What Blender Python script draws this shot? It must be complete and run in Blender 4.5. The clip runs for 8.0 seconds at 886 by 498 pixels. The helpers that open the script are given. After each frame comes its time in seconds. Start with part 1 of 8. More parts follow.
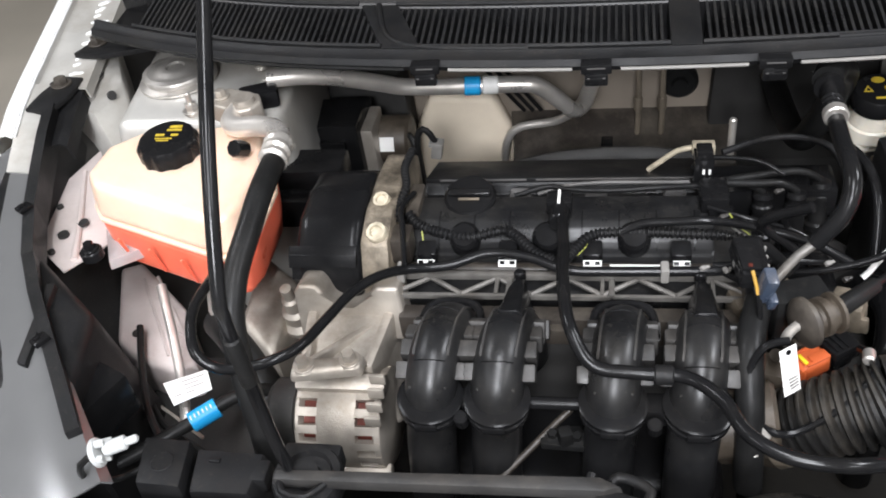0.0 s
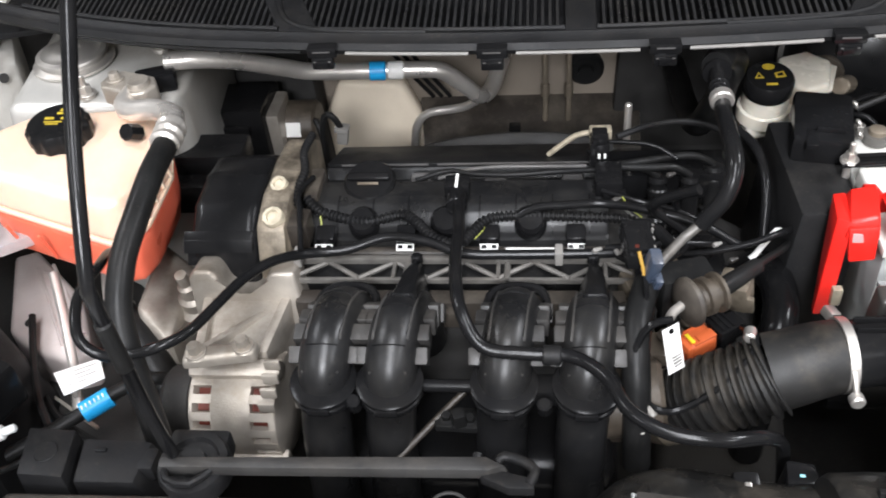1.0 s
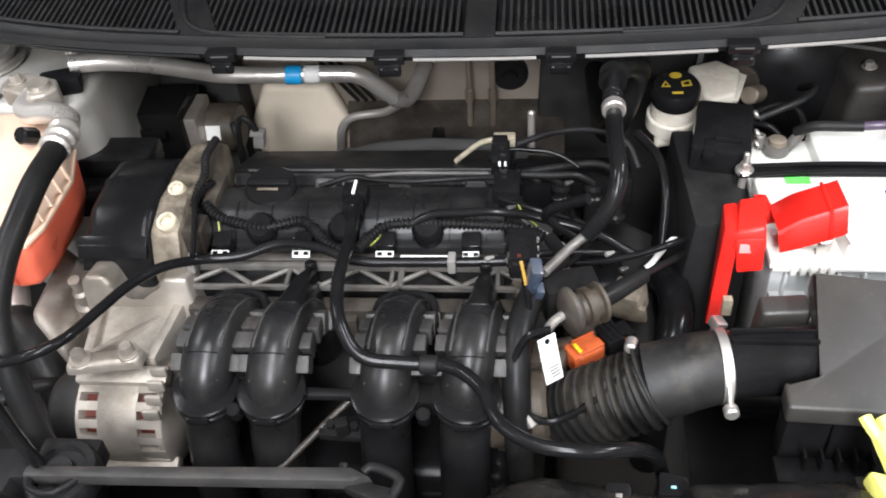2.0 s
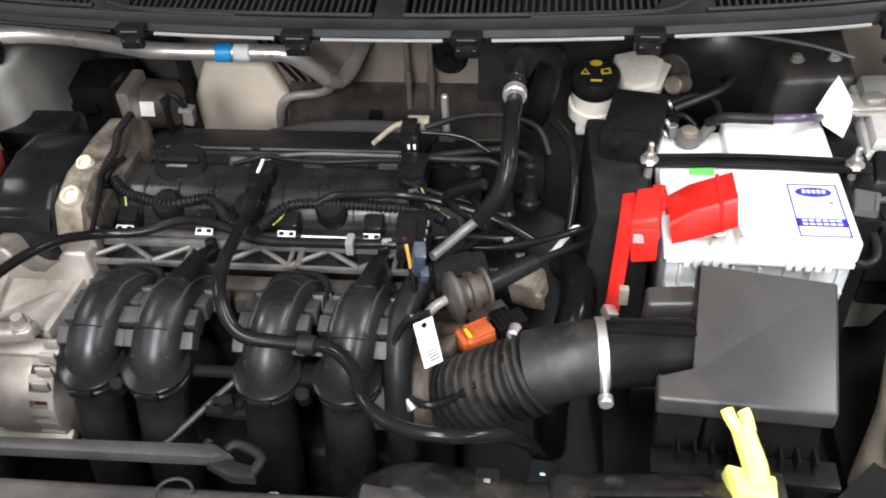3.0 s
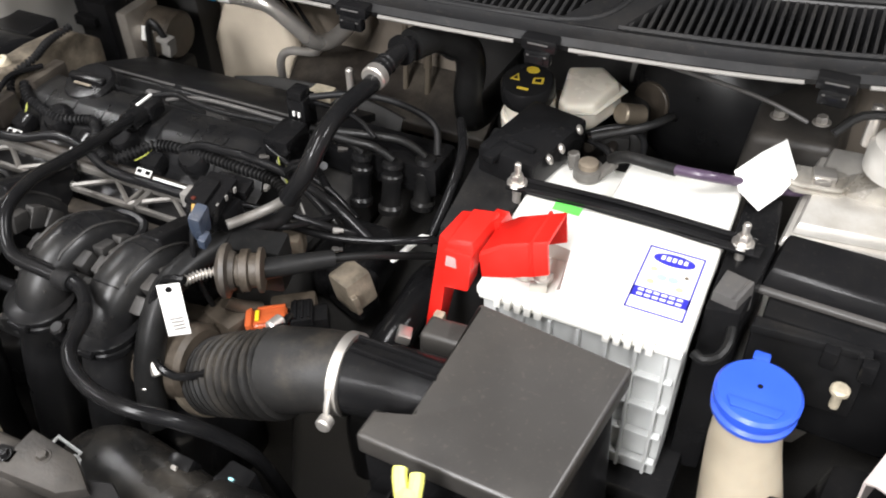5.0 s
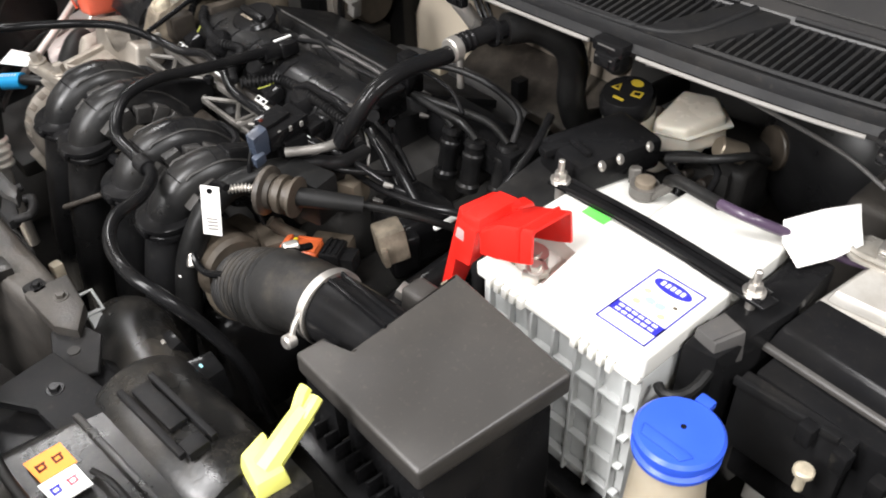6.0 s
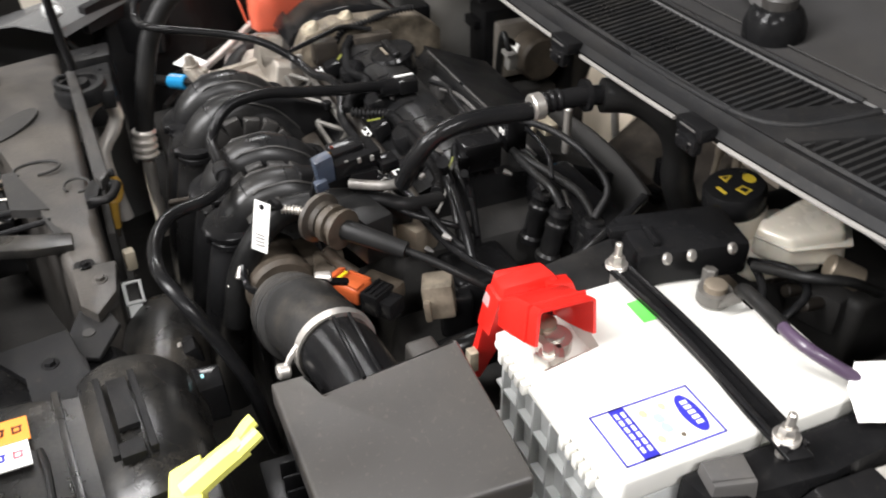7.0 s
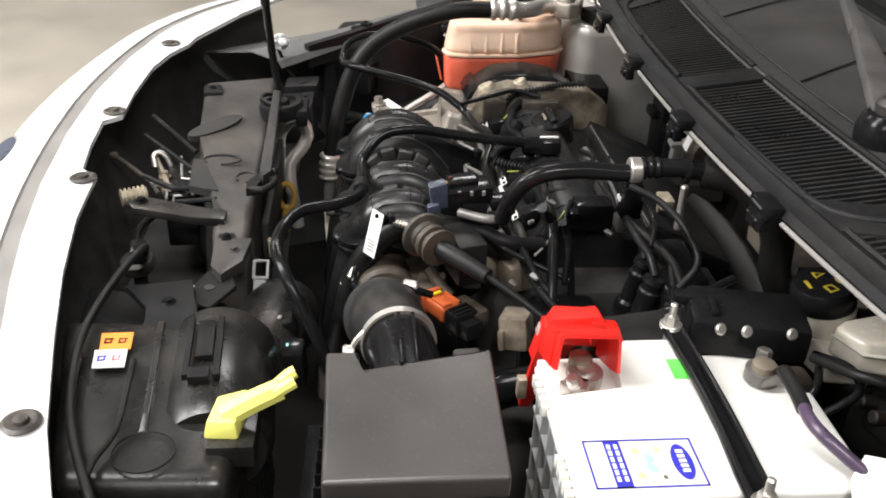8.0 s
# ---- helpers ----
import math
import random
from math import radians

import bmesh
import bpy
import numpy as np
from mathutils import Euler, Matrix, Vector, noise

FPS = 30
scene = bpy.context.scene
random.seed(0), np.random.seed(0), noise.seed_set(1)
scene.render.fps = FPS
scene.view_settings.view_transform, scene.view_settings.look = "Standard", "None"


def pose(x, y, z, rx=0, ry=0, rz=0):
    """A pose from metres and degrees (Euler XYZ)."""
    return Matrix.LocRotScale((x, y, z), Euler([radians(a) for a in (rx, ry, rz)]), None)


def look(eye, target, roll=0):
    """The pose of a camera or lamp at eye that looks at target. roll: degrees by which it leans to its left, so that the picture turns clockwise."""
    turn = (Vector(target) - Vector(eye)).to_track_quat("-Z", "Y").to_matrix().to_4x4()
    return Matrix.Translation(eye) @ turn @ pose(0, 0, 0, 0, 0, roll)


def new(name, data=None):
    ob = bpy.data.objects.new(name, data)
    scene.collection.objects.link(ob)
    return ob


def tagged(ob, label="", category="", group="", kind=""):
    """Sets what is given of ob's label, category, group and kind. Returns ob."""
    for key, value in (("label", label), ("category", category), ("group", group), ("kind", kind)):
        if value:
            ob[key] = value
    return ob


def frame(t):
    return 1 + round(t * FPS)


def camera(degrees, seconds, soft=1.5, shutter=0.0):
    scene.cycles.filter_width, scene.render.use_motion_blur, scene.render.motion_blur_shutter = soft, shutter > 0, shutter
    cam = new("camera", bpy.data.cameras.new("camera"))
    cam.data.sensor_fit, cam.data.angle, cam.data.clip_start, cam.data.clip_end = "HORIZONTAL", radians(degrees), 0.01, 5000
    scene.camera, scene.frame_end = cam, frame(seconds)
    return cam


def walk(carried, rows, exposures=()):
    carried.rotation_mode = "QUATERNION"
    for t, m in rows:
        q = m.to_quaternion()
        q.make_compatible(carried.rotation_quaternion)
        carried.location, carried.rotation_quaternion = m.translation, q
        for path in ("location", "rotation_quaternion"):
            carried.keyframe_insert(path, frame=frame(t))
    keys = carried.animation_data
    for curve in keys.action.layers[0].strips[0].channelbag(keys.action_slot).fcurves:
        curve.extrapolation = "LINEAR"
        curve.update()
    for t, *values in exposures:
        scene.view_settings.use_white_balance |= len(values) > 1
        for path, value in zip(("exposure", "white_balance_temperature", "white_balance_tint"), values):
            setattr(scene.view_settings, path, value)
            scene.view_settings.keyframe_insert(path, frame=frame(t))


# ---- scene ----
cam = camera(52.5, 8.0, soft=1.8, shutter=0.3)
PATH = [
    (0, (0.102, -0.049, 1.439), (-0.272, 1.437, 0.153), -9.0),
    (0.5, (0.111, -0.05, 1.434), (-0.194, 1.44, 0.135), -7.4),
    (1, (0.142, -0.048, 1.429), (-0.096, 1.441, 0.114), -6.1),
    (1.5, (0.186, -0.041, 1.428), (-0.031, 1.453, 0.116), -5.3),
    (3, (0.339, -0.023, 1.417), (0.109, 1.443, 0.077), -3.9),
    (3.5, (0.4, -0.029, 1.408), (0.123, 1.419, 0.056), -3.2),
    (4, (0.456, 0.018, 1.384), (0.144, 1.448, 0.021), -2.9),
    (5.5, (0.763, 0.161, 1.349), (-0.159, 1.369, 0.048), -0.5),
    (6, (0.845, 0.21, 1.333), (-0.306, 1.226, 0.05), -0.7),
    (6.5, (0.874, 0.3, 1.305), (-0.468, 1.213, 0.136), -0.1),
    (7, (0.897, 0.362, 1.298), (-0.592, 1.004, 0.128), -0.2),
    (7.5, (0.964, 0.429, 1.287), (-0.694, 0.769, 0.223), 2.3),
    (8, (1.016, 0.459, 1.285), (-0.709, 0.642, 0.291), 2.5),
]
EXPOSURES = [(0, 0.03, 6300, 10), (0.5, -0.02, 6300, 10), (1.5, 0.10, 6300, 10), (3.5, 0.16, 6300, 10), (5.5, 0.15, 6650, 10), (7, 0.15, 6650, 10), (7.5, 0.13, 6650, 10), (8, -0.02, 6700, 10)]
walk(cam, [(t, look(eye, target, roll)) for t, eye, target, roll in PATH], EXPOSURES)
# unseen ceiling lamps, placed and powered to suit the highlights and brightness
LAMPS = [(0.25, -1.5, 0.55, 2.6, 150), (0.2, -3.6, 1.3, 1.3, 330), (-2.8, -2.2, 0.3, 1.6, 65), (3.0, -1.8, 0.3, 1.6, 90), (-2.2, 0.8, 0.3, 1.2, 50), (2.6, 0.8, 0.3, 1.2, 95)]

# ---- light ----
world = bpy.data.worlds.new("workshop")
scene.world = world
world.use_nodes = True
world.node_tree.nodes["Background"].inputs[0].default_value = (0.9, 0.95, 1.0, 1)
world.node_tree.nodes["Background"].inputs[1].default_value = 0.15


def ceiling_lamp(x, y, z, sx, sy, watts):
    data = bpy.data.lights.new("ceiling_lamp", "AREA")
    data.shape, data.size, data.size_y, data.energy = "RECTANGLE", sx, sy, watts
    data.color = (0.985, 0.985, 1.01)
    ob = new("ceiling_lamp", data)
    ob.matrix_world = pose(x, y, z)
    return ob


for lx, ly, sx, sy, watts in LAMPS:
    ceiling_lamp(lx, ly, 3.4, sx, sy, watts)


# ---- materials ----
def mat(name, base, rough=0.5, metal=0.0, var=0.18, scale=25.0, bump=0.15, fine=350.0, dust=None, dusty=0.0, spec=0.5, trans=0.0, coat=0.0, sss=0.0):
    m = bpy.data.materials.new(name)
    m.use_nodes = True
    nt = m.node_tree
    n, l = nt.nodes, nt.links
    p = n["Principled BSDF"]
    co = n.new("ShaderNodeTexCoord")
    big, small = n.new("ShaderNodeTexNoise"), n.new("ShaderNodeTexNoise")
    big.inputs["Scale"].default_value, big.inputs["Detail"].default_value = scale, 5
    small.inputs["Scale"].default_value, small.inputs["Detail"].default_value = fine, 3
    for k in (big, small):
        l.new(co.outputs["Object"], k.inputs["Vector"])
    ramp = n.new("ShaderNodeMapRange")
    ramp.inputs["From Min"].default_value, ramp.inputs["From Max"].default_value = 0.3, 0.7
    ramp.inputs["To Min"].default_value, ramp.inputs["To Max"].default_value = 1 - var, 1 + var
    l.new(big.outputs["Fac"], ramp.inputs["Value"])
    mul = n.new("ShaderNodeMix")
    mul.data_type, mul.blend_type = "RGBA", "MULTIPLY"
    mul.inputs["Factor"].default_value = 1
    mul.inputs["A"].default_value = (*base, 1)
    l.new(ramp.outputs["Result"], mul.inputs["B"])
    colour = mul.outputs["Result"]
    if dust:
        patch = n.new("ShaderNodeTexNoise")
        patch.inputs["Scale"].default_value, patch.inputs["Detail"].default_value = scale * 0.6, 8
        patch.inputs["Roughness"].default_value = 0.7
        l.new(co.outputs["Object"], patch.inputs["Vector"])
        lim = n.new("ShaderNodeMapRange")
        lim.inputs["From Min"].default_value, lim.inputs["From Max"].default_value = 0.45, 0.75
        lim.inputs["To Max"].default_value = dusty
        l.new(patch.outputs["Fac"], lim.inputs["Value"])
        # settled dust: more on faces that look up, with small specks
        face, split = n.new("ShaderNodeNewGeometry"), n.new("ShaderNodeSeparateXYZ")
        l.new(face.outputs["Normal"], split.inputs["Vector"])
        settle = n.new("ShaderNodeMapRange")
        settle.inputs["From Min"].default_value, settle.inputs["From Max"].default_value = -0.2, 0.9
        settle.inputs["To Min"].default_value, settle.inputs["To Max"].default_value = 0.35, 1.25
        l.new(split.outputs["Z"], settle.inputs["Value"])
        speck, dots = n.new("ShaderNodeTexNoise"), n.new("ShaderNodeMapRange")
        speck.inputs["Scale"].default_value, speck.inputs["Detail"].default_value = 260, 2
        l.new(co.outputs["Object"], speck.inputs["Vector"])
        dots.inputs["From Min"].default_value, dots.inputs["From Max"].default_value = 0.60, 0.74
        dots.inputs["To Max"].default_value = min(dusty * 1.3, 0.07)
        l.new(speck.outputs["Fac"], dots.inputs["Value"])
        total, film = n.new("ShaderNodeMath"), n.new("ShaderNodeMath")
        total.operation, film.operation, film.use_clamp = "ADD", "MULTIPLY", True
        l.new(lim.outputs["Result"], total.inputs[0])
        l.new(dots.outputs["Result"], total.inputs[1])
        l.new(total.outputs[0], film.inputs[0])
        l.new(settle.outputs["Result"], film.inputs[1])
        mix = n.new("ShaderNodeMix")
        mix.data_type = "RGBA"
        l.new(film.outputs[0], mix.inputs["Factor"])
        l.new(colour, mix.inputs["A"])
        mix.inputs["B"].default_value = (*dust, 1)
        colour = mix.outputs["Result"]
    l.new(colour, p.inputs["Base Color"])
    rr = n.new("ShaderNodeMapRange")
    rr.inputs["From Min"].default_value, rr.inputs["From Max"].default_value = 0.3, 0.7
    rr.inputs["To Min"].default_value, rr.inputs["To Max"].default_value = max(0.03, rough * 0.75), min(1, rough * 1.25)
    l.new(big.outputs["Fac"], rr.inputs["Value"])
    l.new(rr.outputs["Result"], p.inputs["Roughness"])
    if bump > 0:
        b = n.new("ShaderNodeBump")
        b.inputs["Strength"].default_value, b.inputs["Distance"].default_value = bump, 0.001
        l.new(small.outputs["Fac"], b.inputs["Height"])
        l.new(b.outputs["Normal"], p.inputs["Normal"])
    p.inputs["Metallic"].default_value = metal
    p.inputs["Specular IOR Level"].default_value = spec
    p.inputs["Transmission Weight"].default_value = trans
    p.inputs["Coat Weight"].default_value = coat
    p.inputs["Subsurface Weight"].default_value = sss
    p.inputs["Subsurface Radius"].default_value = (0.02, 0.012, 0.008)
    p.inputs["Subsurface Scale"].default_value = 0.5
    return m


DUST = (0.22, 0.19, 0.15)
BLACK = mat("black_plastic", (0.0085, 0.0085, 0.009), 0.22, dust=DUST, dusty=0.016, spec=0.12, bump=0.08)
RUNNER = mat("satin_black_plastic", (0.0095, 0.0095, 0.010), 0.32, dust=(0.17, 0.155, 0.13), dusty=0.08, spec=0.33, bump=0.06, fine=500)
STRIP = mat("dull_rubber_strip", (0.075, 0.072, 0.07), 0.5, dust=DUST, dusty=0.15)
GLOSS = mat("glossy_black_plastic", (0.008, 0.008, 0.0085), 0.14, dust=DUST, dusty=0.014, bump=0.03, spec=0.20)
MATTE = mat("textured_black_plastic", (0.0105, 0.0105, 0.011), 0.40, bump=0.2, fine=1500, dust=DUST, dusty=0.035, spec=0.15)
RUBBER = mat("black_rubber", (0.011, 0.011, 0.011), 0.40, dust=DUST, dusty=0.03, spec=0.18)
HOSE = mat("glossy_rubber_hose", (0.008, 0.008, 0.0085), 0.20, dust=DUST, dusty=0.016, bump=0.05, spec=0.18)
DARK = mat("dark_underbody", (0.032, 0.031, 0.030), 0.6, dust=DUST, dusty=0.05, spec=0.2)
GREY = mat("charcoal_plastic", (0.040, 0.0372, 0.0345), 0.42, bump=0.12, fine=1200, var=0.10, scale=9, dust=DUST, dusty=0.10)
BELLOWS = mat("dusty_rubber", (0.011, 0.0105, 0.010), 0.5, dust=(0.13, 0.106, 0.077), dusty=0.40, bump=0.2, spec=0.4)
COWL = mat("cowl_plastic", (0.012, 0.012, 0.0125), 0.46, bump=0.3, fine=1000, var=0.15, dust=DUST, dusty=0.04, spec=0.18)
SLAM = mat("dusty_grey_plastic", (0.036, 0.033, 0.030), 0.45, var=0.3, scale=14, dust=(0.14, 0.12, 0.098), dusty=0.42, bump=0.3)
ALU = mat("cast_aluminium", (0.42, 0.38, 0.33), 0.48, 0.6, bump=0.4, fine=700, dust=(0.17, 0.14, 0.105), dusty=0.75)
STEEL = mat("zinc_steel", (0.58, 0.55, 0.51), 0.38, 0.8, bump=0.1, dust=(0.35, 0.3, 0.24), dusty=0.2)
PIPE = mat("aluminium_pipe", (0.74, 0.70, 0.65), 0.32, 0.7, var=0.12, bump=0.1, dust=(0.4, 0.36, 0.3), dusty=0.25)
SILVER = mat("silver_body_paint", (0.54, 0.525, 0.49), 0.38, 0.35, var=0.14, scale=14, bump=0.1, dust=(0.30, 0.255, 0.20), dusty=0.55, coat=0.2)
FIRE = mat("beige_body_panel", (0.25, 0.212, 0.172), 0.5, 0.2, var=0.15, scale=12, dust=(0.25, 0.21, 0.17), dusty=0.5)
WHITE = mat("white_body_paint", (0.80, 0.80, 0.79), 0.25, var=0.03, bump=0.0, coat=0.5)
BATTERY = mat("white_battery_plastic", (0.78, 0.77, 0.72), 0.4, var=0.05, bump=0.1, dust=(0.6, 0.57, 0.48), dusty=0.15)
CASE = mat("grey_battery_case", (0.50, 0.51, 0.50), 0.4, var=0.08)
TANK = mat("milky_tank_plastic", (0.83, 0.60, 0.45), 0.38, var=0.08, scale=14, bump=0.1, sss=0.25)
COOLANT = mat("pink_coolant_plastic", (0.81, 0.16, 0.09), 0.35, var=0.12, bump=0.1, sss=0.2)
CLEAR = mat("clear_film", (0.80, 0.76, 0.75), 0.18, var=0.06, scale=40, bump=0.3, fine=60, trans=0.65)
RED = mat("red_plastic", (0.72, 0.018, 0.012), 0.35, var=0.08)
BLUE = mat("blue_plastic", (0.03, 0.095, 0.60), 0.38, var=0.06)
BAND = mat("blue_label", (0.02, 0.36, 0.75), 0.4, var=0.05, bump=0.0)
INK = mat("dark_blue_ink", (0.03, 0.03, 0.40), 0.5, var=0.05, bump=0.0)
CYAN = mat("cyan_ink", (0.35, 0.74, 0.80), 0.5, var=0.05, bump=0.0)
YELLOW = mat("yellow_plastic", (0.86, 0.83, 0.20), 0.4, var=0.05)
SYMBOL = mat("pale_yellow_ink", (0.80, 0.76, 0.30), 0.5, var=0.1, bump=0.0)
PRINT = mat("yellow_print", (0.80, 0.62, 0.02), 0.5, var=0.1, bump=0.0)
ORANGE = mat("orange_plastic", (0.52, 0.105, 0.03), 0.4, var=0.15)
GREEN = mat("green_paint", (0.15, 0.75, 0.12), 0.5, var=0.15, bump=0.0)
PAPER = mat("white_label", (0.80, 0.79, 0.76), 0.55, var=0.06)
NECK = mat("aged_white_plastic", (0.40, 0.345, 0.26), 0.5, var=0.12, sss=0.1)
RESERVOIR = mat("milky_reservoir", (0.66, 0.61, 0.52), 0.25, var=0.1, sss=0.2)
CREAM = mat("cream_plug", (0.50, 0.44, 0.33), 0.45, 0.3, var=0.25, scale=120, dust=(0.2, 0.16, 0.11), dusty=0.5)
BROWN = mat("brown_sensor_plastic", (0.028, 0.023, 0.019), 0.45, dust=DUST, dusty=0.35)
TAN = mat("weathered_steel", (0.28, 0.235, 0.18), 0.5, 0.6, dust=(0.15, 0.12, 0.09), dusty=0.6)
COPPER = mat("copper_winding", (0.10, 0.02, 0.012), 0.5, 0.3)
BLUEGREY = mat("blue_grey_plastic", (0.040, 0.055, 0.085), 0.30, dust=DUST, dusty=0.3)
GOLD = mat("yellow_dipstick", (0.42, 0.24, 0.035), 0.45, dust=DUST, dusty=0.4)
CONCRETE = mat("workshop_concrete", (0.37, 0.335, 0.28), 0.5, var=0.14, scale=2.5, bump=0.2, fine=120, dust=(0.42, 0.38, 0.32), dusty=0.3)
PLASTER = mat("wall_plaster", (0.30, 0.30, 0.29), 0.85, var=0.08, scale=2, bump=0.2)
GLASS = mat("dark_windscreen", (0.015, 0.018, 0.018), 0.06, var=0.02, bump=0.0)
SEAL = mat("grey_seal", (0.22, 0.21, 0.195), 0.45, var=0.1)
PRIMER = mat("pinkish_silver_paint", (0.66, 0.58, 0.55), 0.4, 0.15, var=0.1, scale=18, dust=(0.42, 0.35, 0.3), dusty=0.35)
LENS = mat("headlamp_lens", (0.115, 0.115, 0.115), 0.14, var=0.06, scale=12, bump=0.0, coat=0.35)
SLAT = mat("satin_grille_plastic", (0.017, 0.017, 0.0175), 0.33, dust=DUST, dusty=0.05, spec=0.6, bump=0.1)
REAR = mat("dull_cowl_panel", (0.046, 0.045, 0.045), 0.5, var=0.12, scale=8, bump=0.3, fine=900, dust=DUST, dusty=0.08)
LEDGE = mat("dusty_black_plastic", (0.026, 0.025, 0.024), 0.5, var=0.2, dust=(0.17, 0.145, 0.12), dusty=0.2, bump=0.25)
INTAKE = mat("worn_black_plastic", (0.010, 0.0098, 0.0095), 0.30, var=0.2, dust=(0.15, 0.13, 0.105), dusty=0.22, bump=0.15, spec=0.45)
STICKER = mat("orange_label", (0.80, 0.26, 0.035), 0.45, var=0.05, bump=0.0)
PINK = mat("pink_print", (0.70, 0.12, 0.16), 0.5, var=0.05, bump=0.0)
FOIL = mat("wrinkled_silver_film", (0.34, 0.32, 0.285), 0.3, 0.3, var=0.30, scale=45, bump=1.0, fine=70, dust=(0.28, 0.24, 0.18), dusty=0.6)
PAD = mat("cream_insulation", (0.78, 0.68, 0.54), 0.6, var=0.08, scale=10, bump=0.2, dust=(0.45, 0.37, 0.28), dusty=0.35)
RAIL = mat("grey_cast_rail", (0.14, 0.133, 0.122), 0.4, 0.3, var=0.25, scale=60, bump=0.2, dust=(0.12, 0.10, 0.08), dusty=0.5)
PIGTAIL = mat("yellow_green_wire", (0.34, 0.36, 0.07), 0.45)
GRIME = mat("grimy_brown_casting", (0.055, 0.044, 0.033), 0.5, 0.15, var=0.3, scale=60, dust=(0.15, 0.12, 0.088), dusty=0.4, bump=0.3)
FLANGE = mat("grimy_aluminium", (0.22, 0.185, 0.14), 0.5, 0.4, var=0.45, scale=55, bump=0.4, fine=600, dust=(0.04, 0.032, 0.024), dusty=1.0)
CAPINK = mat("dim_yellow_print", (0.50, 0.36, 0.03), 0.5, var=0.2, scale=200, bump=0.0)
PURPLE = mat("purple_cable", (0.075, 0.05, 0.085), 0.35)


# ---- builders ----
HOME = {}


def thing(name, at, label, category, group="", kind=""):
    """An Empty at the base of a thing, whose parts hang under it."""
    ob = new(name)
    ob.empty_display_size = 0.02
    ob.location = at
    HOME[ob] = Vector(at)
    return tagged(ob, label, category, group, kind)


def finish(bm, name, material, angle=38):
    me = bpy.data.meshes.new(name)
    bmesh.ops.recalc_face_normals(bm, faces=bm.faces[:])
    bm.to_mesh(me)
    bm.free()
    me.materials.append(material)
    me.polygons.foreach_set("use_smooth", [True] * len(me.polygons))
    me.set_sharp_from_angle(angle=radians(angle))
    return me


def part(name, bm, material, parent, label=""):
    ob = new(name, finish(bm, name, material))
    ob.parent = parent
    if parent in HOME:
        ob.matrix_parent_inverse = Matrix.Translation(-HOME[parent])
    return tagged(ob, label)


def solo(name, bm, material, label, category, group="", kind=""):
    return tagged(new(name, finish(bm, name, material)), label, category, group, kind)


def B():
    return bmesh.new()


def axis(p, d, spin=0.0):
    """A matrix whose z axis runs along d from p."""
    q = Vector(d).normalized().to_track_quat("Z", "Y").to_matrix().to_4x4()
    return Matrix.Translation(p) @ q @ Matrix.Rotation(radians(spin), 4, "Z")


def bevelled(bm, geom_edges, w, seg=2):
    if w > 0:
        bmesh.ops.bevel(bm, geom=geom_edges, offset=w, segments=seg, affect="EDGES", profile=0.6, clamp_overlap=True)


def box(bm, c, s, rot=(0, 0, 0), bev=0.003, seg=2, taper=1.0):
    """A box with rounded edges; taper shrinks its top."""
    made = bmesh.ops.create_cube(bm, size=1.0)["verts"]
    m = pose(*c, *rot)
    for v in made:
        k = taper if v.co.z > 0 else 1.0
        v.co = m @ Vector((v.co.x * s[0] * k, v.co.y * s[1] * k, v.co.z * s[2]))
    bevelled(bm, list({e for v in made for e in v.link_edges}), min(bev, min(s) * 0.45), seg)
    return bm


def prism(bm, pts, z0, z1, bev=0.003, m=None, seg=2):
    """A plate: the outline pts in x and y, from z0 to z1."""
    lo = [bm.verts.new((x, y, z0)) for x, y in pts]
    hi = [bm.verts.new((x, y, z1)) for x, y in pts]
    n = len(pts)
    bm.faces.new(lo[::-1]), bm.faces.new(hi)
    for i in range(n):
        bm.faces.new((lo[i], lo[(i + 1) % n], hi[(i + 1) % n], hi[i]))
    if m is not None:
        for v in lo + hi:
            v.co = m @ v.co
    edges = {e for v in lo + hi for e in v.link_edges}
    bevelled(bm, list(edges), bev, seg)
    return bm


def hull(bm, low, high, bev=0.004, seg=2):
    """A block between two outlines of equal length, given as points in space."""
    a, b = [bm.verts.new(p) for p in low], [bm.verts.new(p) for p in high]
    n = len(low)
    bm.faces.new(a[::-1]), bm.faces.new(b)
    for i in range(n):
        bm.faces.new((a[i], a[(i + 1) % n], b[(i + 1) % n], b[i]))
    bevelled(bm, list({e for v in a + b for e in v.link_edges}), bev, seg)
    return bm


def lathe(bm, prof, m, seg=28):
    """Turns the profile of (radius, height) round the z axis of m."""
    rings = []
    for r, h in prof:
        rings.append([bm.verts.new(m @ Vector((r * math.cos(a), r * math.sin(a), h))) for a in (2 * math.pi * i / seg for i in range(seg))] if r > 1e-5 else [bm.verts.new(m @ Vector((0, 0, h)))])
    for a, b in zip(rings, rings[1:]):
        for i in range(seg):
            j = (i + 1) % seg
            if len(a) == 1 and len(b) == 1:
                continue
            if len(a) == 1:
                bm.faces.new((a[0], b[j], b[i]))
            elif len(b) == 1:
                bm.faces.new((a[i], a[j], b[0]))
            else:
                bm.faces.new((a[i], a[j], b[j], b[i]))
    for ring, flip in ((rings[0], True), (rings[-1], False)):
        if len(ring) > 1:
            bm.faces.new(ring[::-1] if flip else ring)
    return bm


def cyl(bm, p, d, r, h, seg=20, bev=0.0015, r2=None):
    b = min(bev, r * 0.4, h * 0.4)
    t = r if r2 is None else r2
    return lathe(bm, [(0, 0), (r - b, 0), (r, b), (t, h - b), (t - b, h), (0, h)], axis(p, d), seg)


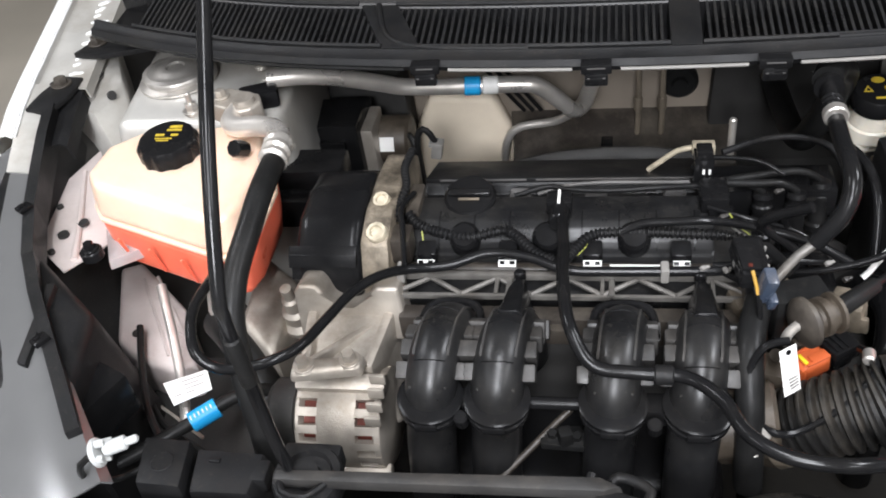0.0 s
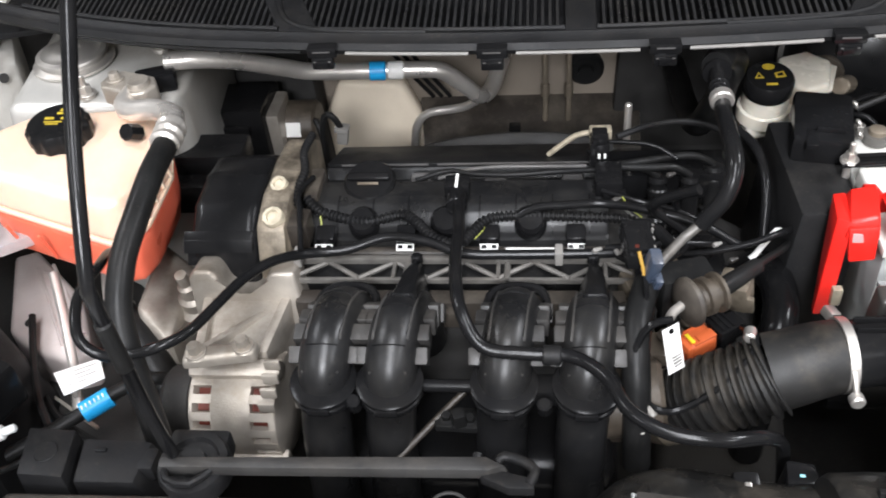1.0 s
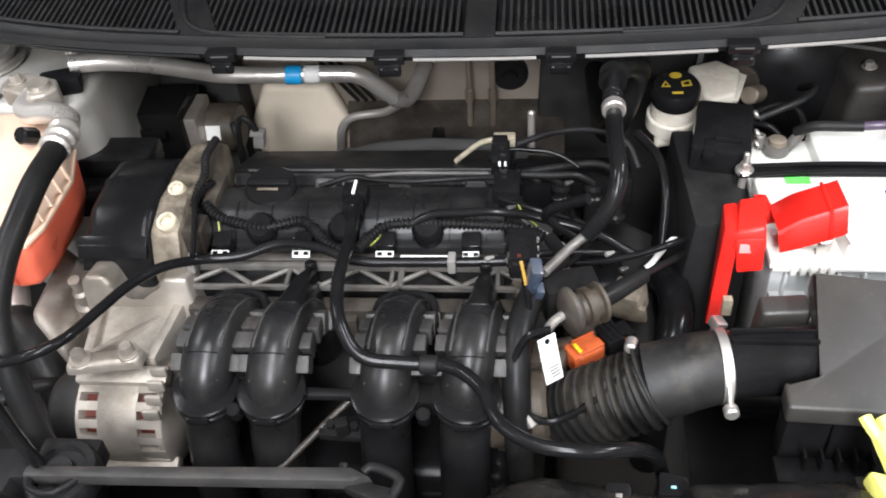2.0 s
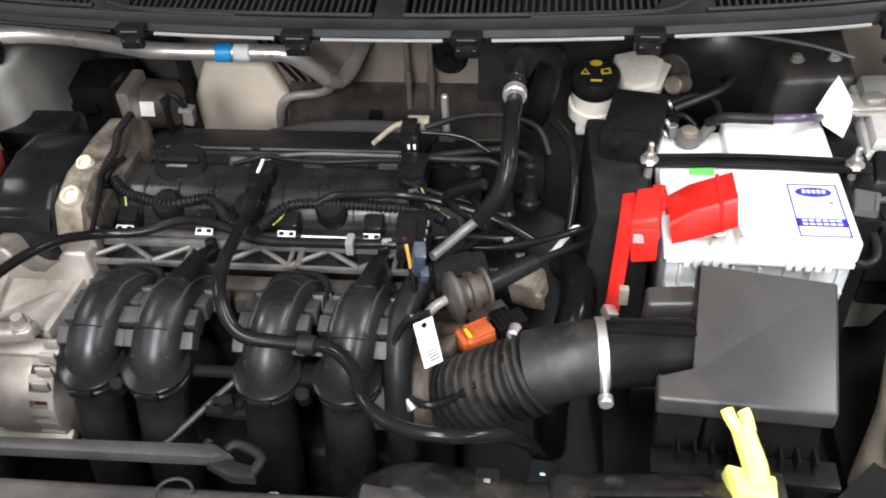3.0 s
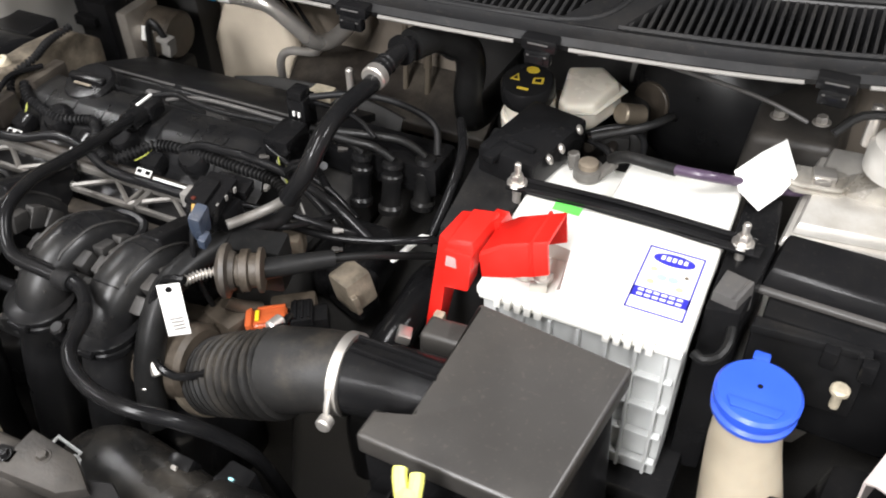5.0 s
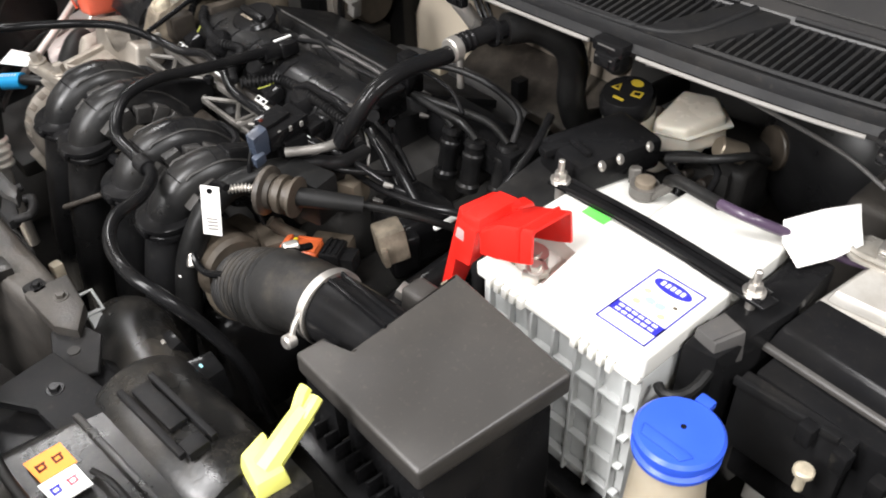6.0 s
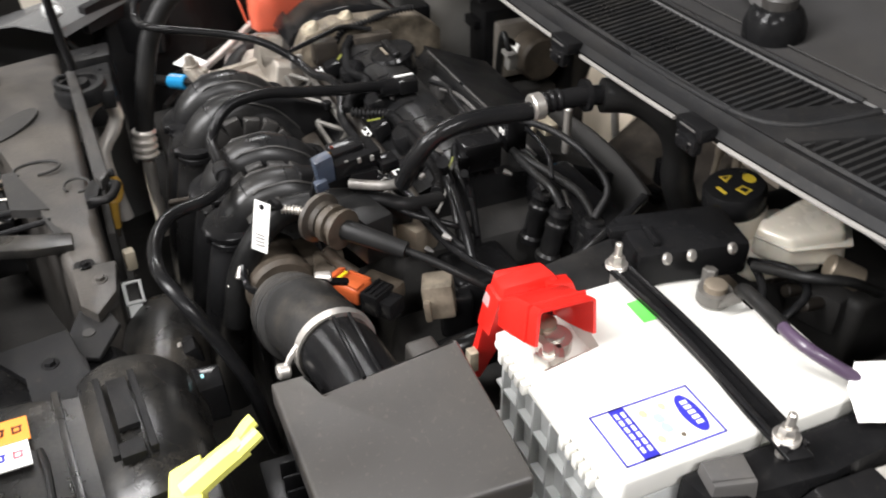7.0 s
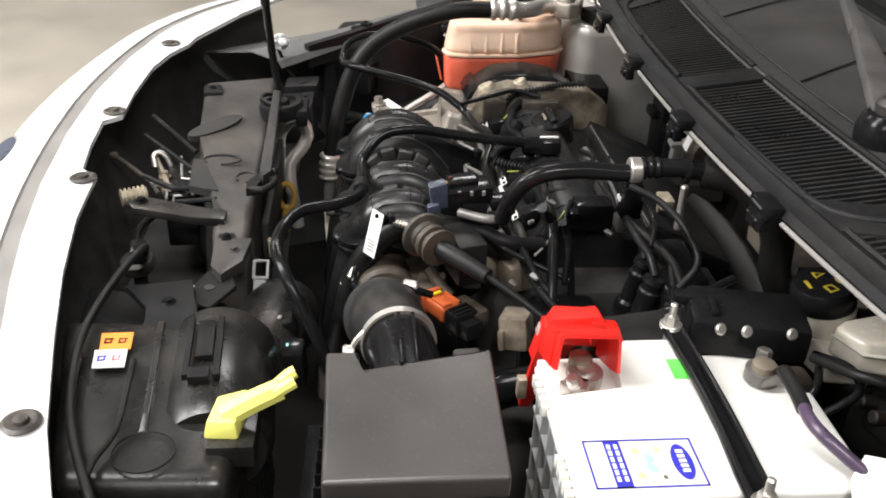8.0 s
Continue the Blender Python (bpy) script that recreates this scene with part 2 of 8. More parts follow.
def bolt(bm, p, d, r=0.006, h=0.006):
    cyl(bm, p, d, r * 1.5, h * 0.3, 20, 0.0006)
    q = Vector(p) + Vector(d).normalized() * h * 0.3
    return lathe(bm, [(0, 0), (r, 0), (r, h * 0.75), (r * 0.85, h), (0, h)], axis(q, d), 6)


def glide(pts, step):
    """Points along a smooth curve through pts, about step apart."""
    v = [Vector(p) for p in pts]
    v = [v[0] * 2 - v[1]] + v + [v[-1] * 2 - v[-2]]
    out = []
    for i in range(1, len(v) - 2):
        n = max(2, int((v[i + 1] - v[i]).length / step))
        for k in range(n):
            t = k / n
            a, b, c, d = v[i - 1], v[i], v[i + 1], v[i + 2]
            out.append(0.5 * (2 * b + (c - a) * t + (2 * a - 5 * b + 4 * c - d) * t * t + (3 * b - a - 3 * c + d) * t ** 3))
    return out + [v[-2]]


def tube(bm, pts, r, seg=12, step=0.008, ribs=None, r2=None, smooth=True):
    """A hose through pts; ribs: (pitch, depth) of corrugation; r2: the radius at its end."""
    line = glide(pts, step if not ribs else ribs[0] / 4) if smooth else [Vector(p) for p in pts]
    up = None
    rings, run = [], 0.0
    total = sum((b - a).length for a, b in zip(line, line[1:]))
    for i, p in enumerate(line):
        if i:
            run += (p - line[i - 1]).length
        d = (line[min(i + 1, len(line) - 1)] - line[max(i - 1, 0)]).normalized()
        if up is None:
            up = d.orthogonal().normalized()
        up = (up - d * up.dot(d)).normalized()
        side = d.cross(up)
        rad = r if r2 is None else r + (r2 - r) * run / total
        if ribs:
            rad += ribs[1] * (1 if i % 4 in (1, 2) else -1) * 0.5
        rings.append([bm.verts.new(p + (up * math.cos(a) + side * math.sin(a)) * rad) for a in (2 * math.pi * k / seg for k in range(seg))])
    for a, b in zip(rings, rings[1:]):
        for k in range(seg):
            bm.faces.new((a[k], a[(k + 1) % seg], b[(k + 1) % seg], b[k]))
    bm.faces.new(rings[0][::-1]), bm.faces.new(rings[-1])
    return bm


def sheet(bm, rows, thick=0.0015):
    """A curved panel over rows of points, with thickness downwards along its normals."""
    grid = [[bm.verts.new(p) for p in row] for row in rows]
    faces = []
    for a, b in zip(grid, grid[1:]):
        for i in range(len(a) - 1):
            faces.append(bm.faces.new((a[i], a[i + 1], b[i + 1], b[i])))
    bmesh.ops.recalc_face_normals(bm, faces=faces)
    bmesh.ops.solidify(bm, geom=faces, thickness=thick)
    return bm


def flat(bm, corners, up=0.0006):
    """A thin label over four corners, lifted along its normal."""
    c = [Vector(p) for p in corners]
    n = (c[1] - c[0]).cross(c[2] - c[0]).normalized()
    return hull(bm, [p + n * 0.0001 for p in c], [p + n * up for p in c], 0)


def mirror_x(p):
    """The same place on the other side of the car's middle."""
    return (2 * MIDDLE - p[0], *p[1:])


# ---- the workshop ----
MIDDLE = 0.173
bm = B()
box(bm, (0, 0.5, -0.05), (10, 10, 0.1), bev=0)
solo("floor", bm, CONCRETE, "pale beige concrete workshop floor", "floor", kind="structure")
for name, c, s in (("wall_north", (0, 5.6, 1.8), (10.4, 0.2, 3.6)), ("wall_south", (0, -4.6, 1.8), (10.4, 0.2, 3.6)), ("wall_east", (5.1, 0.5, 1.8), (0.2, 10, 3.6)), ("wall_west", (-5.1, 0.5, 1.8), (0.2, 10, 3.6))):
    bm = B()
    box(bm, c, s, bev=0)
    solo(name, bm, PLASTER, "plain painted workshop wall", "wall", kind="structure")
bm = B()
box(bm, (0, 0.5, 3.65), (10.4, 10.4, 0.1), bev=0)
solo("ceiling", bm, PLASTER, "plain white workshop ceiling", "ceiling", kind="structure")

# ---- the car's shell ----
# floor of the bay and firewall
bm = B()
box(bm, (MIDDLE, 0.62, 0.40), (1.5, 1.0, 0.02), bev=0.002)
for lx in (-0.5, 0.85):
    box(bm, (lx, 0.62, 0.2), (0.08, 0.9, 0.39), bev=0.01)
solo("undertray", bm, DARK, "dark dusty undertray below the engine", "undertray", kind="structure")

fire = thing("firewall", (MIDDLE, 1.1, 0.41), "beige painted steel firewall behind the engine", "firewall", kind="structure")
bm = B()
box(bm, (MIDDLE, 1.11, 0.72), (1.34, 0.02, 0.62), bev=0.004)
part("panel", bm, FIRE, fire)
bm = B()
prism(bm, [(-0.19, 0.45), (-0.05, 0.45), (-0.045, 0.70), (-0.07, 0.76), (-0.165, 0.765), (-0.195, 0.70)], 0, 0.03, 0.012, Matrix(((1, 0, 0, 0), (0, 0, -1, 1.10), (0, 1, 0, 0), (0, 0, 0, 1))), 3)
part("heat_shield", bm, PAD, fire, "cream insulation pad")
bm = B()
hull(bm, [(-0.05, 1.10, 0.70), (0.27, 1.10, 0.70), (0.27, 1.02, 0.66), (-0.04, 1.02, 0.66)], [(-0.05, 1.10, 0.72), (0.27, 1.10, 0.72), (0.27, 1.02, 0.675), (-0.04, 1.02, 0.675)], 0.003)
part("ledge", bm, BROWN, fire, "dusty dark ledge")
for gx, gz, r in ((0.192, 0.765, 0.026), (0.10, 0.83, 0.03), (0.30, 0.77, 0.04)):
    bm = B()
    lathe(bm, [(0, 0), (r, 0), (r, 0.008), (r * 0.8, 0.014), (r * 0.45, 0.014), (r * 0.4, 0.022), (0, 0.022)], axis((gx, 1.099, gz), (0, -1, 0)))
    part("grommet", bm, RUBBER, fire, "black rubber grommet")
for px in (0.135, 0.168):
    bm = B()
    tube(bm, [(px, 1.095, 0.86), (px, 1.07, 0.80), (px, 1.065, 0.72), (px - 0.005, 1.06, 0.60)], 0.004, 8)
    cyl(bm, (px, 1.067, 0.735), (0, 0, 1), 0.006, 0.022, 10)
    part("brake_line", bm, TAN, fire, "thin steel line with a union")
bm = B()
box(bm, (0.092, 1.02, 0.70), (0.016, 0.02, 0.035), bev=0.002)
for k in range(3):
    box(bm, (0.092, 1.01, 0.675 - k * 0.008), (0.02, 0.012, 0.004), bev=0.001)
part("line_clip", bm, BLACK, fire, "black plastic line clip")

# wings, inner wings and strut towers on either side
EDGE = [(-0.335, 0.32, 0.85), (-0.411, 0.424, 0.86), (-0.515, 0.575, 0.88), (-0.560, 0.70, 0.905), (-0.585, 0.80, 0.926), (-0.604, 0.90, 0.937), (-0.622, 1.0, 0.947), (-0.672, 1.3, 0.98)]


def front_wing(flip):
    f = mirror_x if flip else (lambda p: p)
    line = glide(EDGE, 0.05)
    cut = next(i for i, p in enumerate(line) if p.y > 0.70)
    back = next(i for i, p in enumerate(line) if p.y > 0.83)
    wing = thing("front_wing", f((-0.7, 0.8, 0.40)), "white painted steel front wing with a folded inner edge", "car wing", "front wings")
    # painted skin: a crest close beside the fold, then a steep side
    bm = B()
    sheet(bm, [[f((p.x + o, p.y, p.z + dz)) for p in line[cut:]] for o, dz in ((-0.022, 0.001), (-0.030, 0.005), (-0.040, 0.003), (-0.050, -0.012), (-0.058, -0.06), (-0.060, -0.20), (-0.05, -0.48))], 0.002)
    part("outer_skin", bm, WHITE, wing)
    bm = B()
    sheet(bm, [[f((p.x + o, p.y, p.z + dz)) for p in line[back:]] for o, dz in ((-0.020, 0.0005), (-0.0165, -0.006), (0.010, -0.010), (0.030, -0.008), (0.048, -0.010), (0.050, -0.022))], 0.002)
    flange = part("inner_flange", bm, SILVER, wing, "silver folded flange")
    bm = B()
    sheet(bm, [[f((p.x + o, p.y, p.z + dz)) for p in line[cut:back + 1]] for o, dz in ((0.006, -0.004), (0.010, -0.008), (0.022, -0.011), (0.034, -0.009), (0.044, -0.012), (0.048, -0.030))], 0.002)
    part("edge_cover", bm, MATTE, wing, "black plastic cover along the edge")
    # silver instead of white puts the shade on this edge into its colour
    bm = B()
    sheet(bm, [[f((p.x + o, p.y, p.z + dz)) for p in line[cut - 1:back + 1]] for o, dz in ((0.008, -0.010), (0.007, -0.003), (-0.004, 0.000), (-0.021, 0.0005))], 0.002)
    part("edge_skin", bm, SILVER, wing, "wing edge coloured silver for its shade")
    bm = B()
    tube(bm, [f((p.x - 0.0185, p.y, p.z + 0.002)) for p in line[cut:]], 0.0016, 6, smooth=False)
    part("hem", bm, WHITE, flange, "bright folded hem")
    # pinched, uneven tabs along the inner edge, white to paint its jagged highlight
    rng = random.Random(7)
    for k in range(14):
        s_ = 0.2 + k * 0.40
        p, q = line[min(back + int(s_), len(line) - 1)], line[min(back + 1 + int(s_), len(line) - 1)]
        c = p.lerp(q, s_ % 1)
        w, r, lift = rng.uniform(0.004, 0.009), rng.uniform(0.028, 0.046), rng.uniform(-0.001, 0.004)
        bm = B()
        hull(bm, [f((c.x + 0.020, c.y - w, c.z - 0.008)), f((c.x + r, c.y - w * 0.4, c.z - 0.010)), f((c.x + r + 0.004, c.y + w * 0.6, c.z - 0.010)), f((c.x + 0.024, c.y + w, c.z - 0.008))],
             [f((c.x + 0.021, c.y - w * 0.8, c.z - 0.005)), f((c.x + r - 0.002, c.y - w * 0.3, c.z - 0.006 + lift)), f((c.x + r, c.y + w * 0.5, c.z - 0.006 + lift)), f((c.x + 0.025, c.y + w * 0.8, c.z - 0.005))], 0.0006)
        part("highlight_tab", bm, WHITE, flange, "pinched tab, white for the highlight")
    rows = []
    for off, down in ((0.013, -0.012), (0.010, -0.003), (-0.014, -0.002), (-0.060, -0.03), (-0.075, -0.10), (-0.08, -0.25), (-0.075, -0.5)):
        rows.append([f((p.x + off - max(0, 0.6 - p.y) * 0.25 * min(1, -off * 12), p.y - max(0, 0.6 - p.y) * 0.55 * min(1, -off * 12), p.z + down)) for p in line[:cut + 1]])
    bm = B()
    sheet(bm, rows, 0.002)
    part("headlamp_lens", bm, LENS, wing, "grey glossy headlamp lens")
    # black trim along the lamp with square clips
    bm = B()
    for a, b in zip(line[1:cut + 1], line[2:cut + 2]):
        d = (b - a).normalized()
        s = Vector((d.y, -d.x, 0)) * 0.009
        lo = [f(v) for v in (a + s * 1.2, a + s * 2.6, b + s * 2.6, b + s * 1.2)]
        hull(bm, [(x, y, z - 0.03) for x, y, z in lo], [(x, y, z + 0.006) for x, y, z in lo], 0)
    trim = part("edge_trim", bm, MATTE, wing, "black plastic edge trim")
    for k in (3, cut - 2):
        a = line[k]
        bm = B()
        box(bm, f((a.x + 0.014, a.y, a.z + 0.007)), (0.013, 0.016, 0.005), (0, 0, -30), 0.0015)
        box(bm, f((a.x + 0.012, a.y - 0.001, a.z + 0.0105)), (0.005, 0.006, 0.002), (0, 0, -30), 0.0005)
        part("trim_clip", bm, BLACK, trim, "black square clip")
    # black brackets bolted to the flange
    for x, y, z, pts in ((-0.576, 0.85, 0.926, [(-0.022, -0.055), (0.012, -0.06), (0.022, -0.02), (0.020, 0.018), (-0.006, 0.022), (-0.020, 0.008)]), (-0.562, 0.935, 0.937, [(-0.024, -0.024), (0.02, -0.03), (0.085, -0.012), (0.10, 0.045), (0.05, 0.06), (-0.006, 0.02)])):
        bm = B()
        prism(bm, [f((x + a, y + b, 0))[:2] for a, b in pts], z - 0.004, z + 0.004, 0.002)
        bracket = part("edge_bracket", bm, MATTE, wing, "black plastic bracket on the flange")
        bm = B()
        bolt(bm, f((x, y, z + 0.004)), (0, 0, 1), 0.0085, 0.008)
        part("bolt", bm, BROWN, bracket, "dark flange bolt")
    return wing


front_wing(False)
front_wing(True)


def inner_wing(flip):
    f = mirror_x if flip else (lambda p: p)
    body = thing("inner_wing", f((-0.5, 0.8, 0.42)), "silver painted inner wing with the strut tower", "inner wing", "inner wings", "structure")
    # side panel takes a dark colour for the shaded void beside the engine
    bm = B()
    sheet(bm, [[f(p) for p in row] for row in (
        [(-0.56, 0.42, 0.78), (-0.57, 0.60, 0.83), (-0.575, 0.80, 0.88), (-0.58, 1.08, 0.93)],
        [(-0.52, 0.42, 0.72), (-0.53, 0.60, 0.74), (-0.54, 0.80, 0.82), (-0.55, 1.08, 0.86)],
        [(-0.44, 0.42, 0.68), (-0.46, 0.60, 0.70), (-0.50, 0.80, 0.72), (-0.50, 1.08, 0.75)],
        [(-0.38, 0.42, 0.62), (-0.39, 0.60, 0.64), (-0.40, 0.80, 0.64), (-0.40, 1.08, 0.65)],
        [(-0.34, 0.42, 0.52), (-0.34, 0.60, 0.52), (-0.34, 0.80, 0.52), (-0.34, 1.08, 0.52)])], 0.002)
    part("side_panel", bm, DARK, body, "side panel coloured dark for the shaded void")
    if flip:
        for k, (z0, z1, o) in enumerate(((0.60, 0.835, 0.0), (0.835, 0.846, 0.006), (0.846, 0.856, 0.002), (0.856, 0.868, 0.010))):
            bm = B()
            hull(bm, [(0.652 + o, 0.752 + o, z0), (0.86, 0.775 + o, z0), (0.86, 0.90, z0), (0.665 + o, 0.89, z0)], [(0.656 + o, 0.756 + o, z1), (0.86, 0.778 + o, z1), (0.86, 0.90, z1), (0.668 + o, 0.89, z1)], 0.004)
            part("strut_tower", bm, SILVER, body, "layered silver strut tower")
        return body
    bm = B()
    hull(bm, [f(p) for p in ((-0.53, 0.772, 0.60), (-0.285, 0.772, 0.60), (-0.262, 0.80, 0.60), (-0.32, 1.09, 0.60), (-0.56, 1.09, 0.60))],
         [f(p) for p in ((-0.475, 0.776, 0.917), (-0.298, 0.776, 0.917), (-0.276, 0.80, 0.915), (-0.31, 1.09, 0.905), (-0.53, 1.09, 0.905))], 0.014, 3)
    part("strut_tower", bm, SILVER, body, "silver strut tower")
    bm = B()
    lathe(bm, [(0, 0), (0.049, 0), (0.049, 0.003), (0.041, 0.006), (0.040, 0.010), (0.043, 0.0115), (0.042, 0.014), (0.036, 0.0155), (0.034, 0.0145), (0.024, 0.0150), (0.021, 0.0175), (0.012, 0.018), (0.010, 0.016), (0, 0.016)], axis(f((-0.434, 0.880, 0.916)), (0, 0, 1)), 36)
    part("strut_mount", bm, STEEL, body, "dusty ringed strut mount")
    for sx, sy in ((-0.383, 0.796), (-0.33, 0.90)):
        bm = B()
        cyl(bm, f((sx, sy, 0.916)), (0, 0, 1), 0.010, 0.004)
        bolt(bm, f((sx, sy, 0.920)), (0, 0, 1), 0.0075, 0.009)
        cyl(bm, f((sx, sy, 0.929)), (0, 0, 1), 0.0035, 0.016, 10)
        part("strut_stud", bm, STEEL, body, "zinc strut nut and stud")
    return body


inner_wing(False)
inner_wing(True)
bm = B()
RAIL_TOP = [(-0.502, 0.709), (-0.476, 0.720), (-0.391, 0.646), (-0.349, 0.563), (-0.376, 0.554), (-0.422, 0.569), (-0.458, 0.594)]
hull(bm, [(x - 0.004, y + 0.004, 0.66) for x, y in RAIL_TOP], [(x, y, 0.742 + (y - 0.6) * 0.08) for x, y in RAIL_TOP], 0.008, 3)
rail_ = solo("frame_rail", bm, PRIMER, "pinkish silver pressed frame rail under the tank", "frame rail", kind="structure")
bm = B()
cyl(bm, (-0.437, 0.606, 0.7405), (0, -0.1, 1), 0.006, 0.003, 16, 0)
part("hole", bm, DARK, rail_, "dark round hole")
for k in range(5):
    bm = B()
    tube(bm, [(-0.452 + 0.019 * k, 0.683 - 0.024 * k, 0.7485 - 0.002 * k), (-0.434 + 0.019 * k, 0.676 - 0.024 * k, 0.7480 - 0.002 * k)], 0.0016, 6, smooth=False)
    part("swage", bm, PRIMER, rail_, "pressed swage line")
for a, b in (((-0.462, 0.690, 0.7490), (-0.386, 0.574, 0.7400)), ((-0.445, 0.694, 0.7495), (-0.366, 0.590, 0.7412))):
    bm = B()
    tube(bm, [a, b], 0.0022, 6, smooth=False)
    part("swage", bm, PRIMER, rail_, "pressed swage line")
bm = B()
hull(bm, [(-0.575, 0.84, 0.80), (-0.50, 0.80, 0.80), (-0.49, 0.84, 0.80), (-0.57, 1.0, 0.80)], [(-0.585, 0.84, 0.905), (-0.535, 0.83, 0.90), (-0.525, 0.90, 0.905), (-0.575, 1.0, 0.92)], 0.006)
stay = solo("wing_stay", bm, SILVER, "silver stay between wing and strut tower", "stay", kind="structure")
for hx, hy, hz in ((-0.528, 0.868, 0.902), (-0.522, 0.845, 0.86), (-0.532, 0.835, 0.83)):
    bm = B()
    cyl(bm, (hx, hy, hz), (0.9, -0.3, 0.3), 0.006, 0.004, 14, 0)
    part("hole", bm, DARK, stay, "dark round hole")
for hx, hy, hz in ((-0.563, 0.90, 0.912), (-0.572, 0.845, 0.908)):
    bm = B()
    bolt(bm, (hx, hy, hz), (0, 0, 1), 0.008, 0.008)
    part("bolt", bm, BLACK, stay, "black flange bolt")
bm = B()
sheet(bm, [[(-0.565, 0.56, 0.878), (-0.588, 0.72, 0.905), (-0.598, 0.82, 0.925)], [(-0.53, 0.56, 0.868), (-0.55, 0.72, 0.89), (-0.565, 0.82, 0.908)], [(-0.52, 0.56, 0.80), (-0.54, 0.72, 0.82), (-0.555, 0.82, 0.84)]], 0.003)
solo("wing_liner", bm, MATTE, "black plastic liner along the wing's edge", "liner", kind="structure")
# dark panels added over parts of the firewall
bm = B()
hull(bm, [(0.225, 1.075, 0.55), (0.60, 1.075, 0.55), (0.60, 1.098, 0.55), (0.225, 1.098, 0.55)], [(0.24, 1.07, 0.90), (0.60, 1.07, 0.90), (0.60, 1.098, 0.90), (0.24, 1.098, 0.90)], 0.006)
solo("dark_panel", bm, DARK, "dark panel over the right of the firewall", "insulation", kind="structure")
bm = B()
hull(bm, [(-0.40, 1.045, 0.55), (-0.185, 1.045, 0.55), (-0.185, 1.095, 0.55), (-0.40, 1.095, 0.55)], [(-0.40, 1.05, 0.93), (-0.200, 1.05, 0.93), (-0.200, 1.095, 0.93), (-0.40, 1.095, 0.93)], 0.006)
solo("dark_panel", bm, DARK, "dark panel beside the strut tower", "insulation", kind="structure")

# dark box added across the low firewall
bm = B()
hull(bm, [(-0.48, 1.05, 0.42), (0.66, 1.05, 0.42), (0.66, 1.097, 0.42), (-0.48, 1.097, 0.42)], [(-0.48, 1.075, 0.655), (0.66, 1.075, 0.655), (0.66, 1.097, 0.655), (-0.48, 1.097, 0.655)], 0.006)
solo("low_dark_panel", bm, DARK, "dark panel low on the firewall", "insulation", kind="structure")
bm = B()
SHIELD = [(-0.02, 0.0), (0.03, 0.012), (0.09, 0.018), (0.15, 0.017), (0.19, 0.010), (0.22, 0.0)]
sheet(bm, [[(x, 0.895 + dy, 0.770 + h - dz) for x, h in SHIELD] for dy, dz in ((0.010, 0.003), (0.004, 0.0), (0.0, 0.002), (-0.010, 0.02), (-0.02, 0.08))], 0.0015)
solo("heat_shield", bm, DARK, "grimy dark heat shield behind the engine", "heat shield")

# front bumper: a curved white strip with its fixing holes
bumper = thing("front_bumper", (MIDDLE, 0.1, 0.41), "white painted front bumper with a dark inner lip", "bumper")
# the top lip widens into tabs round its fixings
LIP_IN = [(0.80, 0.42), (0.70, 0.335), (0.589, 0.264), (0.524, 0.244), (0.418, 0.219), (0.315, 0.198), (0.219, 0.184), (0.151, 0.180), (0.119, 0.180), (0.102, 0.159), (0.038, 0.153), (-0.036, 0.148), (-0.053, 0.169), (-0.134, 0.166), (-0.237, 0.170), (-0.301, 0.182), (-0.345, 0.203), (-0.385, 0.208), (-0.519, 0.262), (-0.622, 0.316), (-0.70, 0.38)]
STEP = [(0.86, 0.40), (0.72, 0.30), (0.58, 0.228), (0.421, 0.179), (0.329, 0.158), (0.249, 0.143), (0.140, 0.128), (0.004, 0.118), (-0.139, 0.117), (-0.280, 0.130), (-0.391, 0.150), (-0.445, 0.166), (-0.52, 0.198), (-0.60, 0.250), (-0.70, 0.34)]
bm = B()
prism(bm, LIP_IN + STEP[::-1], 0.857, 0.8625, 0.0012)
part("top_lip", bm, WHITE, bumper)
line = glide([(x, y, 0.8615) for x, y in STEP], 0.03)


def outward(k):
    d = (line[min(k + 1, len(line) - 1)] - line[max(k - 1, 0)]).normalized()
    return Vector((d.y, -d.x, 0)) * (1 if d.x < 0 else -1) * -1


rows = [[tuple(p + outward(k) * off + Vector((0, 0, dz))) for k, p in enumerate(line)] for off, dz in ((-0.001, -0.004), (0.001, -0.0035), (0.017, -0.0035), (0.019, -0.001), (0.035, -0.002), (0.055, -0.007), (0.080, -0.024), (0.095, -0.06), (0.100, -0.15), (0.100, -0.32))]
# step band gets a grey colour for the shading where the surface turns down
bm = B()
sheet(bm, rows[:4], 0.002)
part("step_line", bm, SEAL, bumper, "step band coloured grey for its shading")
bm = B()
sheet(bm, rows[3:], 0.002)
part("face", bm, WHITE, bumper)
for hx, hy in ((0.519, 0.226), (0.128, 0.168), (-0.064, 0.157), (-0.345, 0.176)):
    bm = B()
    lathe(bm, [(0, 0), (0.013, 0), (0.014, 0.0015), (0.011, 0.003), (0.006, 0.002), (0.005, 0.0045), (0, 0.005)], axis((hx, hy, 0.8635), (0, 0, 1)), 20)
    part("push_clip", bm, BROWN, bumper, "round push clip in the lip")
bm = B()
prism(bm, [(0.05 * math.cos(a * 0.2618), 0.022 * math.sin(a * 0.2618)) for a in range(24)], 0, 0.006, 0.002, pose(0.025, 0.050, 0.842, 22, 0, 4))
badge = part("badge", bm, SILVER, bumper, "oval badge with a chrome edge")
bm = B()
prism(bm, [(0.042 * math.cos(a * 0.2618), 0.015 * math.sin(a * 0.2618)) for a in range(24)], 0.006, 0.0075, 0.001, pose(0.025, 0.050, 0.842, 22, 0, 4))
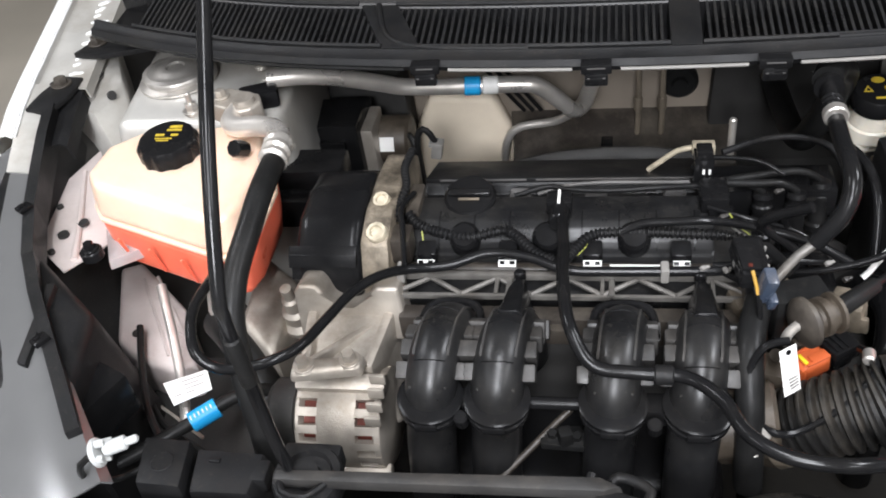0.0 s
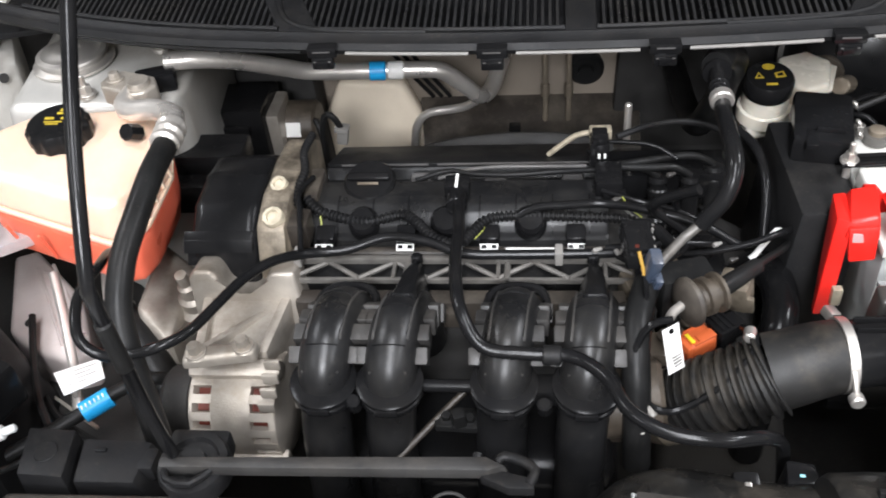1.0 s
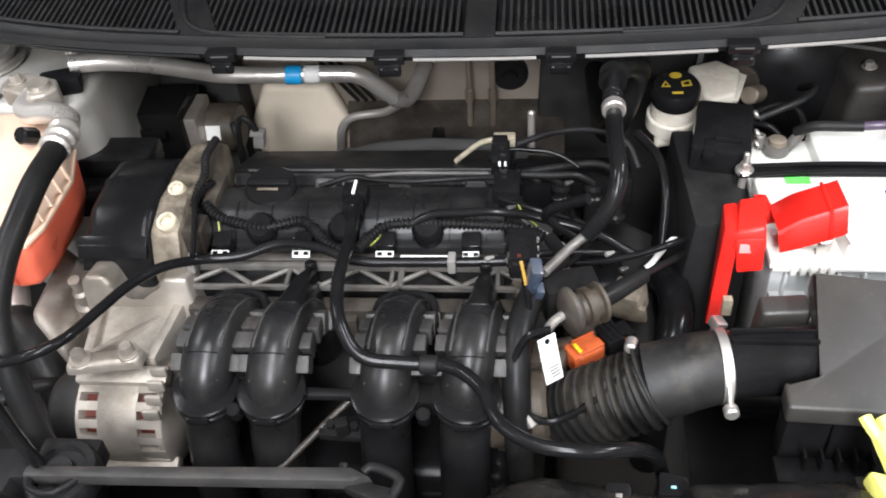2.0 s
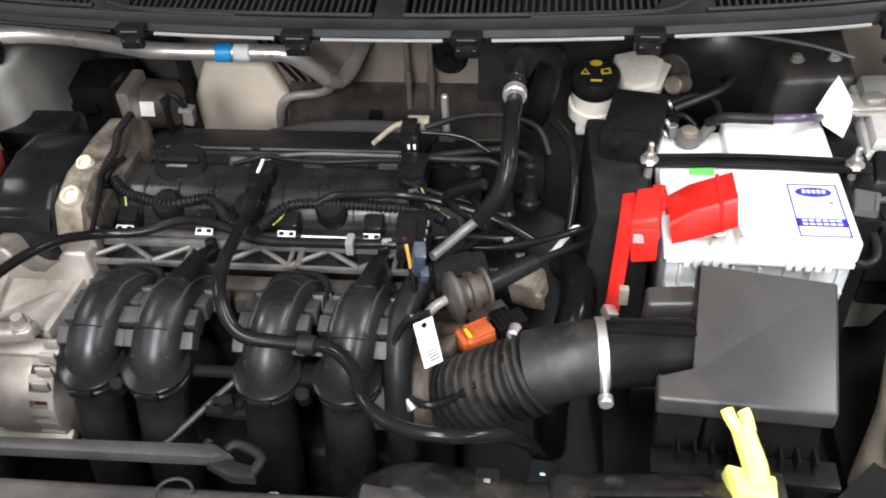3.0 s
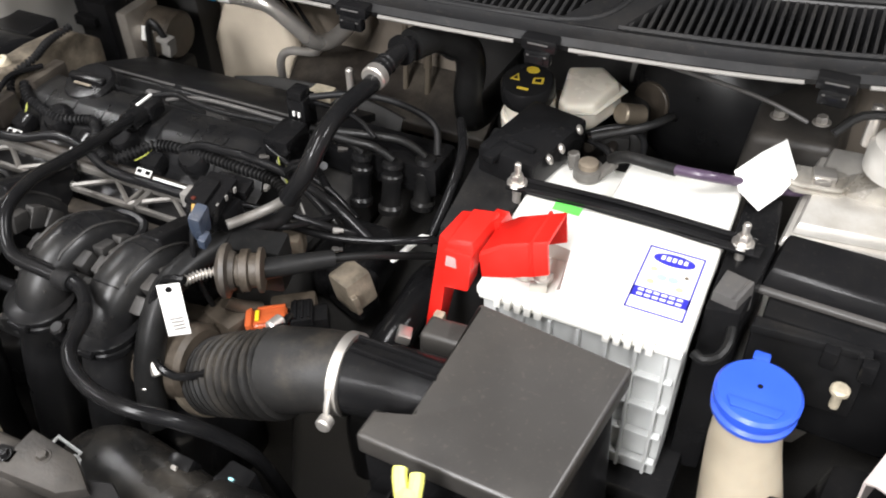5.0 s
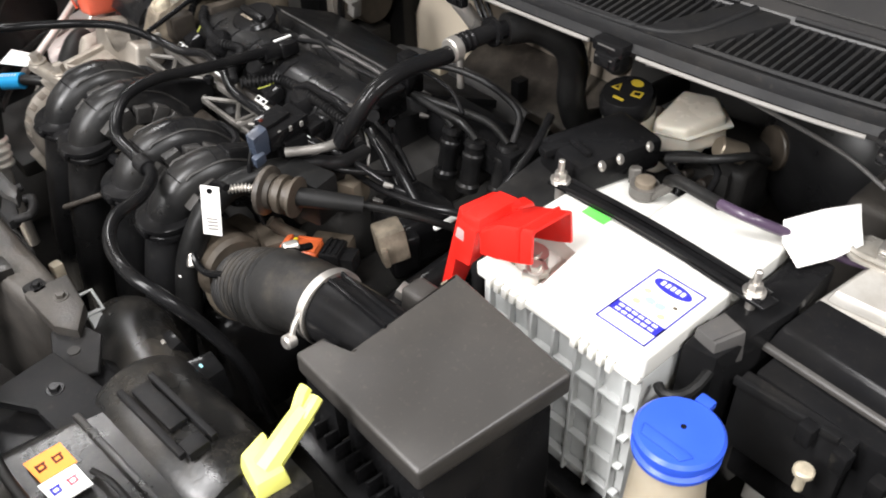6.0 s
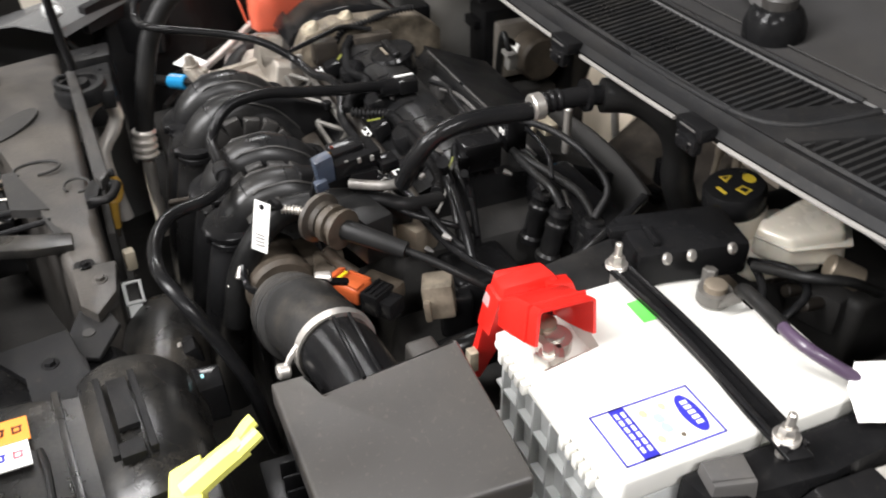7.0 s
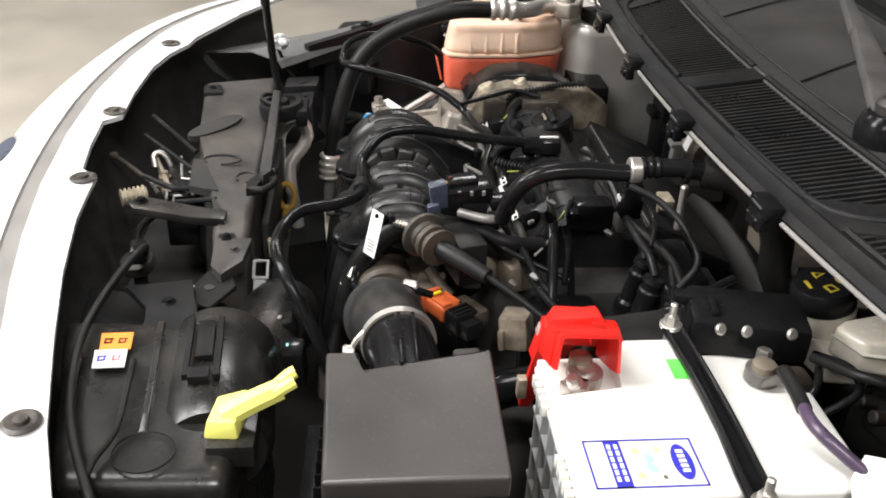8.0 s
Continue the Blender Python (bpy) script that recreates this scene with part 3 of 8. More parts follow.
part("badge_field", bm, BLUEGREY, badge, "dark blue field")

# dark sheet stands in for the shaded space behind the bumper
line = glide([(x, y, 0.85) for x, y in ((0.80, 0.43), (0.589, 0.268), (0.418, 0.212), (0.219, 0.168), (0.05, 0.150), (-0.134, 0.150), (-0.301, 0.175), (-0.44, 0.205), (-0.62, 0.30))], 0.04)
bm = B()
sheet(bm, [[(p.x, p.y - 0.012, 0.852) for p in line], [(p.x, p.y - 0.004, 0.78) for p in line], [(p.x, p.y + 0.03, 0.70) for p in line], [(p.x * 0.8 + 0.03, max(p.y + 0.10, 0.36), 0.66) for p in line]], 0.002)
part("liner", bm, DARK, bumper, "dark sheet for the shaded space")

# bonnet standing open on its rod: unseen, it blocks light and dims reflections
bonnet = thing("bonnet", (MIDDLE, 1.02, 1.02), "unseen white bonnet standing open, its underside dark to dim reflections", "bonnet")
for name, off, mt, lab in (("outer_skin", 0.03, WHITE, ""), ("inner_panel", 0.0, DARK, "dark lined underside")):
    bm = B()
    rows = []
    for k in range(9):
        s_ = k / 8
        half = 0.66 - 0.10 * s_ ** 2
        rows.append([(MIDDLE + half * u, 1.03 - 0.50 * s_ + off - 0.03 * (1 - u * u), 1.06 + 1.02 * s_ + off * 0.5) for u in (-1, -0.8, -0.4, 0, 0.4, 0.8, 1)])
    sheet(bm, rows, 0.003)
    part(name, bm, mt, bonnet, lab)

# ---- cowl, wipers and windscreen ----
cowl = thing("cowl", (MIDDLE, 0.9, 0.93), "black plastic cowl with air grilles under the windscreen", "cowl")


def bow(x, y, z=0.0):
    """Bends the cowl round the windscreen's foot."""
    u = (x - MIDDLE)
    return (x, y + 0.17 * u * u + 0.35 * max(0, abs(u) - 0.38) ** 2, z)


def lip(y, z, x0=-0.53, x1=0.86, n=44):
    return [bow(x0 + (x1 - x0) * i / n, y, z) for i in range(n + 1)]


bm = B()
sheet(bm, [lip(0.764, 0.974), lip(0.761, 0.980), lip(0.765, 0.986), lip(0.773, 0.987), lip(0.778, 0.991), lip(0.785, 0.989)], 0.003)
part("front_lip", bm, COWL, cowl, "black rubber-edged front lip")
bm = B()
sheet(bm, [lip(0.858, 0.997), lip(0.862, 1.003), lip(0.868, 1.001), lip(0.95, 1.010), lip(1.06, 1.016), lip(1.07, 1.0)], 0.003)
part("rear_panel", bm, REAR, cowl, "smooth charcoal rear panel")
bm = B()
sheet(bm, [lip(0.786, 0.986), lip(0.787, 0.962), lip(0.858, 0.965), lip(0.8585, 0.998)], 0.002)
part("trough", bm, BLACK, cowl, "dark space below the grilles")
# frames between grilles
GRILLES = [(-0.47, -0.47, -0.145, -0.185), (-0.100, -0.140, 0.157, 0.157), (0.189, 0.189, 0.430, 0.475), (0.485, 0.525, 0.79, 0.79)]
for a, b in zip(GRILLES, GRILLES[1:]):
    bm = B()
    hull(bm, [bow(a[2], 0.782, 0.98), bow(b[0], 0.782, 0.98), bow(b[1], 0.866, 0.975), bow(a[3], 0.866, 0.975)],
         [bow(a[2], 0.782, 0.9905), bow(b[0], 0.782, 0.9905), bow(b[1], 0.866, 1.002), bow(a[3], 0.866, 1.002)], 0.003)
    part("divider", bm, COWL, cowl, "ribbed divider between grilles")
for gx0, gx1, gx2, gx3 in GRILLES:
    bm = B()
    rim = [bow(gx0 + (gx2 - gx0) * i / 12, 0.785, 0.991) for i in range(13)]
    tube(bm, rim, 0.003, 6, smooth=False)
    rim = [bow(gx1 + (gx3 - gx1) * i / 12, 0.862, 1.002) for i in range(13)]
    tube(bm, rim, 0.003, 6, smooth=False)
    grille_frame = part("grille_frame", bm, COWL, cowl)
    n = int((max(gx2, gx3) - min(gx0, gx1)) / 0.0075)
    for i in range(1, n):
        x = min(gx0, gx1) + (max(gx2, gx3) - min(gx0, gx1)) * i / n
        y0, y1 = 0.787, 0.862
        if gx1 != gx0:
            lo, hi = sorted((gx0, gx1))
            t = min(1, max(0, (x - lo) / (hi - lo)))
            if x < hi:
                y0, y1 = (y1 - (y1 - y0) * t, y1) if gx1 < gx0 else (y0, y0 + (y1 - y0) * t)
        if gx3 != gx2:
            lo, hi = sorted((gx2, gx3))
            t = min(1, max(0, (x - lo) / (hi - lo)))
            if x > lo:
                y0, y1 = (y0 + (y1 - y0) * t, y1) if gx3 > gx2 else (y0, y1 - (y1 - y0) * t)
        if y1 - y0 < 0.008:
            continue
        za, zb = 0.989 + (y0 - 0.787) * 0.13, 0.989 + (y1 - 0.787) * 0.13
        p, q = bow(x, y0, za), bow(x, y1, zb)
        w = 0.0014
        bm = B()
        hull(bm, [(p[0] - w, p[1], p[2] - 0.020), (p[0] + w, p[1], p[2] - 0.020), (q[0] + w, q[1], q[2] - 0.022), (q[0] - w, q[1], q[2] - 0.022)],
             [(p[0] - w, p[1], p[2]), (p[0] + w, p[1], p[2]), (q[0] + w, q[1], q[2]), (q[0] - w, q[1], q[2])], 0)
        part("slat", bm, SLAT, cowl)
# raised rims that curve round the grille ends
for gx, step in ((0.445, 1), (-0.115, -1)):
    bm = B()
    tube(bm, [bow(gx + step * u, y, 0.990 + (y - 0.785) * 0.15) for u, y in ((-0.13, 0.783), (-0.07, 0.783), (-0.02, 0.785), (0.012, 0.792), (0.028, 0.806), (0.036, 0.824), (0.042, 0.845), (0.046, 0.860))], 0.0035, 10)
    part("grille_rim", bm, COWL, cowl, "raised rim round the grille end")
    # black tube stands in for the shaded groove beside the rim
    bm = B()
    tube(bm, [bow(gx + step * u, y, 0.9875 + (y - 0.785) * 0.15) for u, y in ((-0.13, 0.7775), (-0.07, 0.7775), (-0.018, 0.779), (0.018, 0.787), (0.034, 0.803), (0.042, 0.822), (0.048, 0.845), (0.052, 0.860))], 0.003, 8)
    part("rim_groove", bm, RUBBER, cowl, "black bead drawn for the dark groove")
# sealing strip in lengths, held by clips
CLIPS = [-0.092, 0.084, 0.254, 0.429, 0.663]
ends = [-0.42] + CLIPS + [0.78]
for a, b in zip(ends, ends[1:]):
    bm = B()
    tube(bm, [bow(a + 0.024 + (b - a - 0.048) * i / 8, 0.757, 0.979) for i in range(9)], 0.0019, 8)
    part("seal_strip", bm, SEAL if a > -0.2 else RUBBER, cowl, "rubber sealing strip")
for cx in CLIPS:
    bm = B()
    p = bow(cx, 0.757, 0.982)
    box(bm, p, (0.031, 0.015, 0.011), bev=0.002)
    box(bm, (p[0], p[1] - 0.005, p[2] - 0.011), (0.023, 0.009, 0.013), bev=0.002)
    box(bm, (p[0], p[1] - 0.010, p[2] - 0.011), (0.013, 0.004, 0.008), bev=0.001)
    clip_ = part("cowl_clip", bm, GLOSS, cowl, "glossy black spring clip")
    # two thin pale bars across the front of the clip
    bm = B()
    for dz in (0.002, -0.008):
        box(bm, (p[0], p[1] - 0.0088 + dz * 0.2, p[2] + dz), (0.018, 0.0012, 0.0014), bev=0.0003)
    part("clip_edge", bm, STRIP, clip_, "thin pale line")
bm = B()
tube(bm, [bow(-0.10 + 0.9 * i / 14 - 0.1, 0.885, 1.0045) for i in range(15)], 0.0012, 6)
for sx in (-0.02, 0.21):
    tube(bm, [bow(sx, 0.885, 1.0045), bow(sx - 0.045, 0.97, 1.0135), bow(sx - 0.085, 1.05, 1.0165)], 0.0012, 6)
part("panel_groove", bm, DARK, cowl, "dark joint lines")

screen = thing("windscreen", (MIDDLE, 1.1, 1.0), "dark reflecting windscreen glass", "windscreen")
bm = B()
sheet(bm, [lip(1.06, 1.005, -0.6, 0.95), lip(1.25, 1.11, -0.58, 0.93), lip(1.6, 1.30, -0.5, 0.85)], 0.005)
part("pane", bm, GLASS, screen)
bm = B()
tube(bm, lip(1.058, 1.012, -0.6, 0.95), 0.006, 8)
part("gasket", bm, RUBBER, screen, "black rubber gasket")


def wiper(px, py, ex, ey):
    w = thing("wiper", (px, py, 1.005), "black windscreen wiper arm with a capped pivot", "wiper", "wipers")
    bm = B()
    lathe(bm, [(0, 0), (0.026, 0), (0.026, 0.012), (0.022, 0.022), (0.018, 0.026), (0, 0.026)], axis((px, py, 1.003), (0, -0.1, 1)))
    part("pivot", bm, BLACK, w)
    bm = B()
    lathe(bm, [(0, 0), (0.015, 0), (0.015, 0.008), (0.011, 0.012), (0, 0.013)], axis((px, py, 1.029), (0, -0.1, 1)))
    part("pivot_cap", bm, GREY, w, "grey domed cap")
    # arm and blade holder get a lighter grey for the light on them
    bm = B()
    d = Vector((ex - px, ey - py, 0.02))
    s = d.cross(Vector((0, 0, 1))).normalized()
    a, b = Vector((px, py, 1.02)), Vector((px, py, 1.024)) + d
    hull(bm, [a + s * 0.018, a - s * 0.018, b - s * 0.009, b + s * 0.009], [v + Vector((0, 0, 0.012)) for v in (a + s * 0.016, a - s * 0.016, b - s * 0.007, b + s * 0.007)], 0.004)
    part("arm", bm, STRIP, w, "arm coloured grey as if lit")
    bm = B()
    c = b + d * 0.6
    hull(bm, [b + s * 0.010, b - s * 0.010, c - s * 0.005, c + s * 0.005], [v + Vector((0, 0, 0.01)) for v in (b + s * 0.008, b - s * 0.008, c - s * 0.004, c + s * 0.004)], 0.003)
    part("blade_holder", bm, STRIP, w, "blade holder coloured grey as if lit")


wiper(0.352, 0.898, 0.19, 0.945)


# ---- engine ----
engine = thing("engine", (0.06, 0.70, 0.41), "four-cylinder petrol engine with a black plastic valve cover", "engine")
bm = B()
hull(bm, [(-0.12, 0.57, 0.41), (0.24, 0.57, 0.41), (0.24, 0.86, 0.41), (-0.12, 0.86, 0.41)], [(-0.125, 0.60, 0.79), (0.25, 0.60, 0.79), (0.25, 0.84, 0.79), (-0.125, 0.84, 0.79)], 0.01)
part("block", bm, DARK, engine, "dark engine block")
bm = B()
prism(bm, [(0.60, 0.785), (0.60, 0.815), (0.625, 0.822), (0.648, 0.826), (0.650, 0.833), (0.655, 0.842), (0.663, 0.850), (0.673, 0.8555), (0.684, 0.857), (0.710, 0.8565), (0.716, 0.850), (0.718, 0.825), (0.764, 0.818), (0.769, 0.830), (0.776, 0.833), (0.86, 0.793), (0.86, 0.775)],
      -0.112, 0.20, 0.003, Matrix(((0, 0, 1, 0), (1, 0, 0, 0), (0, 1, 0, 0), (0, 0, 0, 1))))
cover = part("valve_cover", bm, RUNNER, engine, "black ribbed plastic valve cover")
for k in range(8):
    bm = B()
    x = -0.078 + k * 0.037
    prism(bm, [(0.6496, 0.833), (0.6545, 0.8425), (0.6626, 0.8506), (0.6728, 0.8561), (0.684, 0.8576), (0.684, 0.852), (0.662, 0.84)], x - 0.0008, x + 0.0008, 0, Matrix(((0, 0, 1, 0), (1, 0, 0, 0), (0, 1, 0, 0), (0, 0, 0, 1))))
    part("rib", bm, BLACK, cover)
for x in (-0.050, 0.036, 0.122):
    bm = B()
    lathe(bm, [(0, 0), (0.0165, 0), (0.0175, 0.012), (0.016, 0.026), (0.012, 0.031), (0, 0.031)], axis((x, 0.666, 0.827), (0, -0.6, 1)), 24)
    part("spark_well", bm, GLOSS, cover, "round black plug well")
for x in (0.000, 0.082, 0.166):
    bm = B()
    box(bm, (x, 0.742, 0.831), (0.030, 0.012, 0.022), bev=0.004, taper=0.7)
    part("web", bm, STRIP, cover, "grey casting web")
bm = B()
hull(bm, [(-0.112, 0.770, 0.828), (0.200, 0.770, 0.828), (0.205, 0.862, 0.785), (-0.115, 0.862, 0.785)], [(-0.112, 0.771, 0.836), (0.200, 0.771, 0.836), (0.205, 0.862, 0.796), (-0.115, 0.862, 0.796)], 0.002)
part("rear_shelf", bm, MATTE, cover, "flat black rear shelf")
# thin pale bars along the front edge of the shelf
bm = B()
box(bm, (-0.045, 0.7695, 0.8345), (0.10, 0.0025, 0.0025), bev=0.001)
box(bm, (0.105, 0.7695, 0.8345), (0.18, 0.0025, 0.0025), bev=0.001)
part("shelf_edge", bm, STRIP, cover, "pale edge line")
# oil filler
bm = B()
lathe(bm, [(0, 0), (0.024, 0), (0.024, 0.016), (0.027, 0.018), (0.028, 0.030), (0.025, 0.034), (0, 0.035)], axis((-0.049, 0.712, 0.832), (0, -0.25, 1)), 32)
box(bm, (-0.049, 0.703, 0.868), (0.046, 0.009, 0.006), (14, 0, 0), 0.003, 3)
cap = part("oil_cap", bm, GLOSS, engine, "black oil filler cap with a grip bar")
bm = B()
box(bm, (-0.049, 0.6945, 0.8655), (0.022, 0.003, 0.001), (14, 0, 0), 0)
part("oil_mark", bm, TAN, cap, "faded yellow oil mark")
# timing cover at the belt end
bm = B()
prism(bm, [(0.60, 0.60), (0.60, 0.82), (0.615, 0.860), (0.645, 0.880), (0.69, 0.884), (0.73, 0.878), (0.765, 0.855), (0.78, 0.82), (0.79, 0.60)], -0.222, -0.152, 0.012, Matrix(((0, 0, 1, 0), (1, 0, 0, 0), (0, 1, 0, 0), (0, 0, 0, 1))), 3)
for z in (0.842, 0.858):
    prism(bm, [(0.605, z - 0.012), (0.612, z), (0.62, z + 0.006), (0.63, z - 0.01)], -0.228, -0.156, 0.001, Matrix(((0, 0, 1, 0), (1, 0, 0, 0), (0, 1, 0, 0), (0, 0, 0, 1))))
part("timing_cover", bm, BLACK, engine, "rounded black timing belt cover")
bm = B()
prism(bm, [(0.602, 0.60), (0.602, 0.83), (0.62, 0.868), (0.66, 0.880), (0.72, 0.876), (0.77, 0.872), (0.80, 0.85), (0.80, 0.60)], -0.152, -0.122, 0.005, Matrix(((0, 0, 1, 0), (1, 0, 0, 0), (0, 1, 0, 0), (0, 0, 0, 1))))
part("timing_flange", bm, FLANGE, engine, "dusty cast aluminium flange")
for x, y, z, r in ((-0.137, 0.678, 0.872, 0.0095), (-0.134, 0.632, 0.866, 0.0115)):
    bm = B()
    lathe(bm, [(0, 0), (r, 0), (r, 0.008), (r * 0.9, 0.010), (r * 0.6, 0.0102), (r * 0.5, 0.008), (0, 0.0085)], axis((x, y, z + 0.002), (-0.1, -0.45, 1)), 10)
    part("core_plug", bm, CREAM, engine, "round cream sealing plug")
bm = B()
box(bm, (-0.113, 0.64, 0.85), (0.022, 0.03, 0.03), bev=0.004)
box(bm, (-0.108, 0.70, 0.855), (0.016, 0.05, 0.02), bev=0.004)
part("cam_sensor", bm, BROWN, engine, "dark cam sensor")
# fuel rail frame
bm = B()
za = 0.829
box(bm, (0.055, 0.612, za + 0.003), (0.345, 0.006, 0.008), bev=0.0015)
box(bm, (0.055, 0.587, za - 0.002), (0.345, 0.004, 0.006), bev=0.001)
zig = [-0.116 + 0.0345 * i for i in range(11)]
for i, (a, b) in enumerate(zip(zig, zig[1:])):
    y0, y1 = (0.612, 0.588) if i % 2 else (0.588, 0.612)
    tube(bm, [(a, y0, za), (b, y1, za)], 0.0027, 6, smooth=False)
    if i % 3 == 0:
        box(bm, (a, 0.60, za), (0.004, 0.026, 0.006), bev=0.001)
for x in (-0.117, 0.0, 0.10, 0.227):
    box(bm, (x, 0.60, za - 0.002), (0.006, 0.03, 0.010), bev=0.0015)
rail = part("rail_frame", bm, RAIL, engine, "pale metal trussed rail frame")
for x, w in ((-0.088, 0.018), (-0.004, 0.018), (0.081, 0.018), (0.167, 0.016)):
    bm = B()
    flat(bm, [(x - w / 2, 0.6225, 0.834), (x + w / 2, 0.6225, 0.834), (x + w / 2, 0.6285, 0.838), (x - w / 2, 0.6285, 0.838)], 0.001)
    tag = part("injector_label", bm, PAPER, rail, "small white injector label")
    bm = B()
    for o in (-0.005, 0.005):
        flat(bm, [(x + o - 0.0025, 0.6240, 0.8362), (x + o + 0.0025, 0.6240, 0.8362), (x + o + 0.0025, 0.6270, 0.8382), (x + o - 0.0025, 0.6270, 0.8382)], 0.0006)
    part("label_mark", bm, BLACK, engine)
    bm = B()
    cyl(bm, (x, 0.632, 0.815), (0, 0.35, 1), 0.010, 0.026, 16)
    box(bm, (x, 0.642, 0.838), (0.02, 0.018, 0.016), (20, 0, 0), 0.003)
    part("injector", bm, GLOSS, engine, "black fuel injector plug")
bm = B()
flat(bm, [(0.098, 0.618, 0.836), (0.146, 0.618, 0.836), (0.146, 0.6215, 0.839), (0.098, 0.6215, 0.839)], 0.002)
part("rail_label", bm, PAPER, rail, "long white strip label")
bm = B()
tube(bm, [(-0.115, 0.628, 0.826), (0.23, 0.628, 0.826)], 0.007, 12)
part("fuel_rail", bm, BROWN, engine, "dark fuel rail tube")
# lower engine front, dusty
bm = B()
box(bm, (0.06, 0.575, 0.80), (0.34, 0.02, 0.035), bev=0.004)
for x in (-0.03, 0.05, 0.135, 0.21):
    box(bm, (x, 0.562, 0.802), (0.02, 0.012, 0.02), bev=0.003)
part("head_face", bm, BROWN, engine, "dusty cylinder head face")
for x in (0.225, 0.25):
    bm = B()
    box(bm, (x, 0.59 + (x - 0.225), 0.815), (0.03, 0.03, 0.03), (0, 0, 20), 0.006)
    part("head_boss", bm, TAN, engine, "dusty metal boss")
# coil pack with plug leads' boots
bm = B()
box(bm, (0.270, 0.776, 0.812), (0.13, 0.05, 0.035), bev=0.006)
box(bm, (0.201, 0.700, 0.858), (0.028, 0.040, 0.030), bev=0.004)
box(bm, (0.193, 0.742, 0.868), (0.020, 0.022, 0.036), bev=0.002)
box(bm, (0.193, 0.740, 0.889), (0.016, 0.018, 0.012), bev=0.002)
coil = part("coil_pack", bm, GLOSS, engine, "glossy black ignition coil pack")
for x, y in ((0.257, 0.733), (0.291, 0.733), (0.318, 0.752)):
    bm = B()
    lathe(bm, [(0, 0), (0.012, 0), (0.0125, 0.006), (0.0098, 0.009), (0.0098, 0.034), (0.0112, 0.036), (0.0112, 0.041), (0.0095, 0.043), (0.0095, 0.049), (0.011, 0.051), (0.010, 0.056), (0, 0.057)], axis((x, y, 0.778), (0, 0.22, 1)), 20)
    boot_ = part("lead_boot", bm, RUNNER, coil, "round black lead boot")
    bm = B()
    tube(bm, [(x, y + 0.012, 0.834), (x - 0.018, y + 0.010, 0.846), (x - 0.045, y + 0.006, 0.849), (0.205, 0.736, 0.853)], 0.0042, 10)
    part("plug_lead", bm, RUBBER, boot_, "black ignition lead")
bm = B()
box(bm, (0.206, 0.678, 0.856), (0.024, 0.010, 0.018), bev=0.002)
for k in (-1, 0, 1):
    box(bm, (0.206 + k * 0.006, 0.672, 0.858), (0.0022, 0.002, 0.006), bev=0.0004)
part("coil_plug", bm, GLOSS, coil)
bm = B()
for x in (0.1895, 0.1955):
    box(bm, (x + 0.003, 0.7285, 0.872), (0.0022, 0.002, 0.005), bev=0)
part("coil_mark", bm, PAPER, coil)
bm = B()
tube(bm, [(0.208, 0.672, 0.858), (0.222, 0.658, 0.850), (0.245, 0.645, 0.846), (0.262, 0.630, 0.842)], 0.0013, 8)
part("coil_wire", bm, SEAL, coil, "pale wire")
bm = B()
tube(bm, [(0.140, 0.795, 0.828), (0.153, 0.790, 0.843), (0.170, 0.788, 0.858), (0.186, 0.785, 0.864)], 0.0032, 10)
box(bm, (0.196, 0.778, 0.868), (0.024, 0.014, 0.012), (0, 0, 0), 0.002)
part("cream_lead", bm, CREAM, coil, "cream plug and lead")
bm = B()
cyl(bm, (0.225, 0.785, 0.85), (0, 0, 1), 0.004, 0.05, 10)
part("stud", bm, STEEL, engine)
# low fillers on the gearbox side
bm = B()
hull(bm, [(0.25, 0.52, 0.45), (0.42, 0.52, 0.45), (0.42, 0.86, 0.45), (0.25, 0.86, 0.45)], [(0.26, 0.58, 0.74), (0.38, 0.60, 0.70), (0.38, 0.82, 0.70), (0.26, 0.84, 0.76)], 0.02, 3)
part("gearbox", bm, DARK, engine, "dark gearbox casing")
bm = B()
box(bm, (0.29, 0.66, 0.768), (0.06, 0.07, 0.06), bev=0.012, seg=3)
box(bm, (0.305, 0.63, 0.768), (0.05, 0.03, 0.05), (0, 0, -20), 0.008, 3)
part("thermostat_housing", bm, BLACK, engine, "black thermostat housing")
bm = B()
box(bm, (0.322, 0.606, 0.797), (0.030, 0.028, 0.034), (8, -6, -24), 0.004)
box(bm, (0.330, 0.592, 0.792), (0.016, 0.006, 0.020), (8, -6, -24), 0.002)
part("sensor_block", bm, FLANGE, engine, "grimy tan sensor block")

# ---- intake manifold ----
intake = thing("intake_manifold", (0.06, 0.43, 0.55), "glossy black plastic intake manifold with four curved runners", "intake manifold")
RUNNERS = (-0.060, 0.000, 0.101, 0.172)


ARC = glide([(0.0, 0.463, 0.812), (0.001, 0.470, 0.829), (0.003, 0.486, 0.843), (0.006, 0.508, 0.848), (0.009, 0.530, 0.840), (0.011, 0.548, 0.821), (0.013, 0.562, 0.795), (0.013, 0.572, 0.760)], 0.004)


def arc(x, s):
    """A point along a runner's bend; s from 0 at the joint ring to 1 at the head."""
    p = ARC[min(len(ARC) - 1, max(0, round(s * (len(ARC) - 1))))]
    return Vector((x + p.x, p.y, p.z))


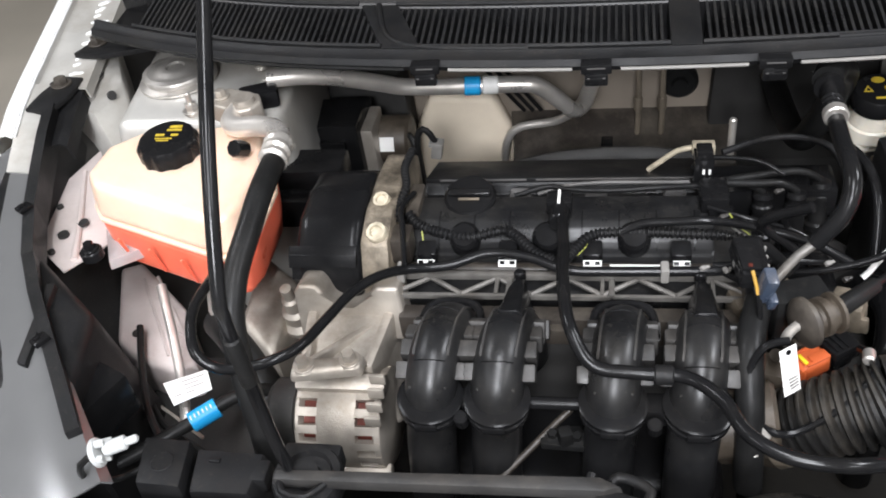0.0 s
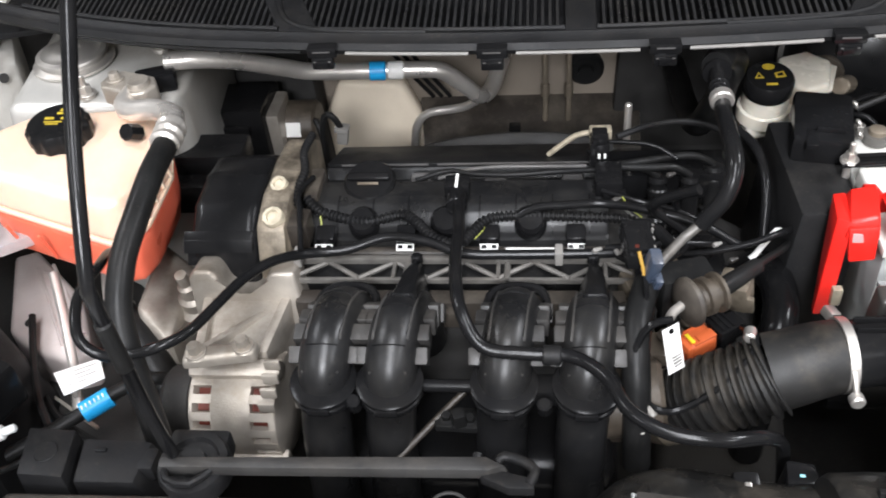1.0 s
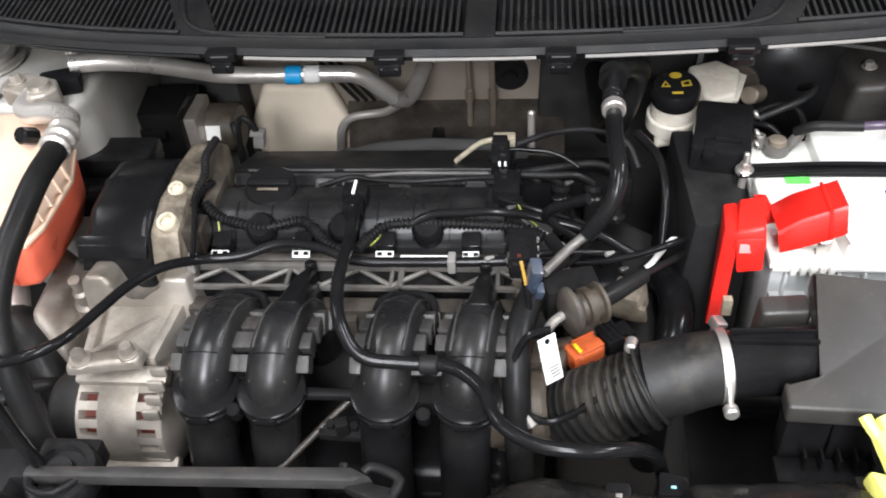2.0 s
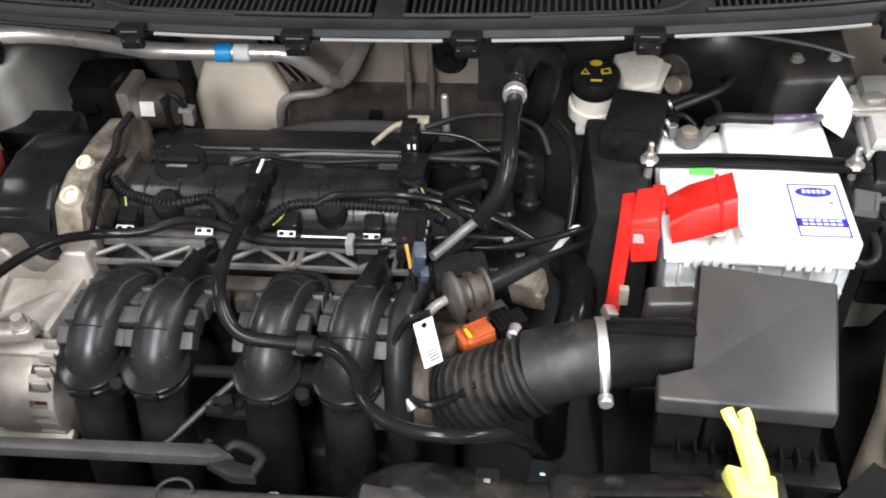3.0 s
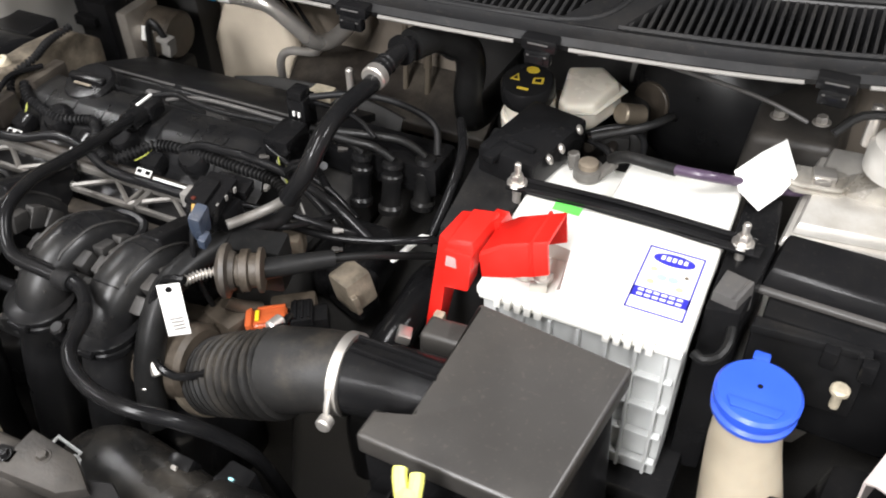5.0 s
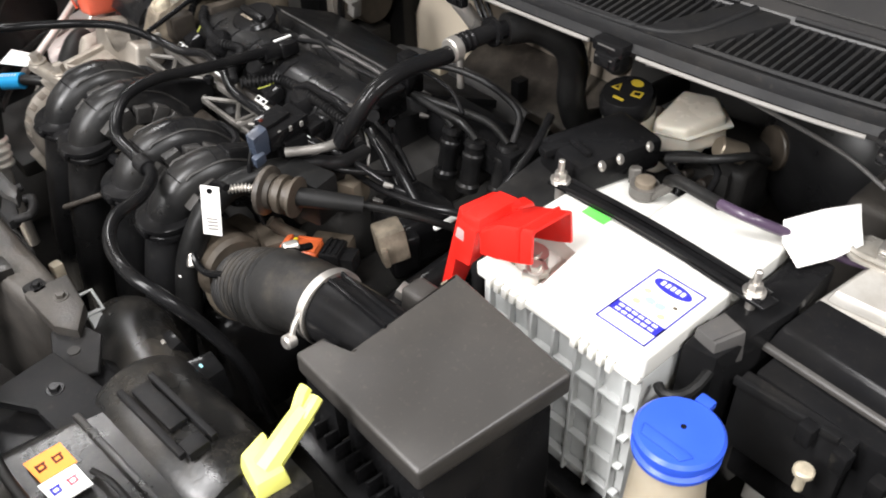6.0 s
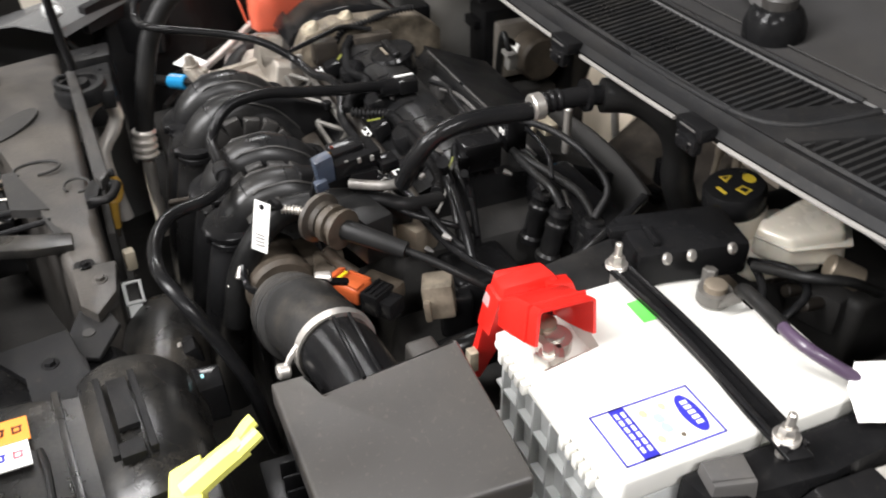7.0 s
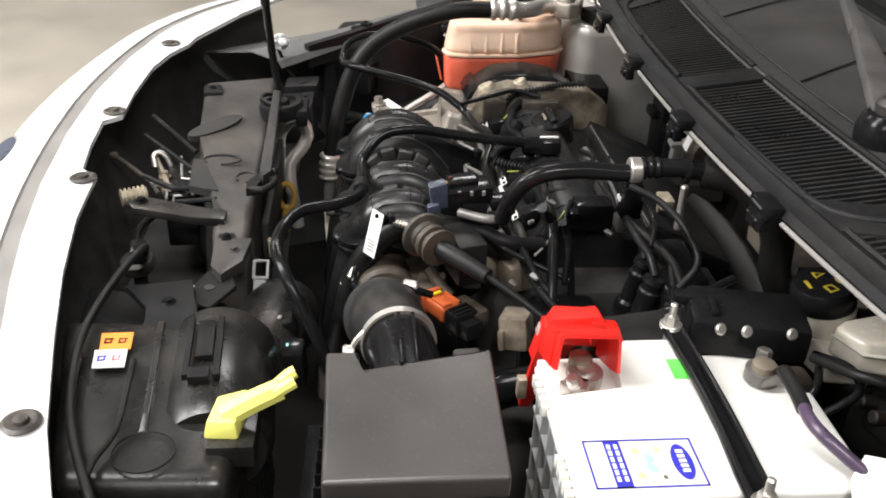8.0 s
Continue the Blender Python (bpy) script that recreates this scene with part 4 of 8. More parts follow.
for i, x in enumerate(RUNNERS):
    bm = B()
    tube(bm, [arc(x, k / 16) for k in range(17)], 0.0238, 26, 0.005)
    runner = part("runner", bm, RUNNER, intake)
    # pointed saddle at the head of every second runner
    bm = B()
    if i % 2:
        hull(bm, [(x - 0.012, 0.520, 0.850), (x + 0.030, 0.520, 0.850), (x + 0.030, 0.566, 0.815), (x + 0.016, 0.606, 0.822), (x + 0.006, 0.606, 0.822), (x - 0.010, 0.566, 0.815)],
             [(x + 0.000, 0.522, 0.872), (x + 0.018, 0.522, 0.872), (x + 0.018, 0.566, 0.858), (x + 0.014, 0.606, 0.840), (x + 0.008, 0.606, 0.840), (x + 0.004, 0.566, 0.858)], 0.004, 3)
        cyl(bm, (x + 0.011, 0.602, 0.836), (0, 0.2, 1), 0.006, 0.010, 12)
    else:
        tube(bm, [(x - 0.018, 0.535, 0.836), (x - 0.016, 0.556, 0.836), (x - 0.004, 0.566, 0.838), (x + 0.024, 0.566, 0.838), (x + 0.036, 0.556, 0.836), (x + 0.038, 0.53, 0.834)], 0.0045, 8)
    part("saddle", bm, BLACK, runner)
    # stepped side lugs in two columns along the bend, lighter for dust and reflected light
    for side in (-1, 1):
        for k in range(5):
            p, q = arc(x, 0.12 + k * 0.10), arc(x, 0.12 + k * 0.10 + 0.10)
            c, d = (p + q) / 2, (q - p)
            bm = B()
            box(bm, (c.x + side * (0.0262 - 0.0012 * (k % 2)), c.y, c.z - 0.001), (0.013, d.length * 0.90, 0.018 + 0.003 * (k % 2)), (math.degrees(math.atan2(d.z, d.y)), 0, 0), 0.002)
            part("lug", bm, LEDGE, runner)
        # edge bead shares the lugs' lighter plastic for its dusty, lit look
        bm = B()
        pts = []
        for k in range(10):
            p, q = arc(x, 0.10 + k * 0.06), arc(x, 0.12 + k * 0.06)
            d = (q - p).normalized()
            n = Vector((0, -d.z, d.y))
            pts.append(p + Vector((side * 0.0155, 0, 0)) + n * 0.0186)
        tube(bm, pts, 0.0013, 6)
        part("edge_bead", bm, LEDGE, runner)
    # mould lines over the crown
    for k in (0.20, 0.34, 0.42, 0.55):
        p, q = arc(x, k), arc(x, k + 0.03)
        d = (q - p).normalized()
        n = Vector((0, -d.z, d.y))
        bm = B()
        tube(bm, [p + (Vector((1, 0, 0)) * math.sin(u) + n * math.cos(u)) * 0.0239 for u in (math.radians(-36 + 9 * j) for j in range(9))], 0.0006, 5, smooth=False)
        part("seam", bm, BLACK, runner)
    bm = B()
    m = axis((x, 0.462, 0.808), (0.05, -0.10, 1))
    lathe(bm, [(0, 0), (0.0265, 0), (0.0290, 0.002), (0.0290, 0.007), (0.0275, 0.008), (0.0275, 0.011), (0.0300, 0.0125), (0.0300, 0.0165), (0.027, 0.018), (0, 0.018)], m, 36)
    box(bm, (x, 0.4325, 0.815), (0.020, 0.006, 0.008), bev=0.002)
    part("joint_ring", bm, BLACK, runner)
    bm = B()
    tube(bm, [(x, 0.462, 0.814), (x - 0.001, 0.458, 0.795), (x - 0.003, 0.451, 0.765), (x - 0.004, 0.442, 0.72), (x - 0.005, 0.434, 0.66), (x - 0.005, 0.43, 0.60)], 0.0230, 24, 0.01)
    part("lower_runner", bm, RUNNER, intake)
for a, b in ((0, 1), (2, 3)):
    bm = B()
    c = (RUNNERS[a] + RUNNERS[b]) / 2
    box(bm, (c, 0.466, 0.810), (0.04, 0.024, 0.020), bev=0.006)
    cyl(bm, (c, 0.446, 0.806), (0, -0.3, 1), 0.0065, 0.016)
    part("bridge", bm, BLACK, intake)
bm = B()
tube(bm, [(0.02, 0.472, 0.806), (0.08, 0.472, 0.806)], 0.006, 12)
box(bm, (0.06, 0.53, 0.60), (0.30, 0.12, 0.16), bev=0.03, seg=3)
part("plenum", bm, BLACK, intake, "dark plenum behind the runners")
bm = B()
tube(bm, [(0.238, 0.61, 0.83), (0.235, 0.575, 0.85), (0.222, 0.53, 0.855), (0.215, 0.49, 0.845), (0.216, 0.455, 0.80), (0.218, 0.44, 0.74)], 0.0125, 14)
part("side_duct", bm, RUBBER, intake, "ribbed black side duct")
bm = B()
tube(bm, [(0.064, 0.479, 0.790), (0.046, 0.464, 0.780), (0.020, 0.441, 0.765), (-0.006, 0.418, 0.750)], 0.0033, 10)
part("steel_tube", bm, BROWN, intake, "dusty thin steel tube")
bm = B()
prism(bm, [(0.038, 0.448), (0.078, 0.446), (0.082, 0.456), (0.072, 0.470), (0.044, 0.470), (0.036, 0.458)], 0.770, 0.778, 0.002)
bolt(bm, (0.048, 0.458, 0.778), (0, -0.2, 1), 0.005, 0.005)
bolt(bm, (0.070, 0.456, 0.778), (0, -0.2, 1), 0.005, 0.005)
box(bm, (0.060, 0.452, 0.785), (0.012, 0.012, 0.016), (0, 0, 20), 0.002)
part("tube_bracket", bm, RUBBER, intake, "dark bracket with bolts")

# ---- breather hose across the runners ----
hose = thing("breather_hose", (0.1, 0.46, 0.83), "glossy black breather hose across the intake runners", "hose")
bm = B()
tube(bm, [(0.049, 0.672, 0.868), (0.052, 0.640, 0.874), (0.055, 0.600, 0.879), (0.056, 0.562, 0.885), (0.059, 0.524, 0.892), (0.066, 0.486, 0.888), (0.085, 0.463, 0.868), (0.123, 0.461, 0.862), (0.161, 0.459, 0.861), (0.187, 0.436, 0.862), (0.203, 0.402, 0.863), (0.232, 0.384, 0.860), (0.272, 0.380, 0.858), (0.306, 0.392, 0.846), (0.326, 0.410, 0.815), (0.338, 0.428, 0.77), (0.35, 0.44, 0.70)], 0.0060, 14, 0.006)
part("hose_body", bm, HOSE, hose)
bm = B()
cyl(bm, (0.047, 0.686, 0.866), (0.02, -1, 0.05), 0.0105, 0.035)
box(bm, (0.047, 0.684, 0.868), (0.026, 0.022, 0.016), bev=0.003)
part("quick_connector", bm, GLOSS, hose, "black quick connector")
bm = B()
box(bm, (0.047, 0.682, 0.8775), (0.003, 0.022, 0.002), bev=0.0005)
part("connector_clip", bm, PAPER, hose)
bm = B()
cyl(bm, (0.135, 0.4605, 0.8615), (1, -0.04, 0), 0.0085, 0.016)
part("hose_clip", bm, MATTE, hose)

# ---- vapour line that loops round to the front ----
vap = thing("vapour_line", (-0.2, 0.5, 0.85), "thin black line looping beside the engine", "hose")
bm = B()
tube(bm, [(0.226, 0.614, 0.843), (0.19, 0.609, 0.843), (0.10, 0.607, 0.843), (0.055, 0.607, 0.845), (0.02, 0.617, 0.852), (-0.02, 0.620, 0.855), (-0.06, 0.609, 0.848), (-0.100, 0.597, 0.853), (-0.121, 0.568, 0.870), (-0.140, 0.536, 0.877), (-0.152, 0.496, 0.884), (-0.165, 0.458, 0.889), (-0.186, 0.441, 0.888), (-0.212, 0.438, 0.881), (-0.238, 0.437, 0.880), (-0.256, 0.442, 0.892), (-0.265, 0.461, 0.901), (-0.271, 0.489, 0.904), (-0.272, 0.53, 0.898), (-0.285, 0.575, 0.875), (-0.300, 0.60, 0.83)], 0.0050, 12, 0.006)
part("line", bm, HOSE, vap)
for x, y, z in ((-0.108, 0.602, 0.845), (0.15, 0.608, 0.842)):
    bm = B()
    box(bm, (x, y, z), (0.008, 0.016, 0.016), bev=0.002)
    part("clip", bm, SEAL, vap, "grey line clip")


# ---- wiring looms ----
def loom(pts, r, label, ribs=(0.0045, 0.0022), mat_=MATTE):
    bm = B()
    tube(bm, pts, r, 10, 0.006, ribs)
    return solo("wiring_loom", bm, mat_, label, "wiring loom", "wiring looms")


loom([(-0.112, 0.675, 0.862), (-0.100, 0.664, 0.856), (-0.085, 0.659, 0.852), (-0.047, 0.65, 0.850), (-0.012, 0.658, 0.852), (0.004, 0.65, 0.852), (0.024, 0.627, 0.850), (0.044, 0.616, 0.848)], 0.0048, "corrugated black wiring loom along the valve cover")
loom([(0.056, 0.617, 0.850), (0.066, 0.635, 0.850), (0.082, 0.652, 0.852), (0.12, 0.656, 0.852), (0.17, 0.654, 0.852), (0.215, 0.652, 0.850), (0.238, 0.64, 0.848)], 0.0048, "corrugated black wiring loom beside the injectors")
loom([(-0.118, 0.76, 0.885), (-0.122, 0.73, 0.882), (-0.116, 0.70, 0.878), (-0.121, 0.67, 0.87), (-0.112, 0.655, 0.86)], 0.0036, "short taped loom over the belt end")
loom([(0.245, 0.64, 0.845), (0.252, 0.62, 0.85), (0.256, 0.60, 0.855), (0.246, 0.58, 0.86), (0.244, 0.55, 0.86)], 0.007, "black loom branch towards the throttle", None)
loom([(0.02, 0.738, 0.838), (0.05, 0.742, 0.846), (0.085, 0.742, 0.850), (0.13, 0.742, 0.850), (0.18, 0.735, 0.855)], 0.0022, "thin grey wire in the cover's groove", None, STRIP)
loom([(-0.005, 0.735, 0.838), (0.03, 0.741, 0.846), (0.055, 0.737, 0.845), (0.10, 0.733, 0.846), (0.15, 0.735, 0.848), (0.19, 0.728, 0.855)], 0.003, "thin black wire in the cover's groove", None)
loom([(0.21, 0.735, 0.892), (0.25, 0.752, 0.895), (0.29, 0.765, 0.888), (0.325, 0.77, 0.87), (0.338, 0.75, 0.85)], 0.0035, "dark wire over the coil pack", None)
for pts in ([(-0.097, 0.662, 0.856), (-0.094, 0.652, 0.846), (-0.097, 0.645, 0.838)], [(0.078, 0.650, 0.850), (0.074, 0.640, 0.846), (0.066, 0.632, 0.842)], [(0.213, 0.668, 0.866), (0.22, 0.66, 0.858), (0.232, 0.652, 0.852)]):
    bm = B()
    tube(bm, pts, 0.0009, 6)
    solo("pigtail_wire", bm, PIGTAIL, "short yellow-green wire end at a plug", "wire", "pigtail wires")

# ---- alternator ----
alt = thing("alternator", (-0.156, 0.50, 0.68), "cast aluminium alternator with open cooling slots", "alternator")
AX = (-0.203, 0.503, 0.739)
bm = B()
lathe(bm, [(0, 0.004), (0.042, 0.004), (0.042, 0.086), (0, 0.086)], axis(AX, (1, 0, 0)), 32)
part("winding", bm, COPPER, alt, "copper winding behind the slots")
bm = B()
lathe(bm, [(0.040, 0.024), (0.0515, 0.024), (0.0525, 0.027), (0.0525, 0.060), (0.0515, 0.063), (0.040, 0.063)], axis(AX, (1, 0, 0)), 40)
part("stator_ring", bm, ALU, alt)
for x0, x1 in ((0.0, 0.009), (0.078, 0.090)):
    bm = B()
    lathe(bm, [(0, x0), (0.045, x0), (0.051, x0 + 0.003), (0.051, x1 - 0.003), (0.045, x1), (0, x1)], axis(AX, (1, 0, 0)), 36)
    part("end_shield", bm, ALU, alt)
def sector(bm, c, x0, x1, a0, a1, r0, r1, n=3):
    """A piece of a drum's wall between two angles, along x."""
    def at(x, a, r):
        return bm.verts.new((c[0] + x, c[1] + math.cos(a) * r, c[2] + math.sin(a) * r))
    steps = [a0 + (a1 - a0) * k / n for k in range(n + 1)]
    rings = [[at(x0, a, r0), at(x1, a, r0), at(x1, a, r1), at(x0, a, r1)] for a in steps]
    bm.faces.new(rings[0]), bm.faces.new(rings[-1][::-1])
    for p, q in zip(rings, rings[1:]):
        for k in range(4):
            bm.faces.new((p[k], p[(k + 1) % 4], q[(k + 1) % 4], q[k]))
    bevelled(bm, [e for e in bm.edges if e.is_valid and e.calc_face_angle(0) > 0.8], 0.0012, 1)
    return bm


for x0, x1, n, shift in ((0.004, 0.027, 19, 8), (0.060, 0.086, 19, 8)):
    for k in range(n):
        a = radians(360 / n * k + shift)
        bm = B()
        sector(bm, AX, x0, x1, a, a + radians(360 / n * 0.50), 0.044, 0.0518)
        part("fin", bm, ALU, alt)
bm = B()
lathe(bm, [(0, 0), (0.03, 0), (0.036, 0.006), (0.036, 0.03), (0.03, 0.034), (0, 0.034)], axis((-0.239, 0.503, 0.739), (1, 0, 0)), 28)
part("pulley", bm, DARK, alt, "dark pulley")
for y, z in ((0.497, 0.795), (0.457, 0.709)):
    bm = B()
    box(bm, (-0.156, y, z), (0.09, 0.018, 0.016), (25, 0, 0), 0.004)
    part("lug", bm, ALU, alt)

# ---- mounting bracket and engine mount ----
brk = thing("mounting_bracket", (-0.17, 0.56, 0.70), "cast aluminium accessory bracket with bolts", "bracket")
bm = B()
hull(bm, [(-0.205, 0.505, 0.72), (-0.105, 0.505, 0.72), (-0.105, 0.60, 0.72), (-0.205, 0.60, 0.72)], [(-0.192, 0.510, 0.806), (-0.130, 0.512, 0.806), (-0.118, 0.592, 0.816), (-0.200, 0.592, 0.816)], 0.010, 3)
part("casting", bm, ALU, brk)
for a, b in (((-0.203, 0.60), (-0.192, 0.500)), ((-0.116, 0.60), (-0.130, 0.505)), ((-0.19, 0.50), (-0.128, 0.57))):
    bm = B()
    hull(bm, [(a[0] - 0.007, a[1], 0.76), (a[0] + 0.007, a[1], 0.76), (b[0] + 0.007, b[1], 0.76), (b[0] - 0.007, b[1], 0.76)], [(a[0] - 0.005, a[1], 0.820), (a[0] + 0.005, a[1], 0.820), (b[0] + 0.005, b[1], 0.811), (b[0] - 0.005, b[1], 0.811)], 0.003)
    part("web", bm, ALU, brk, "cast stiffening web")
bm = B()
prism(bm, [(-0.216, 0.0), (-0.217, 0.056), (-0.211, 0.064), (-0.193, 0.064), (-0.187, 0.056), (-0.181, 0.042), (-0.169, 0.034), (-0.154, 0.034), (-0.143, 0.042), (-0.137, 0.056), (-0.131, 0.062), (-0.108, 0.062), (-0.102, 0.0)], 0, 0.036, 0.006, pose(0, 0.600, 0.777, 78, 0, 0), 3)
part("saddle_arch", bm, ALU, brk, "cast arch with an open saddle")
bm = B()
hull(bm, [(-0.198, 0.476, 0.815), (-0.128, 0.487, 0.815), (-0.128, 0.507, 0.815), (-0.198, 0.498, 0.815)], [(-0.196, 0.478, 0.829), (-0.13, 0.489, 0.829), (-0.13, 0.505, 0.829), (-0.196, 0.496, 0.829)], 0.005, 3)
part("strap_arm", bm, ALU, brk)
for x, y in ((-0.184, 0.487), (-0.141, 0.496)):
    bm = B()
    cyl(bm, (x, y, 0.826), (0, -0.1, 1), 0.0105, 0.003)
    bolt(bm, (x, y, 0.829), (0, -0.1, 1), 0.0068, 0.009)
    part("bolt", bm, ALU, brk, "dull hexagon bolt")
for k in range(4):
    bm = B()
    box(bm, (-0.117, 0.492 - k * 0.012, 0.808 - k * 0.006), (0.016, 0.0045, 0.012), bev=0.002)
    part("fin", bm, ALU, brk)
bm = B()
box(bm, (-0.16, 0.555, 0.80), (0.05, 0.012, 0.008), (0, 0, 15), 0.003)
part("web_rib", bm, ALU, brk)

mount = thing("engine_mount", (-0.24, 0.62, 0.60), "dusty cast engine mount with a threaded stud", "engine mount")
bm = B()
hull(bm, [(-0.31, 0.55, 0.60), (-0.225, 0.52, 0.60), (-0.225, 0.66, 0.60), (-0.31, 0.69, 0.60)], [(-0.285, 0.575, 0.80), (-0.245, 0.545, 0.775), (-0.24, 0.645, 0.79), (-0.29, 0.68, 0.805)], 0.012, 3)
part("arm", bm, ALU, mount)
bm = B()
lathe(bm, [(0, 0), (0.02, 0), (0.021, 0.01), (0.015, 0.016), (0.015, 0.03), (0.010, 0.034), (0.0095, 0.05), (0.006, 0.053), (0.006, 0.07), (0, 0.071)], axis((-0.232, 0.605, 0.765), (0.02, -0.25, 1)), 20)
part("stud", bm, ALU, mount, "threaded steel stud and nut")

# ---- coolant tank ----
tank = thing("coolant_tank", (-0.35, 0.66, 0.78), "milky coolant expansion tank with pink coolant", "coolant tank")
TOP = [(-0.468, 0.672), (-0.448, 0.646), (-0.285, 0.582), (-0.264, 0.588), (-0.257, 0.615), (-0.259, 0.695), (-0.278, 0.752), (-0.298, 0.768), (-0.43, 0.758), (-0.466, 0.725)]
MIDX, MIDY = -0.36, 0.66


def ring(k, z, dy=0.0):
    return [(MIDX + (x - MIDX) * k, MIDY + (y - MIDY) * k + dy, z) for x, y in TOP]


bm = B()
hull(bm, ring(0.94, 0.820), ring(0.985, 0.874), 0.008, 3)
part("lower_shell", bm, COOLANT, tank, "pink lower shell full of coolant")
bm = B()
hull(bm, ring(1.0, 0.874), ring(1.0, 0.879), 0.002)
part("weld_seam", bm, TANK, tank)
bm = B()
hull(bm, ring(0.99, 0.879), ring(0.93, 0.922, 0.004), 0.016, 5)
part("upper_shell", bm, TANK, tank, "milky upper shell")
for y in (0.622, 0.645, 0.668, 0.690):
    bm = B()
    hull(bm, [(-0.2605, y - 0.002, 0.882), (-0.2575, y - 0.002, 0.882), (-0.2575, y + 0.002, 0.882), (-0.2605, y + 0.002, 0.882)], [(-0.2665, y - 0.002, 0.910), (-0.2635, y - 0.002, 0.910), (-0.2635, y + 0.002, 0.910), (-0.2665, y + 0.002, 0.910)], 0.0008)
    part("moulded_rib", bm, TANK, tank)
for k in range(4):
    bm = B()
    x = -0.42 + k * 0.043
    y = 0.640 - (x + 0.445) * 0.39
    box(bm, (x, y - 0.001, 0.849), (0.003, 0.003, 0.04), (14, 0, -17), 0.001)
    part("moulded_rib", bm, COOLANT, tank)
bm = B()
lathe(bm, [(0, 0), (0.027, 0), (0.027, 0.022), (0, 0.022)], axis((-0.372, 0.702, 0.909), (0, -0.08, 1)), 28)
part("neck", bm, TANK, tank)
bm = B()
lathe(bm, [(0, 0), (0.0315, 0), (0.033, 0.003), (0.033, 0.018), (0.030, 0.023), (0.024, 0.0235), (0, 0.0235)], axis((-0.372, 0.706, 0.921), (0, -0.08, 1)), 72)
for v in bm.verts:
    d = Vector((v.co.x + 0.372, v.co.y - 0.706))
    if d.length > 0.0305 and v.co.z < 0.943:
        k = 1 + 0.035 * math.cos(12 * math.atan2(d.y, d.x))
        v.co.x, v.co.y = -0.372 + d.x * k, 0.706 + d.y * k
cap = part("cap", bm, BLACK, tank, "black ribbed screw cap with yellow warning print")
for x, y, w, h in ((-0.366, 0.722, 0.014, 0.004), (-0.366, 0.7165, 0.017, 0.0025), (-0.380, 0.708, 0.010, 0.003), (-0.363, 0.708, 0.008, 0.003), (-0.374, 0.702, 0.020, 0.0013), (-0.374, 0.6985, 0.014, 0.0013)):
    bm = B()
    box(bm, (x, y, 0.945 - (y - 0.706) * 0.08 * -1), (w, h, 0.0012), (4, 0, 0), 0)
    part("warning_print", bm, CAPINK, cap, "yellow print")
bm = B()
hull(bm, [(-0.569, 0.713, 0.846), (-0.540, 0.643, 0.842), (-0.487, 0.602, 0.838), (-0.452, 0.65, 0.84), (-0.47, 0.72, 0.85), (-0.526, 0.80, 0.862)], [(-0.569, 0.713, 0.8485), (-0.540, 0.643, 0.8445), (-0.487, 0.602, 0.8405), (-0.452, 0.65, 0.8425), (-0.47, 0.72, 0.8525), (-0.526, 0.80, 0.8645)], 0.0008)
tube(bm, [(-0.53, 0.76, 0.860), (-0.505, 0.69, 0.851), (-0.482, 0.62, 0.843)], 0.004, 8)
hanger = part("side_bracket", bm, PRIMER, tank, "thin silver bracket with round holes")
for hx, hy, r in ((-0.511, 0.656, 0.0065), (-0.494, 0.674, 0.0065), (-0.535, 0.70, 0.004), (-0.514, 0.630, 0.004)):
    bm = B()
    cyl(bm, (hx, hy, 0.842 + (hy - 0.62) * 0.13), (0, 0, 1), r, 0.0035, 14, 0)
    part("hole", bm, DARK, hanger, "dark round hole")
bm = B()
hull(bm, [(-0.464, 0.667, 0.838), (-0.419, 0.668, 0.838), (-0.400, 0.634, 0.836), (-0.437, 0.612, 0.834)], [(-0.462, 0.665, 0.850), (-0.420, 0.666, 0.850), (-0.402, 0.636, 0.848), (-0.437, 0.615, 0.846)], 0.002)
part("clear_tab", bm, CLEAR, tank, "clear moulded tab")

# ---- air-conditioning line ----
ac = thing("ac_line", (-0.1, 0.95, 0.80), "bright aluminium air-conditioning pipe along the firewall", "pipe")
bm = B()
tube(bm, [(-0.300, 0.836, 0.936), (-0.262, 0.850, 0.931), (-0.225, 0.870, 0.916), (-0.185, 0.905, 0.886), (-0.155, 0.928, 0.866), (-0.08, 0.950, 0.852), (-0.02, 0.957, 0.848), (0.005, 0.960, 0.843), (0.03, 0.972, 0.815), (0.048, 0.985, 0.79), (0.062, 1.01, 0.785), (0.075, 1.06, 0.80), (0.085, 1.10, 0.81)], 0.0108, 16, 0.006)
part("pipe", bm, PIPE, ac)
bm = B()
cyl(bm, (-0.0875, 0.9485, 0.8527), (1, 0.12, -0.07), 0.0122, 0.021)
part("blue_band", bm, BAND, ac, "blue paper band")
bm = B()
cyl(bm, (-0.064, 0.9515, 0.8512), (1, 0.12, -0.07), 0.0117, 0.020)
part("white_band", bm, PAPER, ac, "printed white paper band")
bm = B()
tube(bm, [(0.045, 1.0, 0.775), (0.02, 1.02, 0.75), (-0.03, 1.03, 0.735), (-0.05, 1.035, 0.71), (-0.06, 1.05, 0.66)], 0.006, 10)
part("thin_pipe", bm, PIPE, ac)
for k in range(3):
    bm = B()
    tube(bm, [(-0.095 + k * 0.013, 1.075, 0.83), (-0.055 + k * 0.013, 1.07, 0.775), (-0.025 + k * 0.012, 1.065, 0.74)], 0.003, 6)
    solo("brake_pipe", bm, BLACK, "thin black brake pipe on the firewall", "pipe", "brake pipes")

